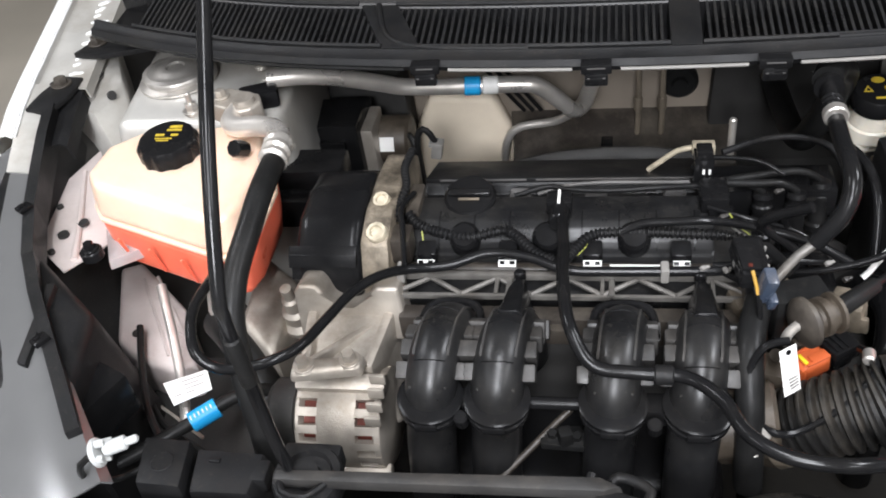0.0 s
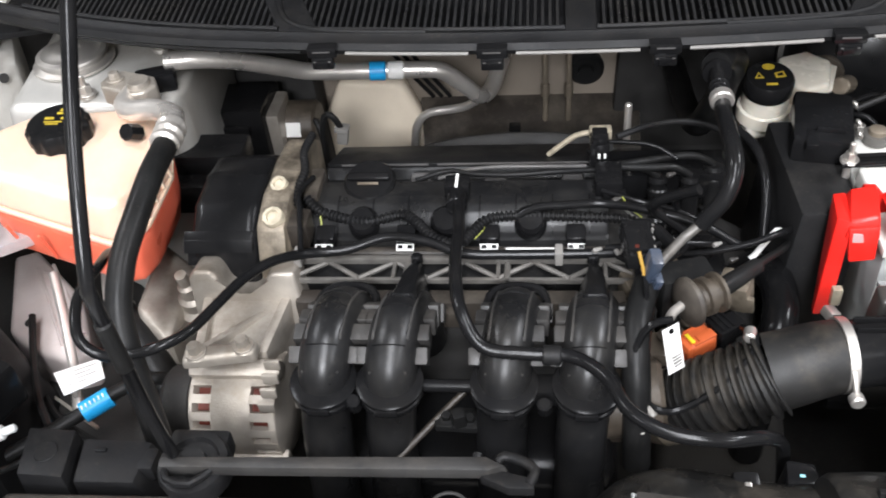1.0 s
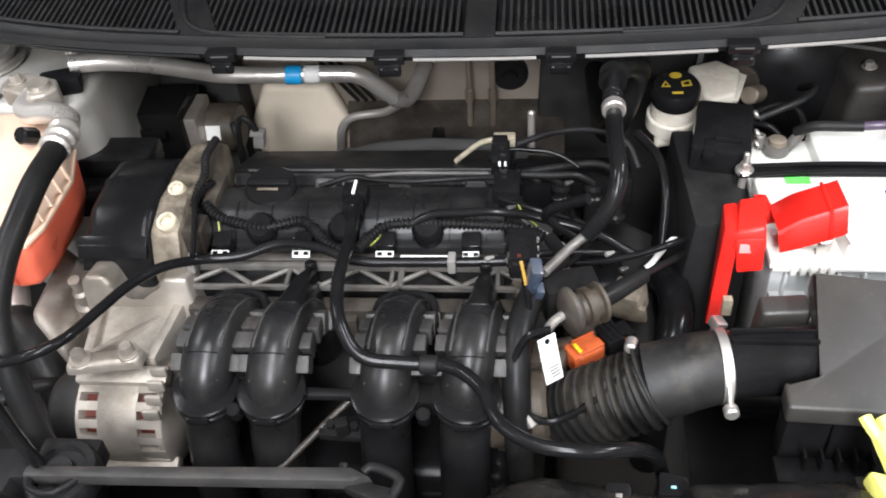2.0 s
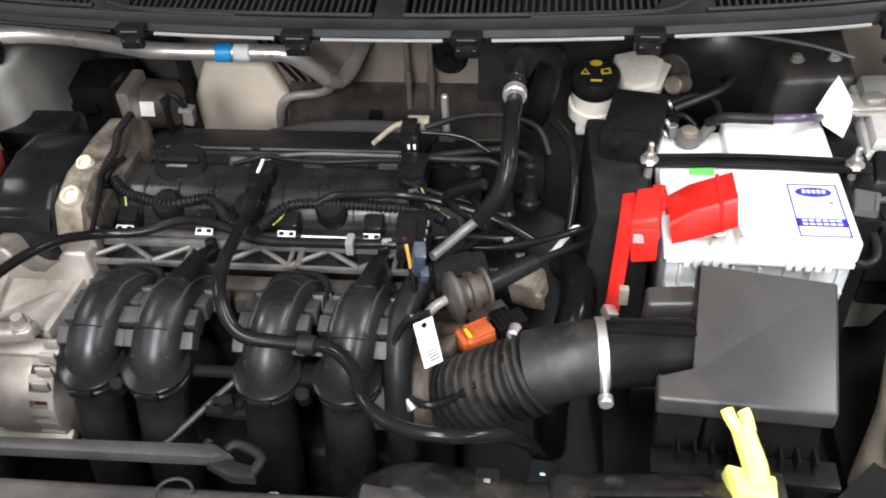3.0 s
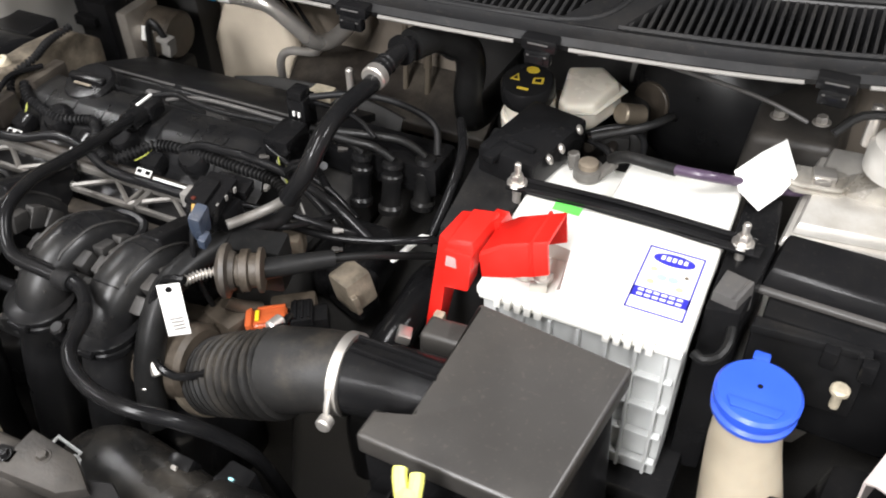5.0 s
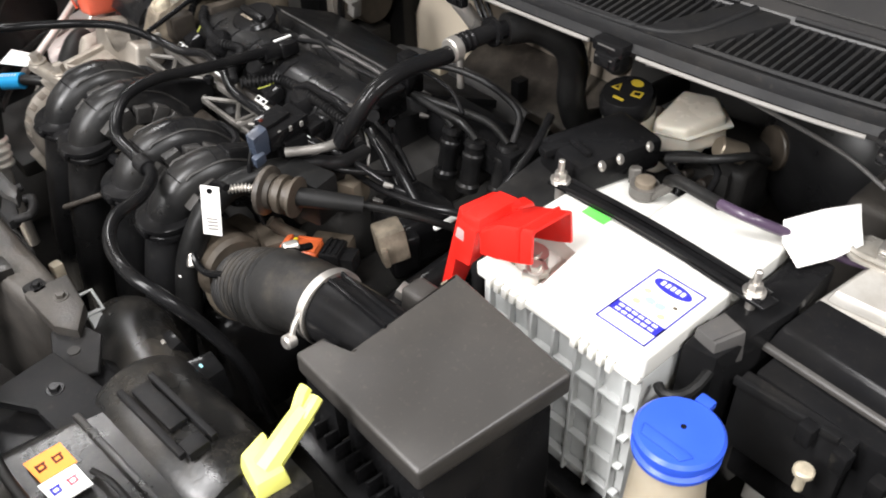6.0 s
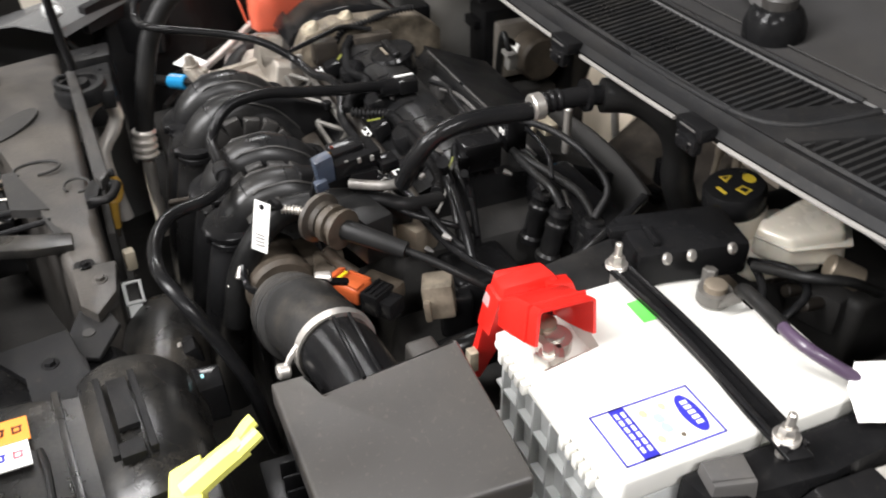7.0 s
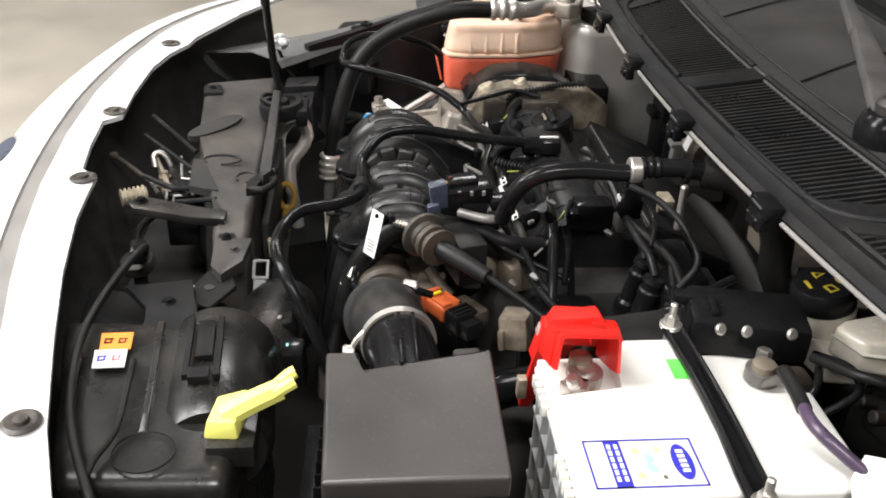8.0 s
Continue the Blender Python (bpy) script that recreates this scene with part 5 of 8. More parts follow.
achose = thing("ac_hose", (-0.2, 0.45, 0.6), "thick black rubber hose with an aluminium crimped end", "hose")
bm = B()
tube(bm, [(-0.229, 0.642, 0.953), (-0.228, 0.597, 0.952), (-0.230, 0.554, 0.940), (-0.234, 0.513, 0.922), (-0.232, 0.475, 0.896), (-0.223, 0.449, 0.860), (-0.216, 0.434, 0.816), (-0.213, 0.424, 0.772), (-0.212, 0.416, 0.735)], 0.0119, 18, 0.008)
part("rubber_hose", bm, RUBBER, achose)
bm = B()
tube(bm, [(-0.212, 0.4165, 0.742), (-0.211, 0.415, 0.725), (-0.210, 0.414, 0.705)], 0.0145, 18, ribs=(0.010, 0.003))
tube(bm, [(-0.210, 0.414, 0.708), (-0.209, 0.413, 0.66), (-0.208, 0.415, 0.58)], 0.0085, 14)
part("lower_crimp", bm, PIPE, achose, "crimped aluminium lower end")
bm = B()
tube(bm, [(-0.2305, 0.642, 0.953), (-0.232, 0.665, 0.953), (-0.235, 0.682, 0.951)], 0.0138, 20, ribs=(0.012, 0.003))
part("crimp", bm, PIPE, achose, "crimped aluminium collar")
bm = B()
tube(bm, [(-0.235, 0.680, 0.951), (-0.240, 0.70, 0.951), (-0.266, 0.718, 0.947), (-0.298, 0.728, 0.94), (-0.312, 0.742, 0.938), (-0.312, 0.765, 0.938)], 0.0115, 16)
part("pipe_bend", bm, PIPE, achose, "bent aluminium pipe end")
bm = B()
prism(bm, [(-0.35, 0.775), (-0.345, 0.765), (-0.305, 0.748), (-0.29, 0.752), (-0.282, 0.768), (-0.29, 0.785), (-0.33, 0.80), (-0.345, 0.795)], 0.925, 0.948, 0.004, seg=3)
bolt(bm, (-0.333, 0.779, 0.948), (0, 0, 1), 0.0065, 0.007)
lathe(bm, [(0, 0), (0.013, 0), (0.012, 0.006), (0.007, 0.007), (0, 0.004)], axis((-0.302, 0.767, 0.948), (0, 0, 1)))
part("connecting_block", bm, ALU, achose, "cast aluminium connecting block")
bm = B()
box(bm, (-0.305, 0.815, 0.925), (0.045, 0.03, 0.022), (0, 0, 20), 0.005)
part("rear_block", bm, BLACK, achose, "black fitting on the block")
bm = B()
cyl(bm, (-0.284, 0.702, 0.929), (-0.25, -0.75, 0.55), 0.0092, 0.022, 8, 0.002)
part("valve_cap", bm, GLOSS, achose, "black service valve cap")

# second hose, beside
bm = B()
tube(bm, [(-0.325, 0.60, 0.77), (-0.30, 0.575, 0.775), (-0.275, 0.55, 0.76), (-0.25, 0.52, 0.72), (-0.245, 0.49, 0.64), (-0.25, 0.47, 0.55)], 0.019, 16)
solo("radiator_hose", bm, RUBBER, "black coolant hose below the expansion tank", "hose")
bm = B()
tube(bm, [(-0.33, 0.635, 0.795), (-0.318, 0.60, 0.78), (-0.31, 0.592, 0.775)], 0.015, 16)
solo("hose_clamp", bm, STEEL, "steel spring clamp on the tank's hose", "hose clamp")
bm = B()
tube(bm, [(-0.395, 0.625, 0.80), (-0.37, 0.575, 0.775), (-0.345, 0.52, 0.75), (-0.335, 0.49, 0.735)], 0.0055, 10)
solo("charge_pipe", bm, PIPE, "straight silver pipe below the tank", "pipe")
bm = B()
hull(bm, [(-0.332, 0.480, 0.771), (-0.299, 0.503, 0.771), (-0.312, 0.526, 0.774), (-0.353, 0.505, 0.774)], [(-0.332, 0.480, 0.7725), (-0.299, 0.503, 0.7725), (-0.312, 0.526, 0.7755), (-0.353, 0.505, 0.7755)], 0.0004)
lab = solo("paper_tag", bm, PAPER, "white printed paper tag on a pipe", "label")
def on_tag(u, v):
    """A spot on the paper tag, u along it and v up it."""
    low = Vector((-0.332, 0.480, 0.7725)).lerp(Vector((-0.299, 0.503, 0.7725)), u)
    return low.lerp(Vector((-0.353, 0.505, 0.7755)).lerp(Vector((-0.312, 0.526, 0.7755)), u), v)


for u0, u1, v in ((0.38, 0.90, 0.80), (0.38, 0.75, 0.62), (0.38, 0.85, 0.44), (0.10, 0.28, 0.30), (0.38, 0.60, 0.26)):
    bm = B()
    tube(bm, [on_tag(u0, v), on_tag(u1, v)], 0.0007, 4, smooth=False)
    part("print", bm, SEAL, lab, "grey printed line")
bm = B()
tube(bm, [(-0.316, 0.473, 0.754), (-0.293, 0.491, 0.758)], 0.0108, 20)
bl = solo("blue_band_tag", bm, BAND, "bright blue label wrapped round a pipe", "label")
bm = B()
for k in range(6):
    tube(bm, [(-0.314 + 0.0035 * k, 0.4725 + 0.0027 * k, 0.7655 + 0.0006 * k), (-0.3115 + 0.0035 * k, 0.4690 + 0.0027 * k, 0.7645 + 0.0006 * k)], 0.0008, 5, smooth=False)
part("print", bm, PAPER, bl)
bm = B()
tube(bm, [(-0.39, 0.43, 0.735), (-0.322, 0.469, 0.7530), (-0.27, 0.509, 0.760), (-0.235, 0.53, 0.74)], 0.007, 12)
solo("lower_pipe", bm, RUBBER, "black pipe beneath the labels", "pipe")
for pts in ([(-0.425, 0.60, 0.76), (-0.405, 0.55, 0.75), (-0.38, 0.50, 0.74), (-0.345, 0.455, 0.74), (-0.325, 0.43, 0.74)], [(-0.40, 0.53, 0.71), (-0.36, 0.49, 0.72), (-0.30, 0.455, 0.725)]):
    bm = B()
    tube(bm, pts, 0.004, 8)
    solo("cable", bm, RUBBER, "thin black cable beside the headlamp", "cable", "front cables")

# ---- ABS unit ----
absu = thing("abs_unit", (-0.25, 0.93, 0.70), "black ABS control unit with a silver motor", "ABS unit")
bm = B()
box(bm, (-0.275, 0.955, 0.757), (0.085, 0.075, 0.115), bev=0.005)
box(bm, (-0.262, 0.985, 0.79), (0.06, 0.05, 0.035), bev=0.006)
box(bm, (-0.275, 0.914, 0.788), (0.05, 0.012, 0.014), bev=0.003)
part("control_box", bm, GLOSS, absu)
bm = B()
box(bm, (-0.232, 0.965, 0.755), (0.03, 0.065, 0.085), bev=0.004)
part("valve_block", bm, ALU, absu, "aluminium valve block")
bm = B()
cyl(bm, (-0.222, 0.985, 0.750), (1, 0, 0), 0.034, 0.045, 28, 0.004)
motor = part("motor", bm, GRIME, absu, "grimy round motor")
bm = B()
flat(bm, [(-0.216, 0.9505, 0.752), (-0.196, 0.9505, 0.752), (-0.196, 0.957, 0.771), (-0.216, 0.957, 0.771)], 0.001)
part("motor_label", bm, PAPER, motor, "white printed label")
bm = B()
box(bm, (-0.25, 0.96, 0.685), (0.12, 0.12, 0.03), bev=0.004)
part("bracket", bm, DARK, absu)
bm = B()
box(bm, (-0.26, 0.80, 0.83), (0.09, 0.05, 0.03), bev=0.005)
box(bm, (-0.26, 0.77, 0.80), (0.12, 0.04, 0.04), bev=0.005)
part("lower_cover", bm, BLACK, absu, "black cover below the unit")
for pts in ([(-0.152, 0.900, 0.73), (-0.152, 0.900, 0.766), (-0.147, 0.900, 0.808), (-0.139, 0.900, 0.820), (-0.130, 0.900, 0.812), (-0.125, 0.903, 0.795)], [(-0.165, 0.93, 0.79), (-0.16, 0.915, 0.80), (-0.153, 0.905, 0.785), (-0.150, 0.90, 0.74)]):
    bm = B()
    tube(bm, pts, 0.0042, 8)
    solo("sensor_cable", bm, RUBBER, "black cable looped behind the engine", "cable", "rear cables")
bm = B()
box(bm, (-0.125, 0.906, 0.784), (0.014, 0.014, 0.022), (0, 10, 0), 0.002)
box(bm, (-0.124, 0.902, 0.797), (0.018, 0.016, 0.006), (0, 10, 0), 0.001)
solo("cable_plug", bm, SEAL, "pale grey plug behind the engine", "connector")


# ---- throttle side: intake hose, valves and plugs ----
duct = thing("intake_hose", (0.33, 0.49, 0.70), "black ribbed rubber air intake hose with a steel clamp", "intake hose")
bm = B()
tube(bm, [(0.246, 0.487, 0.764), (0.264, 0.484, 0.776), (0.29, 0.480, 0.795), (0.318, 0.479, 0.810), (0.333, 0.481, 0.818)], 0.0305, 32, ribs=(0.0085, 0.006), r2=0.0345)
part("bellows", bm, BELLOWS, duct, "ribbed bellows")
bm = B()
tube(bm, [(0.330, 0.482, 0.819), (0.345, 0.483, 0.824), (0.362, 0.486, 0.829), (0.378, 0.489, 0.831), (0.392, 0.491, 0.832)], 0.0345, 32, r2=0.0312)
part("elbow", bm, BELLOWS, duct, "smooth rubber elbow")
bm = B()
lathe(bm, [(0.030, 0), (0.0328, 0), (0.0328, 0.0078), (0.030, 0.0078)], axis((0.384, 0.4905, 0.832), (1, 0.08, 0.05)), 40)
clamp = part("clamp", bm, STEEL, duct, "bright steel hose clamp")
bm = B()
tube(bm, [(0.389, 0.462, 0.844), (0.390, 0.455, 0.836), (0.391, 0.451, 0.828)], 0.0025, 8)
cyl(bm, (0.391, 0.453, 0.824), (0.05, -1, 0.1), 0.0062, 0.010, 16)
part("clamp_screw", bm, STEEL, clamp)
bm = B()
lathe(bm, [(0.031, 0), (0.035, 0), (0.035, 0.009), (0.031, 0.009)], axis((0.241, 0.487, 0.761), (1, -0.1, 0.6)), 40)
part("rear_clamp", bm, TAN, duct, "dull steel hose clamp")

bm = B()
cyl(bm, (0.175, 0.485, 0.77), (1, 0.0, 0.15), 0.034, 0.07, 28, 0.004)
box(bm, (0.215, 0.50, 0.765), (0.05, 0.06, 0.07), (0, 0, 10), 0.008)
box(bm, (0.240, 0.53, 0.788), (0.04, 0.03, 0.03), (0, 0, -15), 0.006)
box(bm, (0.24, 0.475, 0.755), (0.03, 0.03, 0.03), (0, 0, -15), 0.006)
solo("throttle_body", bm, GRIME, "dusty cast throttle body beside the intake hose", "throttle body")

plug = thing("orange_connector", (0.278, 0.54, 0.775), "orange wiring connector with a black plug half", "connector")
bm = B()
box(bm, (0.277, 0.540, 0.793), (0.032, 0.024, 0.020), (0, -4, 31), 0.006, 3)
box(bm, (0.263, 0.5315, 0.794), (0.006, 0.027, 0.023), (0, -4, 31), 0.0025)
box(bm, (0.284, 0.5385, 0.803), (0.018, 0.010, 0.004), (0, -4, 31), 0.001)
for k in (-1, 1):
    box(bm, (0.279 - k * 0.0045, 0.541 + k * 0.0075, 0.8035), (0.024, 0.0025, 0.002), (0, -4, 31), 0.0006)
part("orange_half", bm, ORANGE, plug)
bm = B()
box(bm, (0.2695, 0.5335, 0.8045), (0.0035, 0.012, 0.002), (0, -4, 31), 0.0005)
part("lock_tab", bm, PRINT, plug, "yellow locking tab")
bm = B()
box(bm, (0.301, 0.5555, 0.794), (0.020, 0.027, 0.022), (0, -4, 31), 0.003)
box(bm, (0.314, 0.5635, 0.792), (0.014, 0.020, 0.017), (0, -4, 31), 0.002)
for k in range(3):
    box(bm, (0.296 + k * 0.005, 0.5525 + k * 0.003, 0.8055), (0.0022, 0.022, 0.003), (0, -4, 31), 0.0005)
part("black_half", bm, BLACK, plug, "ribbed black plug")
bm = B()
box(bm, (0.285, 0.566, 0.793), (0.040, 0.018, 0.016), (0, -4, 31), 0.003)
tube(bm, [(0.262, 0.549, 0.796), (0.252, 0.536, 0.806), (0.244, 0.526, 0.818)], 0.006, 10)
part("rear_shell", bm, GRIME, plug, "grimy beige rear shell")

valve = thing("purge_valve", (0.268, 0.53, 0.84), "dusty brown round valve with a side pipe", "valve")
bm = B()
lathe(bm, [(0, 0), (0.010, 0), (0.019, 0.003), (0.0225, 0.006), (0.0225, 0.010), (0.017, 0.012), (0.015, 0.016), (0, 0.016)], axis((0.254, 0.516, 0.866), (1, 0.50, -0.02)), 28)
part("diaphragm", bm, BROWN, valve)
bm = B()
lathe(bm, [(0, 0), (0.013, 0), (0.014, 0.004), (0.0175, 0.005), (0.0175, 0.011), (0.014, 0.012), (0.014, 0.018), (0.0185, 0.019), (0.0185, 0.022), (0.010, 0.024), (0, 0.024)], axis((0.268, 0.523, 0.866), (1, 0.52, -0.02)), 24)
part("body", bm, GRIME, valve, "dusty brown valve body")
bm = B()
tube(bm, [(0.286, 0.533, 0.866), (0.306, 0.551, 0.864), (0.328, 0.574, 0.859)], 0.0092, 14, r2=0.0075)
part("outlet", bm, RUBBER, valve, "short black outlet pipe")
bm = B()
tube(bm, [(0.326, 0.572, 0.8595), (0.342, 0.592, 0.852), (0.360, 0.618, 0.838), (0.380, 0.66, 0.81)], 0.0036, 10)
part("rubber_pipe", bm, RUBBER, valve)
bm = B()
tube(bm, [(0.256, 0.517, 0.866), (0.246, 0.505, 0.868), (0.240, 0.492, 0.869)], 0.0034, 12, ribs=(0.003, 0.0018))
part("spring_pipe", bm, STEEL, valve, "ribbed metal stub")
bm = B()
box(bm, (0.262, 0.56, 0.845), (0.05, 0.03, 0.045), (0, 0, 15), 0.005)
part("bracket", bm, RUBBER, valve, "black holder")

tagw = thing("paper_tag", (0.245, 0.49, 0.82), "white paper tag hanging from a cable", "label")
bm = B()
hull(bm, [(0.233, 0.472, 0.880), (0.247, 0.482, 0.880), (0.255, 0.472, 0.836), (0.241, 0.462, 0.836)], [(0.2325, 0.4715, 0.8803), (0.2465, 0.4815, 0.8803), (0.2545, 0.4715, 0.8363), (0.2405, 0.4615, 0.8363)], 0.0002)
strip = part("strip", bm, PAPER, tagw)
bm = B()
for k in range(4):
    tube(bm, [(0.2425 + k * 0.001, 0.4665 - 0.0005 * k, 0.852 - 0.003 * k), (0.2505 + k * 0.0006, 0.4725 - 0.0005 * k, 0.852 - 0.003 * k)], 0.0006, 4, smooth=False)
part("print", bm, SEAL, tagw)
bm = B()
cyl(bm, (0.2405, 0.4755, 0.876), (0.55, -0.8, 0.2), 0.0025, 0.001, 10, 0)
part("eyelet", bm, BLACK, tagw)
bm = B()
tube(bm, [(0.244, 0.490, 0.874), (0.226, 0.488, 0.870), (0.214, 0.48, 0.85), (0.214, 0.468, 0.83), (0.222, 0.455, 0.81), (0.245, 0.452, 0.80), (0.28, 0.462, 0.815), (0.308, 0.478, 0.838), (0.318, 0.50, 0.842), (0.312, 0.525, 0.83)], 0.0035, 8)
solo("sensor_cable", bm, HOSE, "thin black cable looping over the intake hose", "cable")
for p, d in (((0.312, 0.498, 0.842), (0.2, 1, -0.1)), ((0.222, 0.455, 0.807), (0.5, -0.4, -0.7)), ((0.219, 0.444, 0.775), (0, -0.1, 1))):
    bm = B()
    cyl(bm, p, d, 0.0055, 0.014, 12)
    solo("cable_sleeve", bm, STEEL, "small bright sleeve on a cable", "sleeve", "cable sleeves")

con = thing("loom_connector", (0.22, 0.555, 0.855), "black sensor module with a plug tinted for its sheen", "connector")
bm = B()
box(bm, (0.219, 0.566, 0.892), (0.026, 0.046, 0.018), (6, 8, 8), 0.003)
box(bm, (0.216, 0.560, 0.903), (0.018, 0.030, 0.006), (6, 8, 8), 0.002)
box(bm, (0.226, 0.596, 0.884), (0.016, 0.018, 0.012), (6, 8, 8), 0.002)
part("block", bm, GLOSS, con)
# plug tinted blue-grey to put its reflected sheen into the colour
bm = B()
box(bm, (0.229, 0.536, 0.893), (0.011, 0.018, 0.030), (12, 10, 10), 0.003)
box(bm, (0.234, 0.531, 0.880), (0.007, 0.012, 0.012), (12, 10, 10), 0.002)
part("sheen_plug", bm, BLUEGREY, con, "black plug tinted blue-grey for its sheen")
for k in range(3):
    bm = B()
    box(bm, (0.2325, 0.556 + k * 0.012, 0.896), (0.0015, 0.003, 0.005), (6, 8, 8), 0)
    part("mark", bm, SEAL, con)
bm = B()
box(bm, (0.226, 0.572, 0.862), (0.016, 0.026, 0.044), bev=0.003)
part("holder", bm, BLACK, con)
bm = B()
box(bm, (0.2165, 0.548, 0.9055), (0.0035, 0.003, 0.002), bev=0.0005)
part("red_lock", bm, COPPER, con, "small dark red lock")
bm = B()
tube(bm, [(0.218, 0.545, 0.902), (0.221, 0.537, 0.893), (0.223, 0.531, 0.884)], 0.0016, 8)
solo("copper_wire", bm, GOLD, "bare orange sensor wire", "wire")
bm = B()
tube(bm, [(0.223, 0.532, 0.886), (0.225, 0.525, 0.870), (0.226, 0.522, 0.84), (0.226, 0.53, 0.80)], 0.0026, 8)
solo("sensor_cable", bm, HOSE, "thin black cable below the sensor module", "cable")
for x, y, z in ((0.205, 0.60, 0.852), (0.222, 0.632, 0.858)):
    bm = B()
    box(bm, (x, y, z), (0.004, 0.007, 0.004), (10, 0, 30), 0.001)
    box(bm, (x + 0.0035, y, z + 0.002), (0.002, 0.003, 0.0035), bev=0.0006)
    solo("loom_clip", bm, SEAL, "small grey clip on the loom", "clip", "loom clips")

# heater hose that rises to the firewall
heat = thing("heater_hose", (0.29, 0.70, 0.85), "black coolant hose with a bright quick connector", "hose")
bm = B()
tube(bm, [(0.304, 0.712, 0.954), (0.3035, 0.694, 0.951), (0.302, 0.660, 0.953), (0.303, 0.630, 0.952), (0.303, 0.610, 0.945), (0.300, 0.599, 0.932), (0.293, 0.594, 0.917), (0.284, 0.593, 0.903), (0.277, 0.592, 0.892)], 0.0080, 14, 0.006)
part("lower_hose", bm, HOSE, heat)
bm = B()
cyl(bm, (0.3035, 0.698, 0.954), (0, 1, 0.03), 0.0115, 0.011)
part("bright_collar", bm, STEEL, heat, "bright steel collar")
bm = B()
tube(bm, [(0.303, 0.702, 0.955), (0.303, 0.715, 0.956), (0.304, 0.728, 0.956)], 0.0092, 16, ribs=(0.006, 0.0014))
tube(bm, [(0.304, 0.726, 0.956), (0.305, 0.745, 0.956), (0.308, 0.770, 0.954)], 0.0086, 16)
lathe(bm, [(0, 0), (0.014, 0), (0.014, 0.004), (0, 0.004)], axis((0.305, 0.748, 0.956), (0.1, 1, -0.03)), 24)
part("quick_connector", bm, BLACK, heat, "ribbed black connector")
bm = B()
tube(bm, [(0.307, 0.765, 0.954), (0.318, 0.795, 0.95), (0.335, 0.82, 0.93), (0.335, 0.835, 0.90), (0.325, 0.85, 0.85), (0.315, 0.90, 0.80), (0.31, 1.08, 0.78)], 0.015, 14)
part("upper_hose", bm, RUBBER, heat)
bm = B()
tube(bm, [(0.279, 0.592, 0.895), (0.263, 0.586, 0.883), (0.250, 0.572, 0.879), (0.238, 0.556, 0.878)], 0.0046, 10)
part("steel_tail", bm, RAIL, heat, "thin dull steel tail pipe")

for pts, r in (([(0.279, 0.628, 0.905), (0.250, 0.640, 0.885), (0.240, 0.648, 0.868), (0.256, 0.649, 0.853), (0.280, 0.645, 0.834), (0.300, 0.642, 0.81)], 0.0055), ([(0.275, 0.651, 0.886), (0.263, 0.660, 0.868), (0.268, 0.663, 0.849), (0.262, 0.669, 0.821), (0.265, 0.672, 0.79)], 0.0038),
               ([(0.221, 0.612, 0.843), (0.243, 0.619, 0.833), (0.288, 0.623, 0.831), (0.330, 0.634, 0.831), (0.366, 0.650, 0.832), (0.388, 0.675, 0.82)], 0.0036), ([(0.350, 0.76, 0.64), (0.360, 0.72, 0.72), (0.368, 0.67, 0.765), (0.372, 0.62, 0.770), (0.36, 0.575, 0.745), (0.35, 0.56, 0.68), (0.35, 0.56, 0.60)], 0.018)):
    bm = B()
    tube(bm, pts, r, 12)
    solo("engine_hose", bm, HOSE, "black hose above the gearbox", "hose", "gearbox hoses")
for pts, r in (([(0.108, 0.654, 0.852), (0.128, 0.657, 0.862), (0.160, 0.655, 0.866), (0.192, 0.652, 0.870), (0.232, 0.653, 0.862), (0.286, 0.644, 0.850), (0.328, 0.636, 0.828)], 0.0045), ([(0.193, 0.678, 0.866), (0.232, 0.664, 0.862), (0.269, 0.661, 0.852), (0.304, 0.652, 0.835)], 0.003),
               ([(0.195, 0.614, 0.845), (0.230, 0.612, 0.850), (0.261, 0.618, 0.848), (0.300, 0.628, 0.838), (0.318, 0.644, 0.825)], 0.0035), ([(0.181, 0.738, 0.870), (0.197, 0.751, 0.874), (0.247, 0.751, 0.870), (0.275, 0.742, 0.858)], 0.0025),
               ([(-0.101, 0.593, 0.862), (-0.110, 0.640, 0.872), (-0.115, 0.666, 0.876), (-0.108, 0.700, 0.870)], 0.003),
               ([(0.205, 0.60, 0.848), (0.222, 0.58, 0.855), (0.238, 0.585, 0.858), (0.262, 0.60, 0.85), (0.29, 0.66, 0.83)], 0.0032), ([(0.34, 0.80, 0.86), (0.36, 0.76, 0.855), (0.365, 0.72, 0.835), (0.36, 0.68, 0.80)], 0.005)):
    bm = B()
    tube(bm, pts, r, 10)
    solo("engine_cable", bm, HOSE, "black cable over the engine", "cable", "engine cables")
for x, y, z, m_ in ((0.300, 0.622, 0.842, SEAL), (0.205, 0.655, 0.872, GREY), (0.262, 0.70, 0.868, GREY), (0.185, 0.605, 0.85, SEAL), (0.312, 0.60, 0.842, GREY)):
    bm = B()
    box(bm, (x, y, z), (0.006, 0.0045, 0.004), (20, 10, 35), 0.001)
    box(bm, (x + 0.004, y + 0.002, z), (0.004, 0.003, 0.003), (20, 10, 35), 0.0006)
    solo("cable_clip", bm, m_, "small grey clip on a cable", "clip", "cable clips")
bm = B()
tube(bm, [(0.341, 0.645, 0.803), (0.347, 0.648, 0.808), (0.357, 0.655, 0.819), (0.366, 0.660, 0.828), (0.372, 0.663, 0.824)], 0.003, 8)
solo("white_clip", bm, PAPER, "white plastic hose clip", "clip")
bm = B()
box(bm, (0.398, 0.560, 0.812), (0.012, 0.014, 0.010), (0, 20, 20), 0.002)
solo("metal_clip", bm, STEEL, "small bright spring clip", "clip")

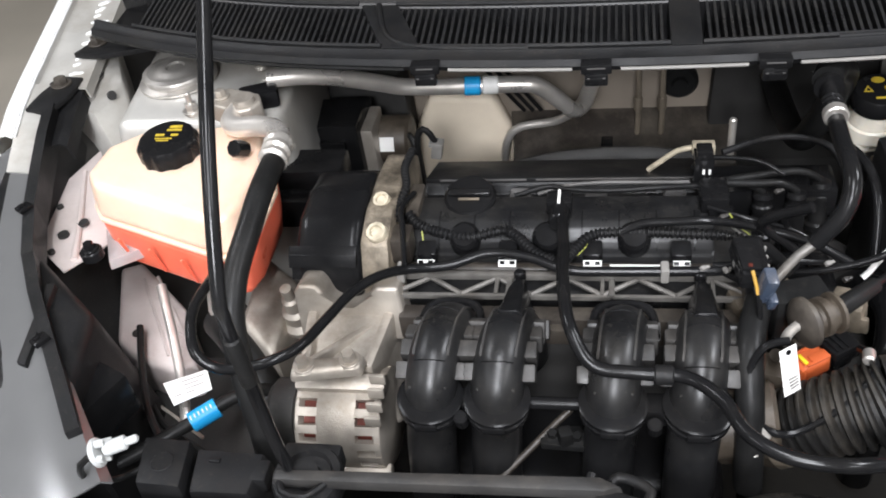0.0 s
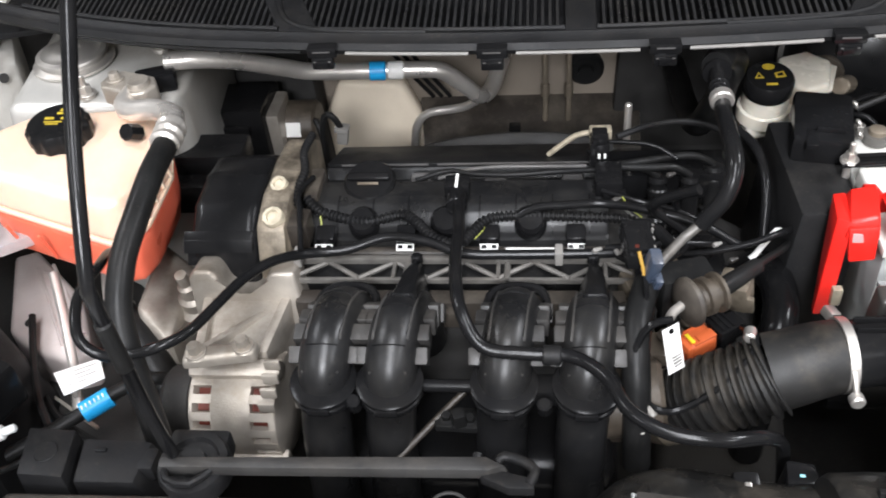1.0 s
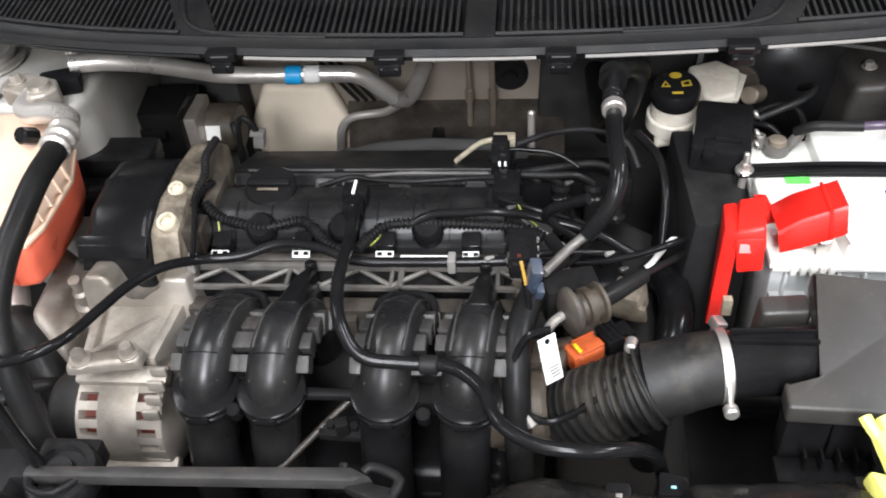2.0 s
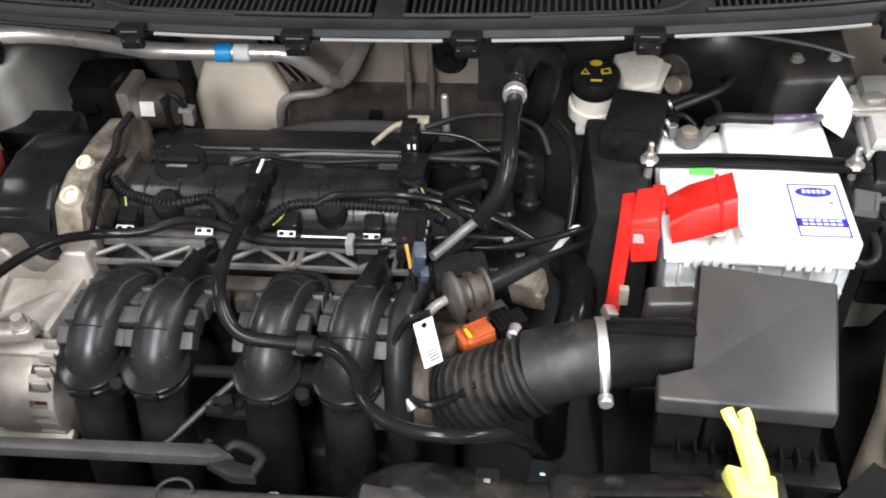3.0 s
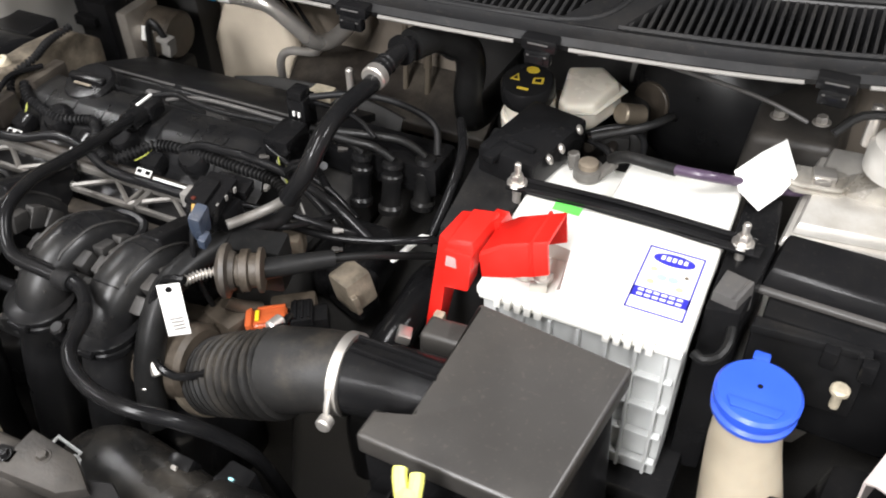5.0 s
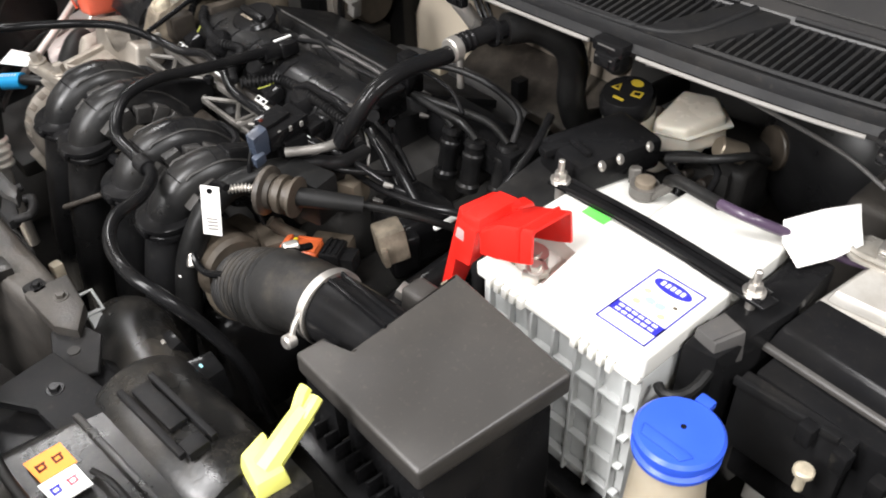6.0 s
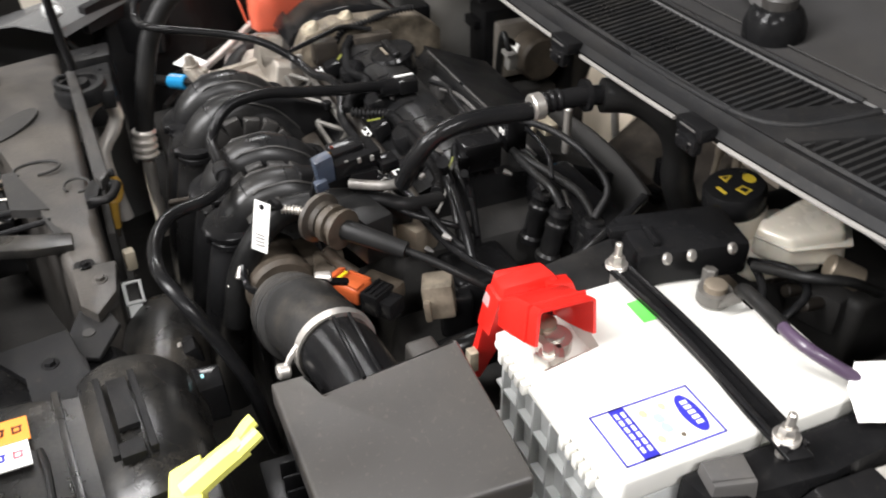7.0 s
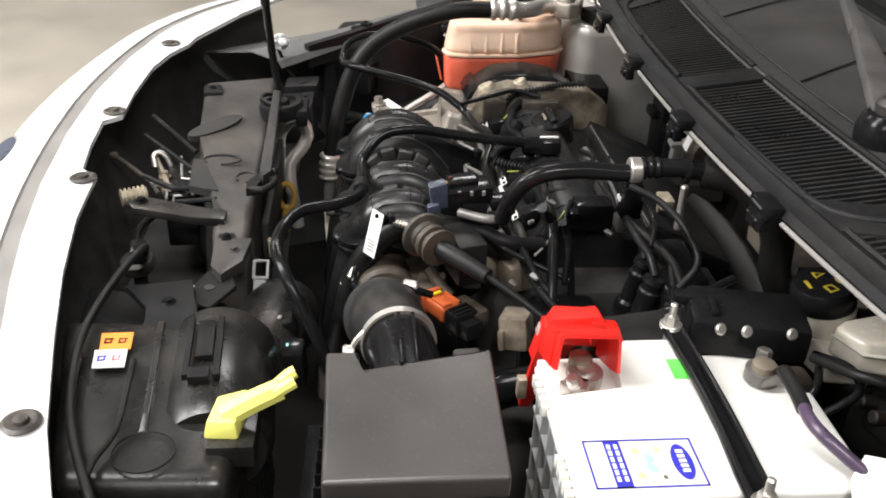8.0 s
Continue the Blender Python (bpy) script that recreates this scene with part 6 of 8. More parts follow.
# ---- battery ----
bat = thing("battery", (0.53, 0.69, 0.68), "white car battery in a black tray", "battery")
bm = B()
hull(bm, [(0.452, 0.607, 0.68), (0.612, 0.607, 0.68), (0.612, 0.785, 0.68), (0.452, 0.785, 0.68)], [(0.449, 0.604, 0.845), (0.614, 0.604, 0.845), (0.614, 0.788, 0.845), (0.449, 0.788, 0.845)], 0.003)
part("case", bm, CASE, bat, "pale grey ribbed case")
for k in range(7):
    bm = B()
    box(bm, (0.462 + k * 0.0235, 0.602, 0.765), (0.003, 0.008, 0.15), bev=0.001)
    part("case_rib", bm, CASE, bat)
for z in (0.81, 0.775, 0.74, 0.705):
    bm = B()
    box(bm, (0.531, 0.602, z), (0.16, 0.007, 0.003), bev=0.001)
    part("case_rib", bm, CASE, bat)
bm = B()
prism(bm, [(0.510, 0.599), (0.616, 0.599), (0.616, 0.707), (0.4455, 0.707), (0.4455, 0.654), (0.510, 0.654)], 0.848, 0.872, 0.004, seg=3)
part("lid", bm, BATTERY, bat, "glossy white lid")
bm = B()
prism(bm, [(0.4455, 0.599), (0.5125, 0.599), (0.5125, 0.657), (0.4455, 0.657)], 0.845, 0.854, 0.002)
part("terminal_recess", bm, BATTERY, bat)
bm = B()
prism(bm, [(0.515, 0.714), (0.616, 0.714), (0.616, 0.792), (0.515, 0.792)], 0.846, 0.872, 0.004, seg=3)
prism(bm, [(0.4455, 0.700), (0.616, 0.700), (0.616, 0.792), (0.4455, 0.792)], 0.842, 0.855, 0.003)
part("rear_lid", bm, BATTERY, bat, "white rear lid step")
bm = B()
box(bm, (0.531, 0.601, 0.846), (0.166, 0.008, 0.006), bev=0.002)
part("lid_edge", bm, BATTERY, bat, "moulded lid edge")
for a, n in ((0.466, 5), (0.556, 5)):
    for k in range(n):
        bm = B()
        box(bm, (a + k * 0.0085, 0.5955, 0.8475), (0.0055, 0.006, 0.010), bev=0.001)
        part("lid_tooth", bm, BATTERY, bat)
for x, y in ((0.467, 0.628), (0.481, 0.770)):
    bm = B()
    lathe(bm, [(0, 0), (0.010, 0), (0.009, 0.020), (0.007, 0.021), (0, 0.021)], axis((x, y, 0.852), (0, 0, 1)), 20)
    post = part("post", bm, TAN, bat, "dull lead post")
bm = B()
flat(bm, [(0.474, 0.693, 0.8722), (0.498, 0.693, 0.8722), (0.498, 0.704, 0.8722), (0.474, 0.704, 0.8722)], 0.0005)
part("green_mark", bm, GREEN, bat, "bright green paint mark")
# label on the lid
x0, x1, y0, y1, zl = 0.563, 0.608, 0.607, 0.682, 0.8725
bm = B()
for a, b, c, d in ((x0, y0, x1, y0 + 0.0012), (x0, y1 - 0.0012, x1, y1), (x0, y0, x0 + 0.0012, y1), (x1 - 0.0012, y0, x1, y1), (x0, y0 + 0.014, x1, y0 + 0.025)):
    flat(bm, [(a, b, zl), (c, b, zl), (c, d, zl), (a, d, zl)], 0.0004)
part("label_frame", bm, INK, bat, "dark blue printed frame")
bm = B()
prism(bm, [(0.5855 + 0.0165 * math.cos(radians(15 * a)), 0.6705 + 0.0068 * math.sin(radians(15 * a))) for a in range(24)], zl, zl + 0.0006, 0)
oval = part("label_oval", bm, INK, bat, "dark blue oval mark")
bm = B()
for k in range(5):
    flat(bm, [(0.575 + k * 0.0045, 0.668, zl + 0.0008), (0.578 + k * 0.0045, 0.668, zl + 0.0008), (0.578 + k * 0.0045, 0.673, zl + 0.0008), (0.575 + k * 0.0045, 0.673, zl + 0.0008)], 0.0003)
part("oval_bar", bm, PAPER, oval)
for px, py, m_, w in ((0.581, 0.6485, CYAN, 0.0042), (0.590, 0.6485, CYAN, 0.0042), (0.574, 0.641, SYMBOL, 0.003), (0.597, 0.640, SYMBOL, 0.003), (0.599, 0.655, TAN, 0.0018), (0.573, 0.656, SYMBOL, 0.0028)):
    bm = B()
    prism(bm, [(px + w * math.cos(radians(30 * a)), py + w * 0.85 * math.sin(radians(30 * a))) for a in range(12)], zl, zl + 0.0004, 0)
    part("label_symbol", bm, m_, bat)
bm = B()
for k in range(6):
    for r in range(2):
        flat(bm, [(0.568 + k * 0.006, 0.6225 + r * 0.005, zl + 0.0005), (0.5725 + k * 0.006, 0.6225 + r * 0.005, zl + 0.0005), (0.5725 + k * 0.006, 0.625 + r * 0.005, zl + 0.0005), (0.568 + k * 0.006, 0.625 + r * 0.005, zl + 0.0005)], 0.0003)
part("label_bars", bm, PAPER, bat)

strap = thing("battery_strap", (0.53, 0.71, 0.87), "black steel hold-down strap over the battery", "battery strap")
bm = B()
prism(bm, [(0.428, 0.700), (0.47, 0.702), (0.50, 0.704), (0.56, 0.703), (0.60, 0.700), (0.645, 0.698), (0.648, 0.715), (0.60, 0.718), (0.53, 0.7165), (0.47, 0.718), (0.428, 0.718)], 0.8735, 0.8765, 0.001)
tube(bm, [(0.43, 0.702, 0.8765), (0.53, 0.705, 0.879), (0.64, 0.702, 0.8765)], 0.0025, 8)
tube(bm, [(0.43, 0.716, 0.8765), (0.53, 0.717, 0.879), (0.64, 0.716, 0.8765)], 0.0025, 8)
part("bar", bm, BLACK, strap)
for x in (0.436, 0.630):
    bm = B()
    cyl(bm, (x, 0.708, 0.876), (0, 0, 1), 0.009, 0.002)
    bolt(bm, (x, 0.708, 0.878), (0, 0, 1), 0.006, 0.007)
    cyl(bm, (x, 0.708, 0.884), (0, 0, 1), 0.003, 0.015, 10)
    part("strap_bolt", bm, STEEL, strap, "zinc stud and nut")
    bm = B()
    cyl(bm, (x, 0.708, 0.66), (0, 0, 1), 0.004, 0.215, 10)
    part("strap_rod", bm, STEEL, strap)

tray = thing("battery_tray", (0.53, 0.69, 0.58), "black plastic battery tray with side walls", "battery tray")
bm = B()
box(bm, (0.53, 0.695, 0.66), (0.20, 0.22, 0.04), bev=0.006)
part("base", bm, BLACK, tray)
bm = B()
prism(bm, [(0.618, 0.64), (0.645, 0.645), (0.655, 0.73), (0.65, 0.80), (0.620, 0.80)], 0.66, 0.862, 0.004)
part("outer_wall", bm, BLACK, tray)
bm = B()
hull(bm, [(0.619, 0.650, 0.842), (0.641, 0.646, 0.842), (0.650, 0.676, 0.842), (0.624, 0.682, 0.842)], [(0.620, 0.652, 0.871), (0.640, 0.648, 0.871), (0.648, 0.674, 0.872), (0.625, 0.680, 0.872)], 0.002)
box(bm, (0.640, 0.661, 0.8722), (0.0012, 0.026, 0.001), (0, 0, -16), 0)
part("frame", bm, STRIP, tray, "grey moulded block")
bm = B()
tube(bm, [(0.640, 0.650, 0.845), (0.642, 0.632, 0.842), (0.638, 0.618, 0.838), (0.628, 0.612, 0.836), (0.620, 0.616, 0.836)], 0.0042, 8)
part("handle", bm, RUBBER, tray, "black moulded loop")
bm = B()
hull(bm, [(0.365, 0.64, 0.66), (0.440, 0.64, 0.66), (0.440, 0.80, 0.66), (0.365, 0.80, 0.66)], [(0.385, 0.655, 0.852), (0.440, 0.65, 0.855), (0.440, 0.80, 0.865), (0.375, 0.80, 0.865)], 0.006)
part("inner_wall", bm, COWL, tray, "dark textured side wall")

relay = thing("relay_box", (0.42, 0.77, 0.80), "black relay carrier beside the battery", "relay box")
bm = B()
box(bm, (0.425, 0.775, 0.871), (0.060, 0.095, 0.032), (0, 0, -12), 0.006)
part("carrier", bm, BLACK, relay)
bm = B()
box(bm, (0.425, 0.745, 0.889), (0.028, 0.006, 0.006), (0, 0, -12), 0.002)
part("lid_tab", bm, BLACK, relay)
bm = B()
box(bm, (0.405, 0.735, 0.884), (0.012, 0.03, 0.008), (0, 0, -12), 0.002)
part("rail", bm, BLACK, relay)
for x, y in ((0.451, 0.742), (0.455, 0.762), (0.460, 0.797)):
    bm = B()
    cyl(bm, (x, y, 0.884), (1, 0.2, 0.5), 0.005, 0.004, 14)
    part("rivet", bm, STEEL, relay)

red = thing("terminal_cover", (0.46, 0.63, 0.85), "red plastic cover over the positive terminal", "terminal cover")
bm = B()
ribs_at = [(0.447, 0.887, 0.866), (0.465, 0.901, 0.872), (0.488, 0.911, 0.882), (0.5015, 0.917, 0.889)]
sheet(bm, [[(x + 0.004, 0.598, b), (x, 0.601, z - 0.003), (x, 0.6035, z), (x, 0.643, z - 0.002), (x, 0.646, z - 0.005), (x + 0.002, 0.648, b - 0.006)] for x, z, b in ribs_at], 0.0024)
flap = part("flap", bm, RED, red)
bm = B()
hull(bm, [(0.4905, 0.5965, 0.882), (0.4935, 0.5965, 0.884), (0.4935, 0.6005, 0.884), (0.4905, 0.6005, 0.882)], [(0.4865, 0.6000, 0.911), (0.4895, 0.6000, 0.9125), (0.4895, 0.604, 0.9125), (0.4865, 0.604, 0.911)], 0.0005)
tube(bm, [(0.488, 0.602, 0.9105), (0.489, 0.645, 0.9095)], 0.0018, 8, smooth=False)
part("flap_ridge", bm, RED, flap)
bm = B()
hull(bm, [(0.411, 0.606, 0.862), (0.441, 0.603, 0.864), (0.448, 0.664, 0.864), (0.418, 0.664, 0.862)], [(0.414, 0.612, 0.879), (0.438, 0.609, 0.887), (0.444, 0.648, 0.893), (0.421, 0.648, 0.889)], 0.003)
hull(bm, [(0.436, 0.640, 0.868), (0.450, 0.640, 0.868), (0.450, 0.668, 0.868), (0.436, 0.668, 0.868)], [(0.436, 0.640, 0.887), (0.448, 0.640, 0.889), (0.448, 0.662, 0.884), (0.436, 0.662, 0.884)], 0.002)
part("hood", bm, RED, red)
bm = B()
hull(bm, [(0.396, 0.597, 0.772), (0.411, 0.595, 0.776), (0.412, 0.605, 0.776), (0.398, 0.608, 0.772)], [(0.404, 0.618, 0.878), (0.417, 0.610, 0.878), (0.420, 0.655, 0.880), (0.408, 0.655, 0.878)], 0.0025)
part("drop_arm", bm, RED, red)
bm = B()
hull(bm, [(0.416, 0.5975, 0.841), (0.439, 0.5965, 0.845), (0.440, 0.615, 0.850), (0.417, 0.615, 0.848)], [(0.413, 0.607, 0.874), (0.439, 0.604, 0.878), (0.440, 0.622, 0.878), (0.415, 0.622, 0.876)], 0.002)
part("skirt", bm, RED, red)
bm = B()
box(bm, (0.427, 0.6035, 0.866), (0.021, 0.0012, 0.009), (-17, 0, 0), 0.0005)
part("worn_patch", bm, CLEAR, red, "pale worn patch")
bm = B()
lathe(bm, [(0, 0), (0.008, 0), (0.0075, 0.016), (0, 0.016)], axis((0.478, 0.630, 0.853), (0, 0, 1)), 20)
lathe(bm, [(0.0085, 0), (0.0135, 0), (0.0135, 0.011), (0.0085, 0.011)], axis((0.478, 0.630, 0.855), (0, 0, 1)), 20)
box(bm, (0.491, 0.622, 0.861), (0.016, 0.016, 0.010), (0, 0, -25), 0.002)
bolt(bm, (0.494, 0.617, 0.867), (0.2, -0.3, 1), 0.005, 0.006)
box(bm, (0.4935, 0.612, 0.859), (0.014, 0.003, 0.012), (0, 0, 20), 0.0008)
part("clamp", bm, STEEL, red, "steel terminal clamp")
bm = B()
box(bm, (0.413, 0.596, 0.80), (0.009, 0.008, 0.02), bev=0.001)
part("fuse_link", bm, CREAM, red, "brass link")

neg = thing("negative_lead", (0.5, 0.77, 0.87), "grey negative battery lead with a terminal clamp", "battery lead")
bm = B()
lathe(bm, [(0.0085, 0), (0.0135, 0), (0.0135, 0.010), (0.0085, 0.010)], axis((0.481, 0.770, 0.857), (0, 0, 1)), 24)
hull(bm, [(0.488, 0.772, 0.858), (0.494, 0.764, 0.858), (0.508, 0.772, 0.872), (0.503, 0.780, 0.872)], [(0.488, 0.772, 0.864), (0.494, 0.764, 0.864), (0.508, 0.772, 0.884), (0.503, 0.780, 0.884)], 0.0015)
cyl(bm, (0.466, 0.776, 0.858), (-0.15, 0.1, 1), 0.0062, 0.015, 6, 0.001)
part("clamp", bm, RAIL, neg, "dull lead clamp and bolt")
bm = B()
tube(bm, [(0.500, 0.777, 0.876), (0.514, 0.768, 0.889), (0.537, 0.766, 0.890), (0.560, 0.761, 0.893)], 0.0056, 12)
part("sleeve", bm, RUBBER, neg, "black cable sleeve")
bm = B()
tube(bm, [(0.556, 0.762, 0.8925), (0.575, 0.757, 0.897), (0.591, 0.760, 0.896), (0.605, 0.774, 0.887), (0.620, 0.794, 0.875), (0.645, 0.815, 0.860), (0.668, 0.83, 0.855)], 0.0046, 12)
part("cable", bm, PURPLE, neg, "purple-grey cable")
bm = B()
sheet(bm, [[(0.605, 0.782, 0.892), (0.622, 0.812, 0.897), (0.638, 0.840, 0.897)], [(0.613, 0.772, 0.880), (0.634, 0.802, 0.885), (0.646, 0.832, 0.886)], [(0.633, 0.766, 0.869), (0.647, 0.796, 0.870), (0.655, 0.826, 0.872)]], 0.0006)
flag = solo("paper_flag", bm, PAPER, "white paper flag folded round the lead", "label")

# ---- air filter box ----
air = thing("air_filter_box", (0.52, 0.50, 0.62), "charcoal plastic air filter box", "air filter box")
LID = [(0.467, 0.557, 0.882), (0.587, 0.557, 0.865), (0.567, 0.431, 0.845), (0.429, 0.431, 0.853), (0.430, 0.457, 0.853), (0.4615, 0.457, 0.855)]
bm = B()
hull(bm, [(0.478, 0.548, 0.66), (0.590, 0.545, 0.66), (0.575, 0.440, 0.66), (0.478, 0.440, 0.66)], [(0.475, 0.548, 0.850), (0.580, 0.548, 0.836), (0.561, 0.438, 0.830), (0.470, 0.440, 0.834)], 0.006)
part("lower_box", bm, BLACK, air, "black lower half")
bm = B()
hull(bm, [(x, y, z - 0.020) for x, y, z in LID], LID, 0.0035, 3)
part("lid", bm, GREY, air, "smooth charcoal lid")
bm = B()
hull(bm, [(0.424, 0.531, 0.79), (0.468, 0.531, 0.79), (0.468, 0.556, 0.79), (0.424, 0.556, 0.79)], [(0.427, 0.533, 0.853), (0.468, 0.533, 0.856), (0.468, 0.555, 0.858), (0.427, 0.555, 0.854)], 0.004, 3)
part("shoulder", bm, GREY, air)
bm = B()
hull(bm, [(0.432, 0.436, 0.78), (0.468, 0.436, 0.78), (0.468, 0.456, 0.78), (0.432, 0.456, 0.78)], [(0.432, 0.434, 0.834), (0.468, 0.434, 0.834), (0.468, 0.456, 0.834), (0.432, 0.456, 0.834)], 0.003)
part("lower_shoulder", bm, BLACK, air)
bm = B()
tube(bm, [(0.386, 0.490, 0.832), (0.42, 0.495, 0.833), (0.475, 0.500, 0.834)], 0.0295, 32)
for s in (-1, 1):
    box(bm, (0.428, 0.496 + s * 0.006, 0.8635), (0.07, 0.003, 0.006), bev=0.001)
part("outlet", bm, BLACK, air, "round black outlet with ribs")
for k in range(9):
    bm = B()
    box(bm, (0.452 + k * 0.0135, 0.432 - k * 0.0006, 0.785), (0.0022, 0.014, 0.02), (0, 0, -2), 0.0006)
    part("seam_tooth", bm, BLACK, air)
bm = B()
box(bm, (0.505, 0.424, 0.775), (0.15, 0.026, 0.007), (0, 0, -2), 0.002)
part("seam_flange", bm, BLACK, air)

# ---- brake reservoir, booster and bulkhead parts ----
res = thing("brake_reservoir", (0.42, 0.89, 0.80), "milky brake fluid reservoir with a black cap", "brake reservoir")
bm = B()
hull(bm, [(0.365, 0.845, 0.805), (0.440, 0.850, 0.815), (0.448, 0.920, 0.815), (0.375, 0.925, 0.805)], [(0.366, 0.845, 0.840), (0.424, 0.850, 0.843), (0.452, 0.925, 0.843), (0.376, 0.930, 0.840)], 0.008, 3)
part("lower_body", bm, RESERVOIR, res)
bm = B()
hull(bm, [(0.416, 0.866, 0.840), (0.427, 0.852, 0.840), (0.457, 0.866, 0.840), (0.473, 0.915, 0.840), (0.446, 0.940, 0.840), (0.405, 0.928, 0.840)], [(0.418, 0.866, 0.868), (0.427, 0.854, 0.868), (0.455, 0.867, 0.869), (0.466, 0.914, 0.872), (0.442, 0.935, 0.874), (0.408, 0.924, 0.872)], 0.006, 3)
hull(bm, [(0.4285, 0.8535, 0.857), (0.4575, 0.8665, 0.857), (0.4735, 0.915, 0.859), (0.447, 0.938, 0.859)], [(0.4265, 0.8515, 0.860), (0.4585, 0.8645, 0.860), (0.4755, 0.916, 0.862), (0.448, 0.940, 0.862)], 0.001)
part("upper_body", bm, RESERVOIR, res)
bm = B()
cyl(bm, (0.387, 0.868, 0.84), (0, -0.12, 1), 0.0265, 0.025)
cyl(bm, (0.387, 0.870, 0.825), (0, -0.12, 1), 0.030, 0.018)
part("neck", bm, RESERVOIR, res)
bm = B()
lathe(bm, [(0, 0), (0.0265, 0), (0.028, 0.003), (0.0275, 0.018), (0.025, 0.0215), (0, 0.0215)], axis((0.386, 0.863, 0.864), (0, -0.18, 1)), 36)
cap = part("cap", bm, BLACK, res, "black cap with yellow symbols")
# symbols take a dimmer yellow because little light reaches this cap
m = axis((0.386, 0.863, 0.864), (0, -0.18, 1)) @ pose(0, 0, 0.0216)
bm = B()
prism(bm, [(-0.017, -0.004), (-0.007, -0.004), (-0.012, 0.006)], 0, 0.0006, 0, m)
part("symbol", bm, CAPINK, cap)
bm = B()
prism(bm, [(-0.0145, -0.0025), (-0.0095, -0.0025), (-0.012, 0.0028)], 0.0006, 0.0009, 0, m)
part("symbol_gap", bm, BLACK, cap)
bm = B()
prism(bm, [(0.006, -0.004), (0.017, -0.002), (0.015, 0.007), (0.005, 0.004)], 0, 0.0006, 0, m)
part("symbol", bm, CAPINK, cap)
bm = B()
prism(bm, [(0.008, -0.0015), (0.0145, -0.0005), (0.0135, 0.0045), (0.0075, 0.0025)], 0.0006, 0.0009, 0, m)
part("symbol_gap", bm, BLACK, cap)
bm = B()
prism(bm, [(0.007 * math.cos(radians(30 * a)), 0.015 + 0.005 * math.sin(radians(30 * a))) for a in range(12)], 0, 0.0006, 0, m)
part("symbol", bm, CAPINK, cap)
bm = B()
prism(bm, [(-0.006, -0.0155), (0.006, -0.0155), (0.006, -0.0125), (-0.006, -0.0125)], 0, 0.0006, 0, m)
part("symbol", bm, CAPINK, cap)
bm = B()
cyl(bm, (0.492, 0.915, 0.838), (-0.45, -0.6, 0.3), 0.011, 0.03, 20)
part("union", bm, TAN, res, "dusty metal union")
bm = B()
cyl(bm, (0.42, 0.83, 0.80), (0.2, -1, 0.1), 0.016, 0.05, 20)
box(bm, (0.405, 0.845, 0.785), (0.03, 0.03, 0.03), bev=0.006)
part("union", bm, TAN, res, "dusty metal union")

# dark block with unions, added to fill the dark area below the reservoir
vb = thing("valve_block", (0.44, 0.96, 0.72), "added dark block below the reservoir", "valve block")
bm = B()
box(bm, (0.44, 0.965, 0.765), (0.10, 0.10, 0.09), (0, 0, 8), 0.01, 3)
part("body", bm, DARK, vb)
bm = B()
box(bm, (0.455, 0.925, 0.79), (0.05, 0.05, 0.04), (0, 0, 20), 0.008)
part("front_block", bm, DARK, vb)
for k in range(3):
    bm = B()
    cyl(bm, (0.425 + k * 0.022, 0.905, 0.80), (0.1, -1, 0.25), 0.006, 0.025, 12)
    part("line_union", bm, BROWN, vb, "dusty line union")

boost = thing("brake_booster", (0.56, 0.98, 0.70), "round black brake servo on the firewall", "brake booster")
bm = B()
lathe(bm, [(0, 0), (0.105, 0), (0.108, 0.01), (0.105, 0.03), (0.098, 0.07), (0.075, 0.10), (0.04, 0.115), (0, 0.12)], axis((0.555, 1.09, 0.80), (-0.05, -1, 0.05)), 44)
part("shell", bm, RUNNER, boost)
bm = B()
lathe(bm, [(0.104, 0), (0.112, 0), (0.112, 0.008), (0.104, 0.008)], axis((0.555, 1.058, 0.80), (-0.05, -1, 0.05)), 44)
part("rim", bm, SEAL, boost, "pale crimped rim")
bm = B()
cyl(bm, (0.485, 0.985, 0.81), (0.5, 1, -0.1), 0.024, 0.10, 24)
part("master_cylinder", bm, GRIME, boost, "dusty metal master cylinder")
for pts, r, m_ in (([(0.455, 0.825, 0.86), (0.49, 0.835, 0.872), (0.515, 0.83, 0.868), (0.52, 0.80, 0.85)], 0.0035, BLACK), ([(0.45, 0.835, 0.85), (0.475, 0.82, 0.858), (0.492, 0.81, 0.852), (0.495, 0.79, 0.83)], 0.0035, BLACK), ([(0.47, 0.815, 0.868), (0.515, 0.825, 0.885), (0.532, 0.85, 0.885), (0.53, 0.89, 0.86)], 0.0042, RUBBER),
                   ([(0.46, 0.775, 0.975), (0.50, 0.80, 0.968), (0.56, 0.83, 0.945), (0.61, 0.85, 0.925), (0.65, 0.845, 0.915)], 0.0021, STRIP)):
    bm = B()
    tube(bm, pts, r, 10)
    solo("brake_hose", bm, m_, "thin line beside the brake servo", "hose", "brake hoses")
bm = B()
hull(bm, [(0.585, 0.90, 0.70), (0.70, 0.90, 0.70), (0.70, 1.08, 0.70), (0.585, 1.08, 0.70)], [(0.60, 0.915, 0.845), (0.68, 0.90, 0.86), (0.69, 1.07, 0.86), (0.60, 1.07, 0.85)], 0.01, 3)
bulk = thing("bulkhead_bracket", (0.64, 0.99, 0.70), "dusty pressed bracket by the firewall", "bracket")
part("pressing", bm, SLAM, bulk)
for x, y in ((0.622, 0.945), (0.662, 0.94)):
    bm = B()
    bolt(bm, (x, y, 0.850 + (x - 0.60) * 0.15), (-0.1, 0, 1), 0.006, 0.006)
    part("bolt", bm, STEEL, bulk, "zinc bolt")
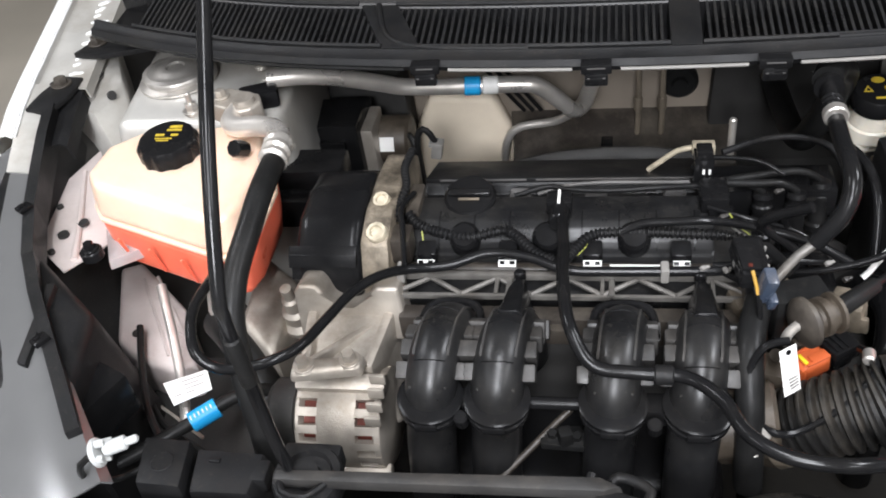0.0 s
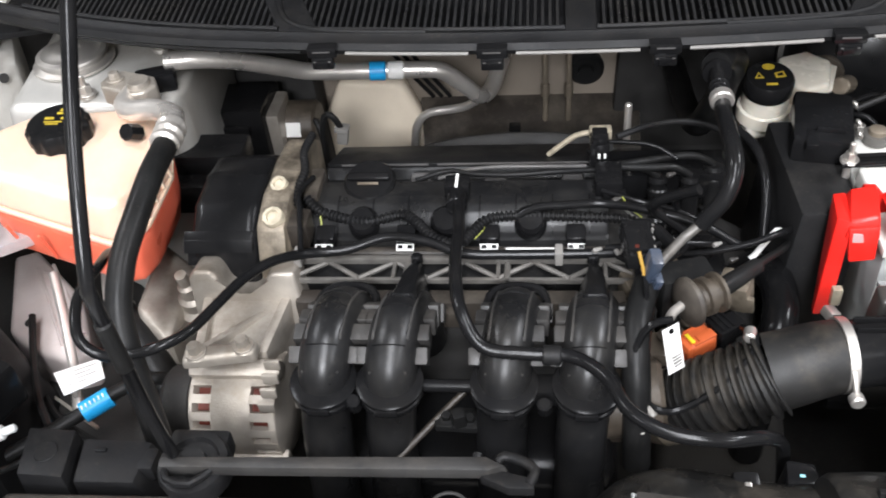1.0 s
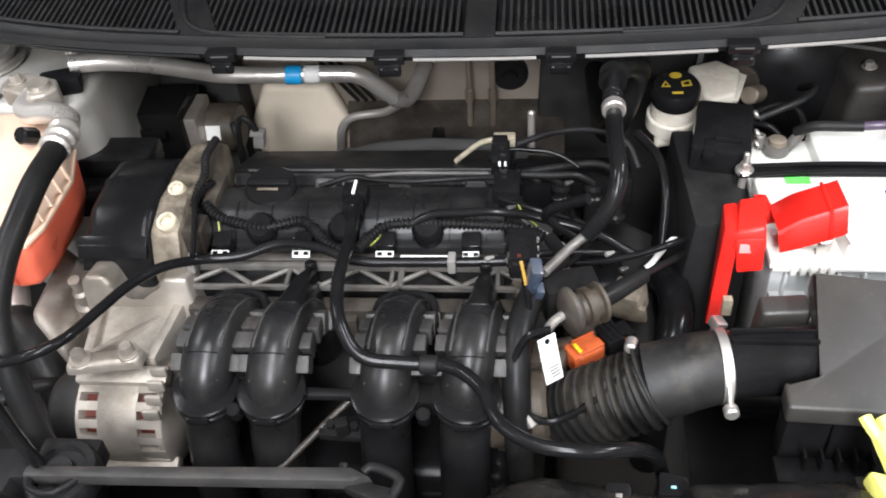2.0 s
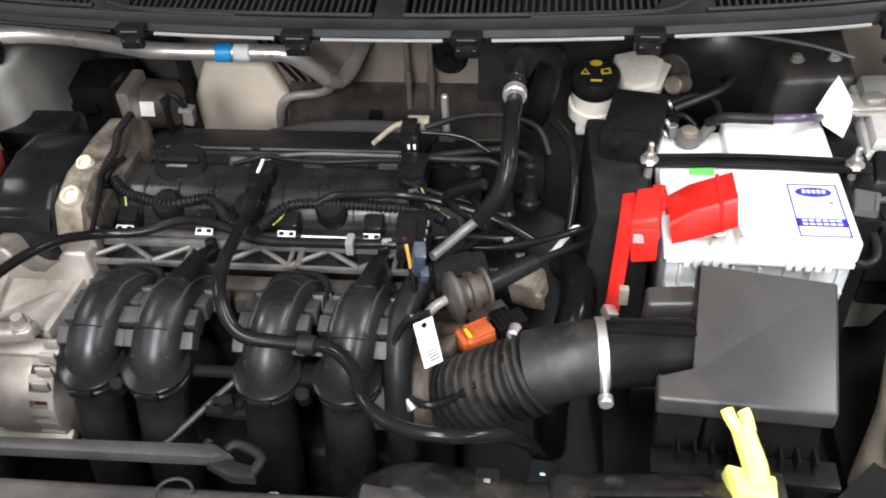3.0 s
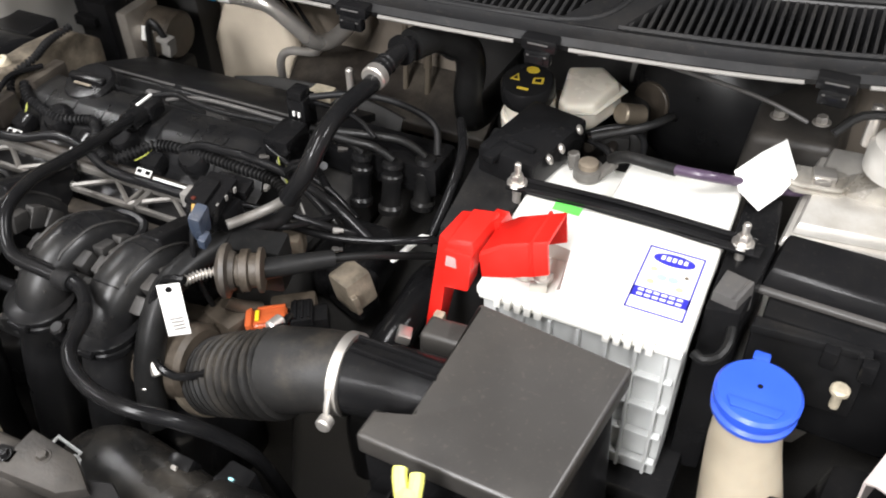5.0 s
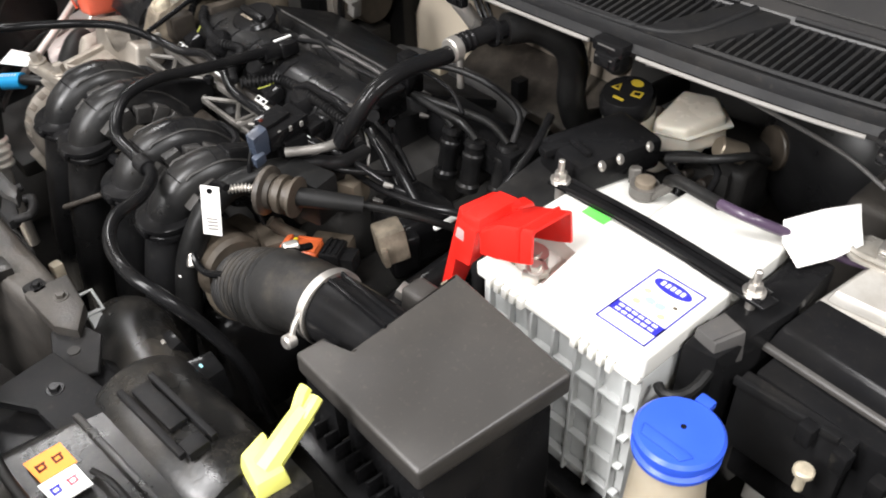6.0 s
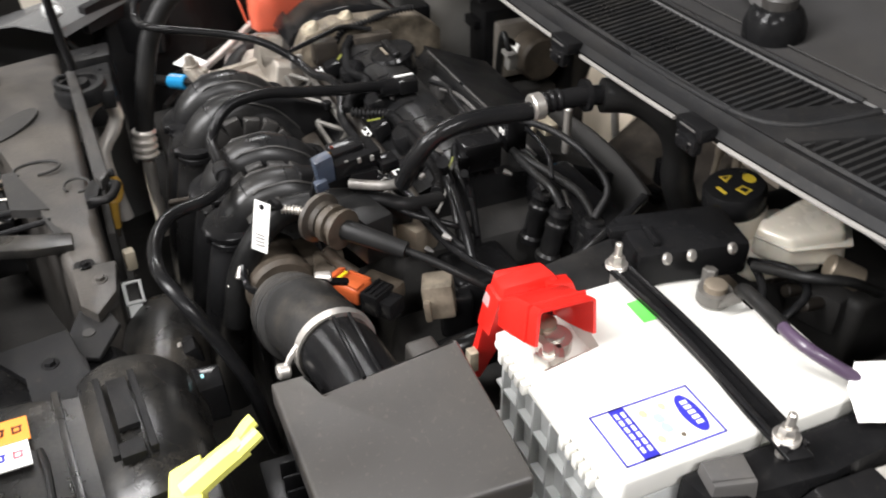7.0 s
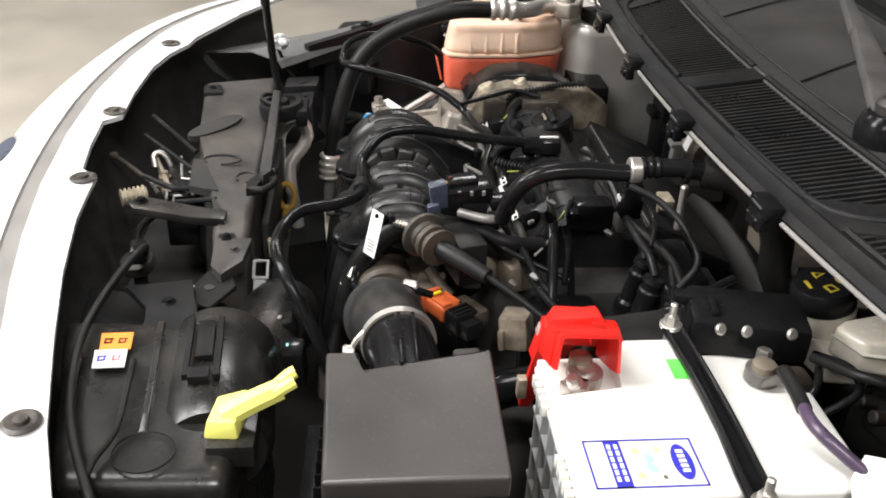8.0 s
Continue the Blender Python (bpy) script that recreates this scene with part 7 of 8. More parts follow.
brt = thing("wing_bracket", (0.68, 0.80, 0.86), "bright metal bracket with a spring clip on the strut tower", "bracket")
bm = B()
prism(bm, [(0.640, 0.826), (0.644, 0.814), (0.656, 0.808), (0.690, 0.812), (0.702, 0.822), (0.703, 0.840), (0.692, 0.850), (0.652, 0.846)], 0.866, 0.870, 0.0012)
tube(bm, [(0.646, 0.828, 0.871), (0.652, 0.814, 0.872), (0.672, 0.813, 0.873), (0.692, 0.818, 0.872), (0.697, 0.832, 0.871)], 0.0022, 8)
hull(bm, [(0.685, 0.815, 0.850), (0.74, 0.815, 0.850), (0.74, 0.855, 0.850), (0.685, 0.855, 0.850)], [(0.69, 0.818, 0.866), (0.735, 0.818, 0.895), (0.735, 0.850, 0.895), (0.69, 0.850, 0.866)], 0.004)
part("plate", bm, FOIL, brt)
bm = B()
box(bm, (0.676, 0.832, 0.874), (0.020, 0.016, 0.009), (0, 0, 10), bev=0.002)
box(bm, (0.676, 0.823, 0.872), (0.014, 0.006, 0.008), (0, 0, 10), bev=0.002)
part("clip", bm, STEEL, brt, "bright spring clip")
bm = B()
lathe(bm, [(0, 0), (0.034, 0), (0.034, 0.018), (0.030, 0.026), (0.018, 0.031), (0.017, 0.036), (0, 0.037)], axis((0.735, 0.835, 0.895), (0, 0, 1)), 32)
part("strut_top", bm, SILVER, brt, "domed silver strut top")
bm = B()
tube(bm, [(0.672, 0.82, 0.925), (0.69, 0.835, 0.938), (0.72, 0.84, 0.940), (0.745, 0.83, 0.935)], 0.004, 8)
part("wire", bm, RUBBER, brt, "black wire over the strut top")
bm = B()
cyl(bm, (0.70, 0.845, 0.905), (0, 0, 1), 0.005, 0.04, 12)
part("stud", bm, STEEL, brt)

# ---- washer filler and fuse box ----
wash = thing("washer_filler", (0.66, 0.54, 0.55), "aged white washer filler neck with a blue cap", "washer filler")
bm = B()
tube(bm, [(0.671, 0.565, 0.862), (0.672, 0.561, 0.825), (0.682, 0.552, 0.765), (0.694, 0.543, 0.70), (0.70, 0.53, 0.60)], 0.0222, 28, r2=0.046)
part("neck", bm, NECK, wash)
bm = B()
lathe(bm, [(0.021, 0), (0.029, 0), (0.0295, 0.004), (0.027, 0.006), (0.0265, 0.010), (0.0298, 0.012), (0.0298, 0.017), (0.0275, 0.0195), (0, 0.0200)], axis((0.671, 0.564, 0.856), (0, -0.02, 1)), 44)
cap = part("cap", bm, BLUE, wash, "blue hinged snap cap")
bm = B()
box(bm, (0.667, 0.597, 0.871), (0.012, 0.010, 0.007), bev=0.002)
part("hinge", bm, BLUE, cap)
bm = B()
prism(bm, [(0.656, 0.543), (0.686, 0.543), (0.690, 0.551), (0.652, 0.551)], 0.8755, 0.877, 0.0005)
part("thumb_lip", bm, BLUE, cap)
bm = B()
cyl(bm, (0.671, 0.567, 0.8758), (0, 0, 1), 0.002, 0.0006, 10, 0)
part("vent_hole", bm, BLACK, cap)
bm = B()
box(bm, (0.73, 0.47, 0.62), (0.12, 0.14, 0.18), bev=0.03, seg=3)
part("bottle", bm, NECK, wash, "aged white washer bottle")

fuse = thing("fuse_box", (0.70, 0.70, 0.70), "black fuse box with a sloped lid", "fuse box")
bm = B()
hull(bm, [(0.660, 0.678, 0.72), (0.79, 0.672, 0.72), (0.80, 0.75, 0.72), (0.665, 0.75, 0.72)], [(0.660, 0.680, 0.836), (0.785, 0.676, 0.836), (0.795, 0.75, 0.836), (0.662, 0.75, 0.836)], 0.004)
part("body", bm, BLACK, fuse)
bm = B()
hull(bm, [(0.650, 0.703, 0.836), (0.79, 0.697, 0.836), (0.80, 0.752, 0.836), (0.655, 0.754, 0.836)], [(0.656, 0.712, 0.858), (0.785, 0.706, 0.858), (0.79, 0.750, 0.866), (0.662, 0.752, 0.866)], 0.004)
part("lid", bm, BLACK, fuse, "glossy black lid")
# charcoal bar paints the lit line on the black lid's edge
bm = B()
hull(bm, [(0.650, 0.700, 0.838), (0.79, 0.694, 0.838), (0.79, 0.700, 0.838), (0.650, 0.706, 0.838)], [(0.651, 0.701, 0.842), (0.79, 0.695, 0.842), (0.79, 0.699, 0.844), (0.651, 0.705, 0.844)], 0.0012)
part("lid_edge", bm, GREY, fuse, "lid edge in grey for its lit line")
bm = B()
hull(bm, [(0.654, 0.660, 0.832), (0.735, 0.664, 0.832), (0.735, 0.668, 0.832), (0.654, 0.664, 0.832)], [(0.654, 0.660, 0.840), (0.735, 0.664, 0.840), (0.735, 0.668, 0.840), (0.654, 0.664, 0.840)], 0.001)
box(bm, (0.70, 0.672, 0.80), (0.09, 0.014, 0.07), bev=0.003)
part("front_rail", bm, MATTE, fuse, "black front rail")
for k in range(3):
    bm = B()
    box(bm, (0.715 + k * 0.028, 0.660 - k * 0.004, 0.832), (0.012, 0.012, 0.018), (0, 0, -6), 0.002)
    part("catch", bm, BLACK, fuse)
bm = B()
cyl(bm, (0.728, 0.640, 0.817), (0, 0, 1), 0.0075, 0.006, 16)
cyl(bm, (0.728, 0.640, 0.80), (0, 0, 1), 0.004, 0.018, 10)
solo("push_clip", bm, CREAM, "pale round push clip on the wing liner", "clip")
bm = B()
hull(bm, [(0.70, 0.45, 0.70), (0.85, 0.45, 0.70), (0.86, 0.60, 0.70), (0.72, 0.60, 0.70)], [(0.715, 0.46, 0.79), (0.83, 0.46, 0.80), (0.85, 0.59, 0.82), (0.735, 0.59, 0.80)], 0.01)
solo("headlamp_housing", bm, BLACK, "black back of the headlamp behind the washer filler", "headlamp", "headlamps")
bm = B()
hull(bm, [(0.688, 0.515, 0.765), (0.735, 0.515, 0.765), (0.735, 0.545, 0.765), (0.692, 0.545, 0.765)], [(0.692, 0.518, 0.800), (0.735, 0.518, 0.806), (0.735, 0.542, 0.806), (0.696, 0.542, 0.800)], 0.005, 3)
lp = solo("lamp_plug", bm, BLACK, "black headlamp plug beside the washer bottle", "connector")
bm = B()
tube(bm, [(0.720, 0.525, 0.803), (0.699, 0.512, 0.808), (0.673, 0.508, 0.783), (0.660, 0.506, 0.745), (0.660, 0.500, 0.722), (0.668, 0.495, 0.689), (0.690, 0.49, 0.64)], 0.0045, 10)
part("cable", bm, RUBBER, lp, "black cable round the bottle")
bm = B()
sheet(bm, [[(0.752, 0.550, 0.800), (0.772, 0.600, 0.806), (0.786, 0.650, 0.810)], [(0.750, 0.548, 0.838), (0.769, 0.596, 0.848), (0.784, 0.645, 0.852)], [(0.757, 0.545, 0.842), (0.776, 0.593, 0.852), (0.791, 0.643, 0.856)], [(0.79, 0.535, 0.838), (0.81, 0.585, 0.848), (0.825, 0.640, 0.852)]], 0.002)
solo("wing_flange", bm, PRIMER, "pale painted flange along the wing", "flange", kind="structure")

# ---- front: intake box, slam panel, latch ----
front = thing("resonator_box", (0.44, 0.28, 0.62), "black plastic air intake box with stickers", "air intake box")
bm = B()
hull(bm, [(0.345, 0.185, 0.64), (0.58, 0.235, 0.64), (0.58, 0.375, 0.64), (0.345, 0.375, 0.64)], [(0.352, 0.205, 0.838), (0.545, 0.245, 0.832), (0.545, 0.365, 0.828), (0.358, 0.368, 0.834)], 0.014, 4)
part("body", bm, INTAKE, front)
bm = B()
hull(bm, [(0.360, 0.285, 0.83), (0.50, 0.295, 0.83), (0.50, 0.302, 0.83), (0.360, 0.292, 0.83)], [(0.361, 0.286, 0.8390), (0.48, 0.296, 0.8370), (0.48, 0.301, 0.8370), (0.361, 0.291, 0.8390)], 0.001)
part("rib", bm, INTAKE, front)
bm = B()
lathe(bm, [(0, 0), (0.045, 0), (0.048, 0.006), (0.046, 0.12), (0.040, 0.135), (0, 0.14)], axis((0.350, 0.335, 0.80), (1, 0.08, 0.0)), 40)
part("drum", bm, INTAKE, front, "rounded glossy end of the box")
bm = B()
for a, b, c, d in ((0.375, 0.318, 0.080, 0.005), (0.375, 0.342, 0.080, 0.005)):
    box(bm, (a + c / 2, b + 0.003, 0.850), (c, d, 0.006), (0, 0, 4), 0.001)
box(bm, (0.405, 0.333, 0.850), (0.05, 0.014, 0.005), (0, 0, 4), 0.001)
box(bm, (0.452, 0.334, 0.850), (0.014, 0.016, 0.008), (0, 0, 4), 0.001)
part("latch_slot", bm, MATTE, front, "moulded latch slot")
for name, a, b, mt, inks in (("orange_sticker", 0.380, 0.4025, STICKER, (COPPER, COPPER)), ("white_sticker", 0.4038, 0.4265, PAPER, (INK, PINK))):
    bm = B()
    flat(bm, [(a, 0.2435, 0.8392), (b, 0.2465, 0.8386), (b, 0.2715, 0.8392), (a, 0.2695, 0.8398)], 0.0012)
    st = part(name, bm, mt, front)
    for k in (0, 1):
        bm = B()
        x, y = (a + b) / 2, 0.2515 + 0.0115 * k
        for dx, dy, w, d in ((-0.0025, 0, 0.0016, 0.007), (0.0025, 0, 0.0016, 0.005), (0, 0.0022, 0.005, 0.0014), (0, -0.0026, 0.007, 0.0014)):
            box(bm, (x + dx, y + dy, 0.8405), (w, d, 0.0008), (0, 0, 5), 0)
        part("sticker_print", bm, inks[k], st)
bm = B()
tube(bm, [(0.519 + 0.021 * math.cos(radians(15 * a)), 0.304 + 0.022 * math.sin(radians(15 * a)), 0.8345) for a in range(25)], 0.0009, 6, 0.003)
part("round_boss", bm, MATTE, front, "moulded round outline")
bm = B()
box(bm, (0.494, 0.364, 0.826), (0.05, 0.035, 0.02), bev=0.003)
part("handle_seat", bm, INTAKE, front)

yel = thing("yellow_handle", (0.48, 0.38, 0.84), "bright yellow plastic locking handle on the intake box", "handle")
bm = B()
hull(bm, [(0.478, 0.350, 0.836), (0.510, 0.344, 0.836), (0.512, 0.370, 0.836), (0.472, 0.376, 0.836)], [(0.480, 0.352, 0.852), (0.507, 0.347, 0.850), (0.509, 0.368, 0.850), (0.474, 0.374, 0.854)], 0.003)
part("base", bm, YELLOW, yel)
bm = B()
tube(bm, [(0.496, 0.360, 0.846), (0.494, 0.374, 0.854), (0.490, 0.388, 0.859), (0.487, 0.400, 0.863)], 0.0095, 8, r2=0.0085)
part("lever", bm, YELLOW, yel)
for s in (-1, 1):
    bm = B()
    tube(bm, [(0.488 + s * 0.004, 0.396, 0.863), (0.484 + s * 0.006, 0.405, 0.868), (0.482 + s * 0.006, 0.410, 0.870)], 0.005, 8)
    part("prong", bm, YELLOW, yel)

elb = thing("intake_elbow", (0.26, 0.37, 0.68), "black plastic intake elbow with a bright clip", "intake elbow")
bm = B()
tube(bm, [(0.20, 0.375, 0.72), (0.215, 0.378, 0.745), (0.24, 0.376, 0.762), (0.275, 0.370, 0.765), (0.32, 0.362, 0.765), (0.36, 0.355, 0.775)], 0.037, 24)
part("pipe", bm, INTAKE, elb)
bm = B()
box(bm, (0.298, 0.381, 0.785), (0.022, 0.035, 0.02), (20, 0, 0), 0.005)
part("bracket", bm, BLACK, elb)
bm = B()
box(bm, (0.298, 0.379, 0.797), (0.005, 0.010, 0.002), (20, 0, 0), 0.0005)
part("bright_mark", bm, STEEL, elb)
bm = B()
cyl(bm, (0.232, 0.382, 0.79), (0, 0, 1), 0.004, 0.006, 12)
part("pin", bm, STEEL, elb)
bm = B()
tube(bm, [(0.206, 0.350, 0.806), (0.206, 0.364, 0.806), (0.224, 0.364, 0.796), (0.224, 0.350, 0.796), (0.206, 0.350, 0.806)], 0.0018, 8, smooth=False)
hull(bm, [(0.218, 0.349, 0.790), (0.236, 0.349, 0.780), (0.236, 0.363, 0.780), (0.218, 0.363, 0.790)], [(0.220, 0.350, 0.797), (0.236, 0.350, 0.786), (0.236, 0.362, 0.786), (0.220, 0.362, 0.797)], 0.002)
part("clip", bm, CASE, elb, "pale spring clip")

slam = thing("slam_panel", (0.0, 0.29, 0.50), "dusty grey plastic radiator support panel", "radiator support")
bm = B()
hull(bm, [(-0.36, 0.20, 0.60), (-0.10, 0.225, 0.60), (0.05, 0.275, 0.60), (0.17, 0.295, 0.60), (0.18, 0.335, 0.60), (-0.38, 0.33, 0.60)], [(-0.33, 0.222, 0.806), (-0.12, 0.245, 0.812), (0.04, 0.282, 0.812), (0.17, 0.300, 0.806), (0.18, 0.332, 0.806), (-0.36, 0.325, 0.806)], 0.010, 3)
part("panel", bm, SLAM, slam)
for x, y, rx, ry in ((-0.040, 0.284, 0.014, 0.022), (0.01, 0.318, 0.014, 0.012)):
    bm = B()
    tube(bm, [(x + rx * math.cos(radians(18 * a)), y + ry * math.sin(radians(18 * a)), 0.8125) for a in range(18)], 0.0014, 6)
    part("pressing", bm, DARK, slam)
bm = B()
prism(bm, [(-0.145 - 0.036 * math.cos(radians(18 * a)) + 0.010 * math.sin(radians(18 * a)), 0.262 + 0.028 * math.cos(radians(18 * a)) + 0.012 * math.sin(radians(18 * a))) for a in range(20)], 0.806, 0.8135, 0)
part("oval_hole", bm, DARK, slam, "dark oval opening")
for pts in ([(-0.041, 0.250), (-0.041, 0.262), (0.044, 0.290), (0.040, 0.274), (0.032, 0.256)], [(0.050, 0.282), (0.104, 0.306), (0.108, 0.296)]):
    bm = B()
    prism(bm, pts, 0.804, 0.8129, 0)
    part("cutout", bm, DARK, slam, "dark triangular opening")
for x, y, w, d, h in ((0.15, 0.312, 0.022, 0.018, 0.009), (-0.285, 0.240, 0.034, 0.026, 0.010)):
    bm = B()
    box(bm, (x, y, 0.803 + h / 2), (w, d, h), (0, 0, 8), 0.004)
    boss = part("boss", bm, MATTE, slam)
    bm = B()
    bolt(bm, (x, y, 0.803 + h), (0, 0, 1), 0.0035, 0.003)
    part("bolt", bm, BLACK, boss)
bm = B()
prism(bm, [(0.073, 0.197), (0.064, 0.219), (0.091, 0.274), (0.096, 0.306), (0.118, 0.306), (0.113, 0.273), (0.090, 0.206)], 0.806, 0.8155, 0.002)
arm = part("cross_arm", bm, INTAKE, slam, "dusty black cross arm")
bm = B()
bolt(bm, (0.077, 0.213, 0.8155), (0, 0, 1), 0.005, 0.004)
part("bolt", bm, BLACK, arm)
bm = B()
prism(bm, [(0.150, 0.300), (0.151, 0.338), (0.196, 0.333), (0.223, 0.315), (0.205, 0.303)], 0.798, 0.812, 0.003)
bolt(bm, (0.176, 0.322, 0.812), (0, 0, 1), 0.0042, 0.003)
part("end_plate", bm, SLAM, slam)
for a, b in (((-0.09, 0.245, 0.80), (-0.16, 0.182, 0.82)), ((-0.06, 0.245, 0.79), (-0.12, 0.178, 0.81)), ((0.03, 0.255, 0.80), (-0.02, 0.195, 0.80)), ((0.03, 0.285, 0.81), (0.025, 0.235, 0.805)), ((0.06, 0.29, 0.81), (0.06, 0.245, 0.806))):
    bm = B()
    tube(bm, [a, b], 0.003, 8, smooth=False)
    part("strut", bm, MATTE, slam)
bm = B()
hull(bm, [(0.20, 0.185, 0.78), (0.35, 0.20, 0.78), (0.35, 0.33, 0.78), (0.24, 0.33, 0.78)], [(0.21, 0.19, 0.792), (0.35, 0.205, 0.80), (0.35, 0.325, 0.80), (0.24, 0.32, 0.792)], 0.003)
part("side_plate", bm, BLACK, slam, "black plate beside the intake box")

slam.location = (0.055, 0.302, 0.522)

cb = thing("corner_bracket", (0.26, 0.34, 0.78), "grey pressed bracket with a round hole by the intake elbow", "bracket")
bm = B()
prism(bm, [(0.254, 0.312), (0.297, 0.296), (0.312, 0.302), (0.320, 0.322), (0.284, 0.342), (0.262, 0.335)], 0.820, 0.825, 0.001, seg=1)
prism(bm, [(0.318, 0.289), (0.348, 0.291), (0.348, 0.316), (0.320, 0.312)], 0.826, 0.834, 0.002)
box(bm, (0.29, 0.318, 0.808), (0.02, 0.012, 0.03), bev=0.002)
part("plate", bm, MATTE, cb)
bm = B()
cyl(bm, (0.287, 0.317, 0.8248), (0, 0, 1), 0.005, 0.0012, 14, 0)
part("hole", bm, DARK, cb, "dark round hole")
bm = B()
bolt(bm, (0.285, 0.300, 0.822), (0, 0, 1), 0.004, 0.003)
part("bolt", bm, STEEL, cb)

lat = thing("bonnet_latch", (0.0, 0.225, 0.70), "dusty bonnet latch with a bright spring and wire levers", "bonnet latch")
bm = B()
box(bm, (-0.005, 0.240, 0.765), (0.09, 0.035, 0.07), (0, 0, 6), 0.004)
part("bracket", bm, MATTE, lat)
bm = B()
hull(bm, [(-0.048, 0.205, 0.775), (-0.040, 0.205, 0.775), (0.026, 0.226, 0.775), (0.020, 0.232, 0.775)], [(-0.046, 0.207, 0.812), (-0.040, 0.207, 0.812), (0.022, 0.226, 0.806), (0.018, 0.232, 0.806)], 0.002)
part("side_plate", bm, TAN, lat, "worn brass-coloured plate")
bm = B()
tube(bm, [(-0.042, 0.224, 0.79), (-0.048, 0.218, 0.808), (-0.050, 0.208, 0.815), (-0.045, 0.202, 0.812), (-0.038, 0.204, 0.80)], 0.0035, 10)
part("hook", bm, STEEL, lat, "bright hook")
bm = B()
tube(bm, [(0.049, 0.180, 0.800), (0.044, 0.193, 0.800), (0.037, 0.208, 0.800)], 0.010, 14, ribs=(0.005, 0.003))
part("spring", bm, CREAM, lat, "coiled spring")
bm = B()
tube(bm, [(-0.047, 0.153, 0.812), (-0.02, 0.175, 0.812), (0.022, 0.210, 0.808), (0.050, 0.225, 0.806)], 0.003, 8)
cyl(bm, (-0.047, 0.153, 0.810), (0, 0, 1), 0.0055, 0.006, 12)
part("lever", bm, BROWN, lat, "thin release lever")
for pts in ([(0.046, 0.222, 0.816), (0.052, 0.236, 0.816), (0.086, 0.241, 0.8165)], [(0.093, 0.250, 0.817), (0.077, 0.248, 0.817), (0.073, 0.270, 0.817)], [(-0.039, 0.237, 0.814), (0.029, 0.249, 0.816), (0.034, 0.270, 0.8165)]):
    bm = B()
    tube(bm, pts, 0.0016, 6, smooth=False)
    part("wire_lever", bm, STEEL, lat, "bent bright wire")
for x, y in ((-0.005, 0.222), (0.03, 0.232), (-0.02, 0.255)):
    bm = B()
    bolt(bm, (x, y, 0.802), (0, 0, 1), 0.005, 0.006)
    part("bolt", bm, TAN, lat)
horn = thing("horn", (0.165, 0.222, 0.70), "round dark horn below the support panel", "horn")
bm = B()
lathe(bm, [(0, 0), (0.017, 0), (0.019, 0.006), (0.017, 0.012), (0.009, 0.014), (0.008, 0.018), (0, 0.018)], axis((0.165, 0.222, 0.775), (0.2, -0.1, 1)), 24)
part("shell", bm, BROWN, horn)
bm = B()
box(bm, (0.165, 0.222, 0.745), (0.016, 0.012, 0.07), bev=0.002)
part("stay", bm, MATTE, horn)
bm = B()
prism(bm, [(0.258, 0.232), (0.248, 0.293), (0.31, 0.306), (0.330, 0.300), (0.330, 0.262), (0.294, 0.262)], 0.803, 0.8095, 0.002)
for v in bm.verts:
    v.co += Vector((0.040, 0.010, 0.026))
fp = solo("front_plate", bm, MATTE, "dusty black plate beside the air intake box", "plate")
bm = B()
bolt(bm, (0.326, 0.288, 0.8355), (0, 0, 1), 0.0045, 0.003)
part("bolt", bm, BLACK, fp)
bm = B()
box(bm, (0.125, 0.361, 0.776), (0.011, 0.011, 0.022), (0, 0, 10), 0.003)
solo("front_connector", bm, NECK, "small cream connector by the radiator", "connector")
bm = B()
tube(bm, [(0.168, 0.224, 0.788), (0.195, 0.236, 0.805), (0.222, 0.246, 0.828), (0.246, 0.250, 0.845), (0.307, 0.239, 0.848), (0.386, 0.231, 0.846), (0.46, 0.240, 0.843), (0.511, 0.255, 0.842), (0.572, 0.282, 0.838), (0.60, 0.30, 0.82)], 0.0038, 10)
solo("release_cable", bm, RUBBER, "thick black bonnet release cable over the intake box", "cable")
bm = B()
tube(bm, [(0.07, 0.235, 0.80), (0.13, 0.22, 0.805), (0.17, 0.225, 0.81), (0.20, 0.235, 0.815)], 0.004, 8)
box(bm, (0.195, 0.232, 0.812), (0.03, 0.016, 0.016), (0, 0, 10), 0.004)
solo("cable_joint", bm, BLACK, "black joint of the release cable", "cable")
bm = B()
tube(bm, [(0.415, 0.276, 0.838), (0.435, 0.280, 0.845), (0.462, 0.282, 0.846), (0.506, 0.283, 0.843), (0.535, 0.274, 0.841), (0.56, 0.272, 0.838)], 0.0024, 8)
solo("thin_cable", bm, RUBBER, "thin black cable bent over the intake box", "cable")

bm = B()
hull(bm, [(0.326, 0.382, 0.76), (0.358, 0.384, 0.76), (0.358, 0.408, 0.76), (0.330, 0.410, 0.76)], [(0.329, 0.384, 0.798), (0.356, 0.386, 0.795), (0.355, 0.406, 0.795), (0.332, 0.407, 0.798)], 0.003)
hb = solo("hose_bracket", bm, GLOSS, "glossy black hose bracket beside the filter box", "bracket")
bm = B()
box(bm, (0.342, 0.392, 0.7975), (0.004, 0.0022, 0.001), (0, 3, 0), 0.0003)
part("mark", bm, CYAN, hb, "small pale green mark")

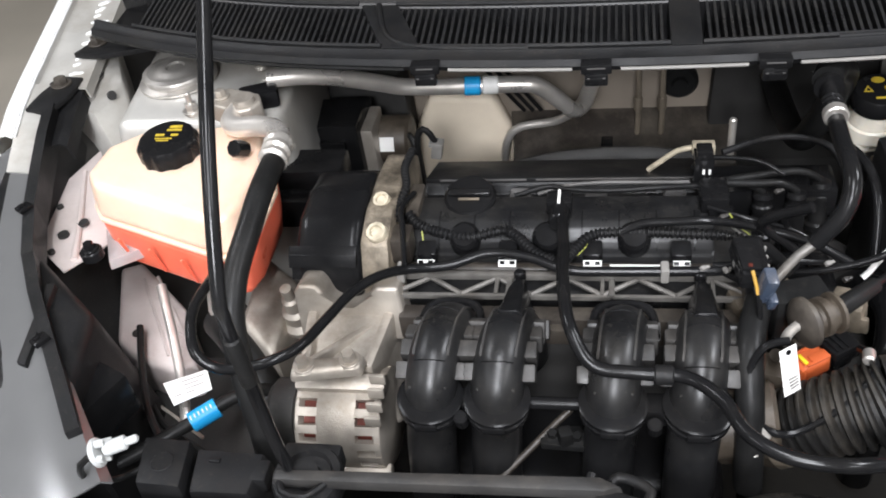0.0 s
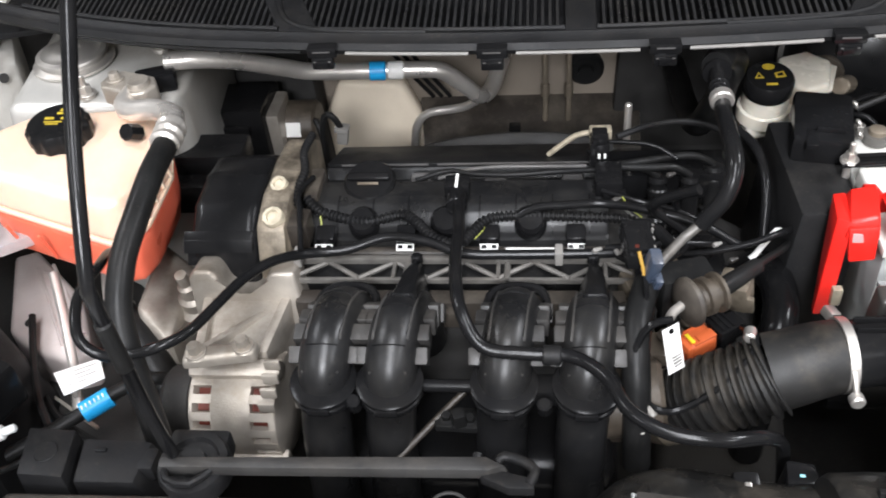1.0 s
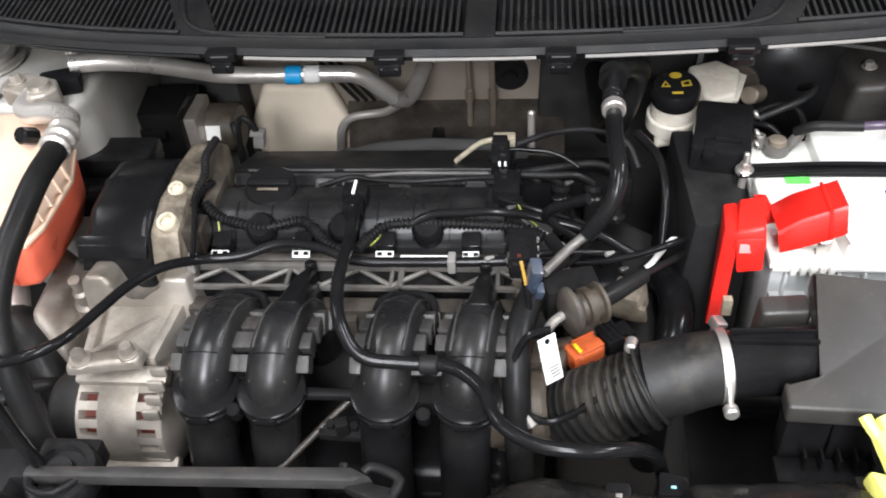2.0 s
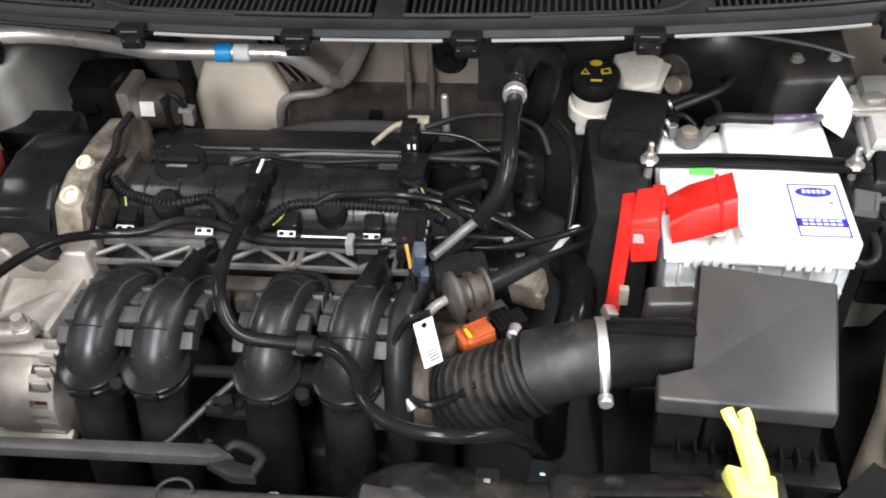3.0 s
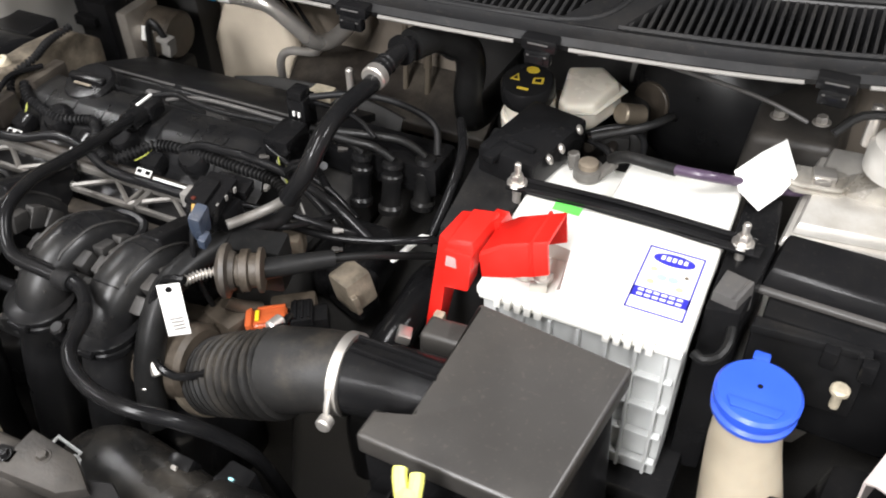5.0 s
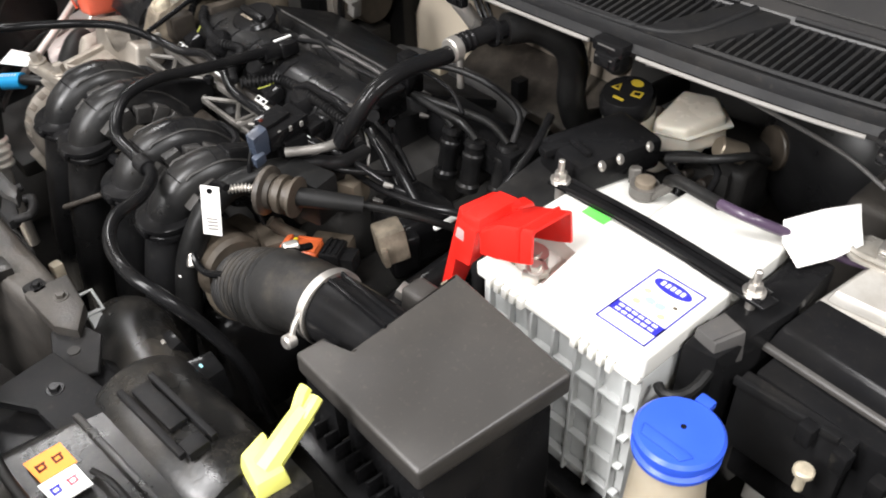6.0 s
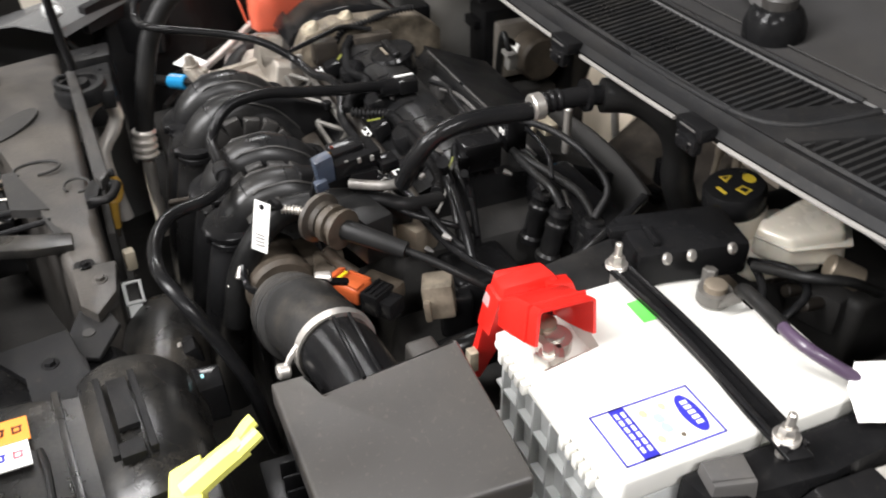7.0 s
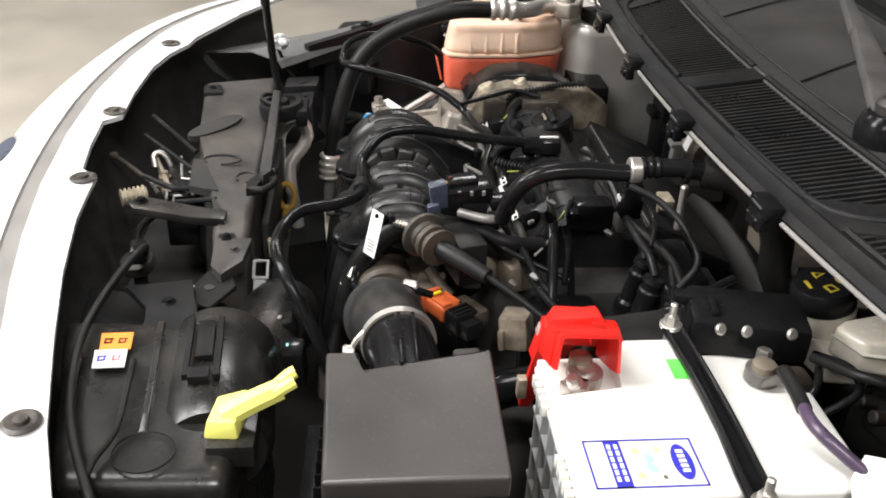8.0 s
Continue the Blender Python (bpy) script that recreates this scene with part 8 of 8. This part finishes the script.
# radiator top ledge with its hook
ledge = thing("radiator", (0.0, 0.35, 0.60), "black radiator with a ledge behind the support panel", "radiator")
bm = B()
hull(bm, [(-0.165, 0.342, 0.846), (0.095, 0.347, 0.846), (0.112, 0.352, 0.846), (0.095, 0.362, 0.846), (-0.165, 0.354, 0.846)], [(-0.165, 0.343, 0.857), (0.095, 0.348, 0.857), (0.108, 0.353, 0.857), (0.092, 0.361, 0.857), (-0.165, 0.353, 0.857)], 0.003)
part("ledge", bm, LEDGE, ledge)
bm = B()
box(bm, (-0.02, 0.338, 0.68), (0.42, 0.012, 0.18), bev=0.004)
box(bm, (-0.03, 0.350, 0.76), (0.25, 0.008, 0.06), bev=0.002)
part("core", bm, DARK, ledge)
bm = B()
hull(bm, [(0.088, 0.346, 0.842), (0.110, 0.336, 0.842), (0.130, 0.336, 0.842), (0.128, 0.346, 0.842), (0.104, 0.352, 0.842)], [(0.088, 0.346, 0.852), (0.110, 0.336, 0.852), (0.130, 0.336, 0.852), (0.128, 0.346, 0.852), (0.104, 0.352, 0.852)], 0.002)
tube(bm, [(0.125, 0.341, 0.849), (0.130, 0.354, 0.850), (0.120, 0.362, 0.850), (0.106, 0.366, 0.850), (0.101, 0.361, 0.848)], 0.0042, 10)
tube(bm, [(0.084, 0.355, 0.850), (0.086, 0.366, 0.852)], 0.004, 8)
part("hook", bm, MATTE, ledge, "black hook end")
bm = B()
hull(bm, [(-0.302, 0.348, 0.77), (-0.256, 0.346, 0.77), (-0.262, 0.402, 0.77), (-0.312, 0.404, 0.77)], [(-0.299, 0.352, 0.828), (-0.258, 0.350, 0.828), (-0.265, 0.398, 0.828), (-0.309, 0.400, 0.828)], 0.003)
cyl(bm, (-0.282, 0.374, 0.828), (0, 0, 1), 0.010, 0.001, 20, 0.0004)
part("end_cover", bm, MATTE, ledge, "black moulded end cover")
bm = B()
hull(bm, [(-0.254, 0.348, 0.77), (-0.182, 0.350, 0.77), (-0.184, 0.396, 0.77), (-0.260, 0.398, 0.77)], [(-0.252, 0.351, 0.820), (-0.200, 0.352, 0.820), (-0.196, 0.392, 0.822), (-0.258, 0.394, 0.822)], 0.003)
box(bm, (-0.238, 0.382, 0.8225), (0.010, 0.004, 0.002), bev=0.0008)
box(bm, (-0.196, 0.376, 0.812), (0.016, 0.022, 0.018), bev=0.003)
part("side_cover", bm, MATTE, ledge, "black moulded side cover")
bm = B()
lathe(bm, [(0, 0), (0.029, 0), (0.030, 0.014), (0.028, 0.019), (0.022, 0.020), (0.020, 0.015), (0.012, 0.015), (0.011, 0.022), (0, 0.022)], axis((-0.141, 0.356, 0.830), (0, -0.1, 1)), 18)
box(bm, (-0.145, 0.382, 0.832), (0.050, 0.016, 0.024), bev=0.004)
tube(bm, [(-0.162, 0.350, 0.851), (-0.155, 0.334, 0.854), (-0.135, 0.330, 0.854), (-0.121, 0.348, 0.851)], 0.0032, 8)
part("rod_socket", bm, MATTE, ledge, "round black rod socket")

rod = thing("prop_rod", (-0.153, 0.35, 0.86), "black steel bonnet prop rod standing up", "prop rod")
bm = B()
tube(bm, [(-0.153, 0.352, 0.862), (-0.152, 0.346, 0.91), (-0.150, 0.340, 1.0), (-0.149, 0.338, 1.045), (-0.1495, 0.345, 1.065), (-0.153, 0.40, 1.14), (-0.16, 0.50, 1.25), (-0.176, 0.76, 1.55)], 0.0052, 12, 0.01)
part("bar", bm, GLOSS, rod)
bm = B()
cyl(bm, (-0.1505, 0.341, 0.975), (0.02, -0.07, 1), 0.0062, 0.05, 12)
part("grip", bm, RUBBER, rod, "black rubber grip")

# left headlamp back and its bulb holder
hl = thing("headlamp_housing", (-0.45, 0.50, 0.60), "black plastic back of a headlamp", "headlamp", "headlamps")
bm = B()
hull(bm, [(-0.55, 0.42, 0.60), (-0.37, 0.40, 0.60), (-0.39, 0.56, 0.60), (-0.56, 0.68, 0.60)], [(-0.490, 0.43, 0.862), (-0.385, 0.40, 0.85), (-0.405, 0.52, 0.862), (-0.505, 0.60, 0.872)], 0.012, 3)
part("shell", bm, MATTE, hl)
bm = B()
hull(bm, [(-0.450, 0.45, 0.855), (-0.435, 0.446, 0.855), (-0.455, 0.55, 0.862), (-0.468, 0.55, 0.862)], [(-0.448, 0.45, 0.866), (-0.437, 0.446, 0.866), (-0.456, 0.55, 0.873), (-0.466, 0.55, 0.873)], 0.002)
part("ridge", bm, MATTE, hl)
bm = B()
box(bm, (-0.405, 0.44, 0.80), (0.05, 0.10, 0.05), (0, 0, -25), 0.006)
part("step", bm, BLACK, hl)
bm = B()
cyl(bm, (-0.445, 0.606, 0.858), (0, 0, 1), 0.012, 0.012, 18)
bolt(bm, (-0.445, 0.606, 0.870), (0, 0, 1), 0.006, 0.007)
part("fixing", bm, BLACK, hl)
bulb = thing("bulb_socket", (-0.302, 0.348, 0.80), "white plastic bulb socket on a black wire", "bulb socket")
bm = B()
cyl(bm, (-0.303, 0.346, 0.881), (1, 0.30, 0.25), 0.0062, 0.020, 16)
cyl(bm, (-0.286, 0.351, 0.885), (1, 0.3, 0.25), 0.0035, 0.012, 10)
part("stem", bm, CASE, bulb)
bm = B()
cyl(bm, (-0.311, 0.343, 0.879), (1, 0.30, 0.25), 0.0125, 0.005, 20)
for k in range(4):
    box(bm, (-0.304, 0.345 + 0.009 * math.cos(k * 1.57), 0.881 + 0.009 * math.sin(k * 1.57)), (0.008, 0.005, 0.005), (0, 0, 20), 0.001)
part("flange", bm, CASE, bulb)
bm = B()
tube(bm, [(-0.311, 0.343, 0.879), (-0.325, 0.338, 0.870), (-0.335, 0.345, 0.84), (-0.33, 0.37, 0.805), (-0.30, 0.40, 0.80)], 0.003, 8)
part("wire", bm, RUBBER, bulb, "black wire")
bm = B()
hull(bm, [(-0.42, 0.44, 0.66), (-0.23, 0.44, 0.66), (-0.23, 0.62, 0.66), (-0.42, 0.62, 0.66)], [(-0.42, 0.44, 0.68), (-0.23, 0.44, 0.68), (-0.23, 0.62, 0.69), (-0.42, 0.62, 0.69)], 0.004)
shield = solo("splash_shield", bm, DARK, "dark plastic splash shield low in the bay", "splash shield", kind="structure")
bm = B()
hull(bm, [(-0.468, 0.566, 0.698), (-0.418, 0.548, 0.698), (-0.420, 0.554, 0.698), (-0.472, 0.575, 0.698)], [(-0.468, 0.566, 0.700), (-0.418, 0.548, 0.700), (-0.420, 0.554, 0.700), (-0.472, 0.575, 0.700)], 0.0006)
hull(bm, [(-0.418, 0.549, 0.696), (-0.33, 0.495, 0.696), (-0.33, 0.50, 0.696), (-0.42, 0.554, 0.696)], [(-0.418, 0.549, 0.698), (-0.33, 0.495, 0.698), (-0.33, 0.50, 0.698), (-0.42, 0.554, 0.698)], 0.0004)
part("edge_strip", bm, FOIL, shield, "dusty silver edge strip")

# dipstick and cooling pipe at the front
dip = thing("dipstick", (-0.10, 0.36, 0.60), "yellow ring-handled oil dipstick", "dipstick")
bm = B()
tube(bm, [(-0.100, 0.3595 + 0.0105 * math.cos(a), 0.728 + 0.019 * math.sin(a)) for a in (math.tau * k / 14 for k in range(15))], 0.0036, 8, 0.004)
part("ring", bm, GOLD, dip)
bm = B()
tube(bm, [(-0.100, 0.3585, 0.712), (-0.100, 0.357, 0.698), (-0.100, 0.355, 0.675)], 0.006, 10)
part("grip", bm, GOLD, dip)
bm = B()
tube(bm, [(-0.100, 0.355, 0.677), (-0.099, 0.353, 0.65), (-0.098, 0.353, 0.60)], 0.005, 10)
part("tube", bm, BROWN, dip, "dull dark dipstick tube")
bm = B()
tube(bm, [(-0.150, 0.347, 0.74), (-0.160, 0.347, 0.772), (-0.165, 0.350, 0.795), (-0.166, 0.366, 0.812), (-0.166, 0.380, 0.811), (-0.165, 0.387, 0.790), (-0.162, 0.376, 0.769), (-0.155, 0.362, 0.752), (-0.145, 0.362, 0.72), (-0.14, 0.37, 0.66)], 0.0088, 14)
solo("cooling_pipe", bm, PIPE, "bent bright aluminium pipe by the radiator", "pipe")
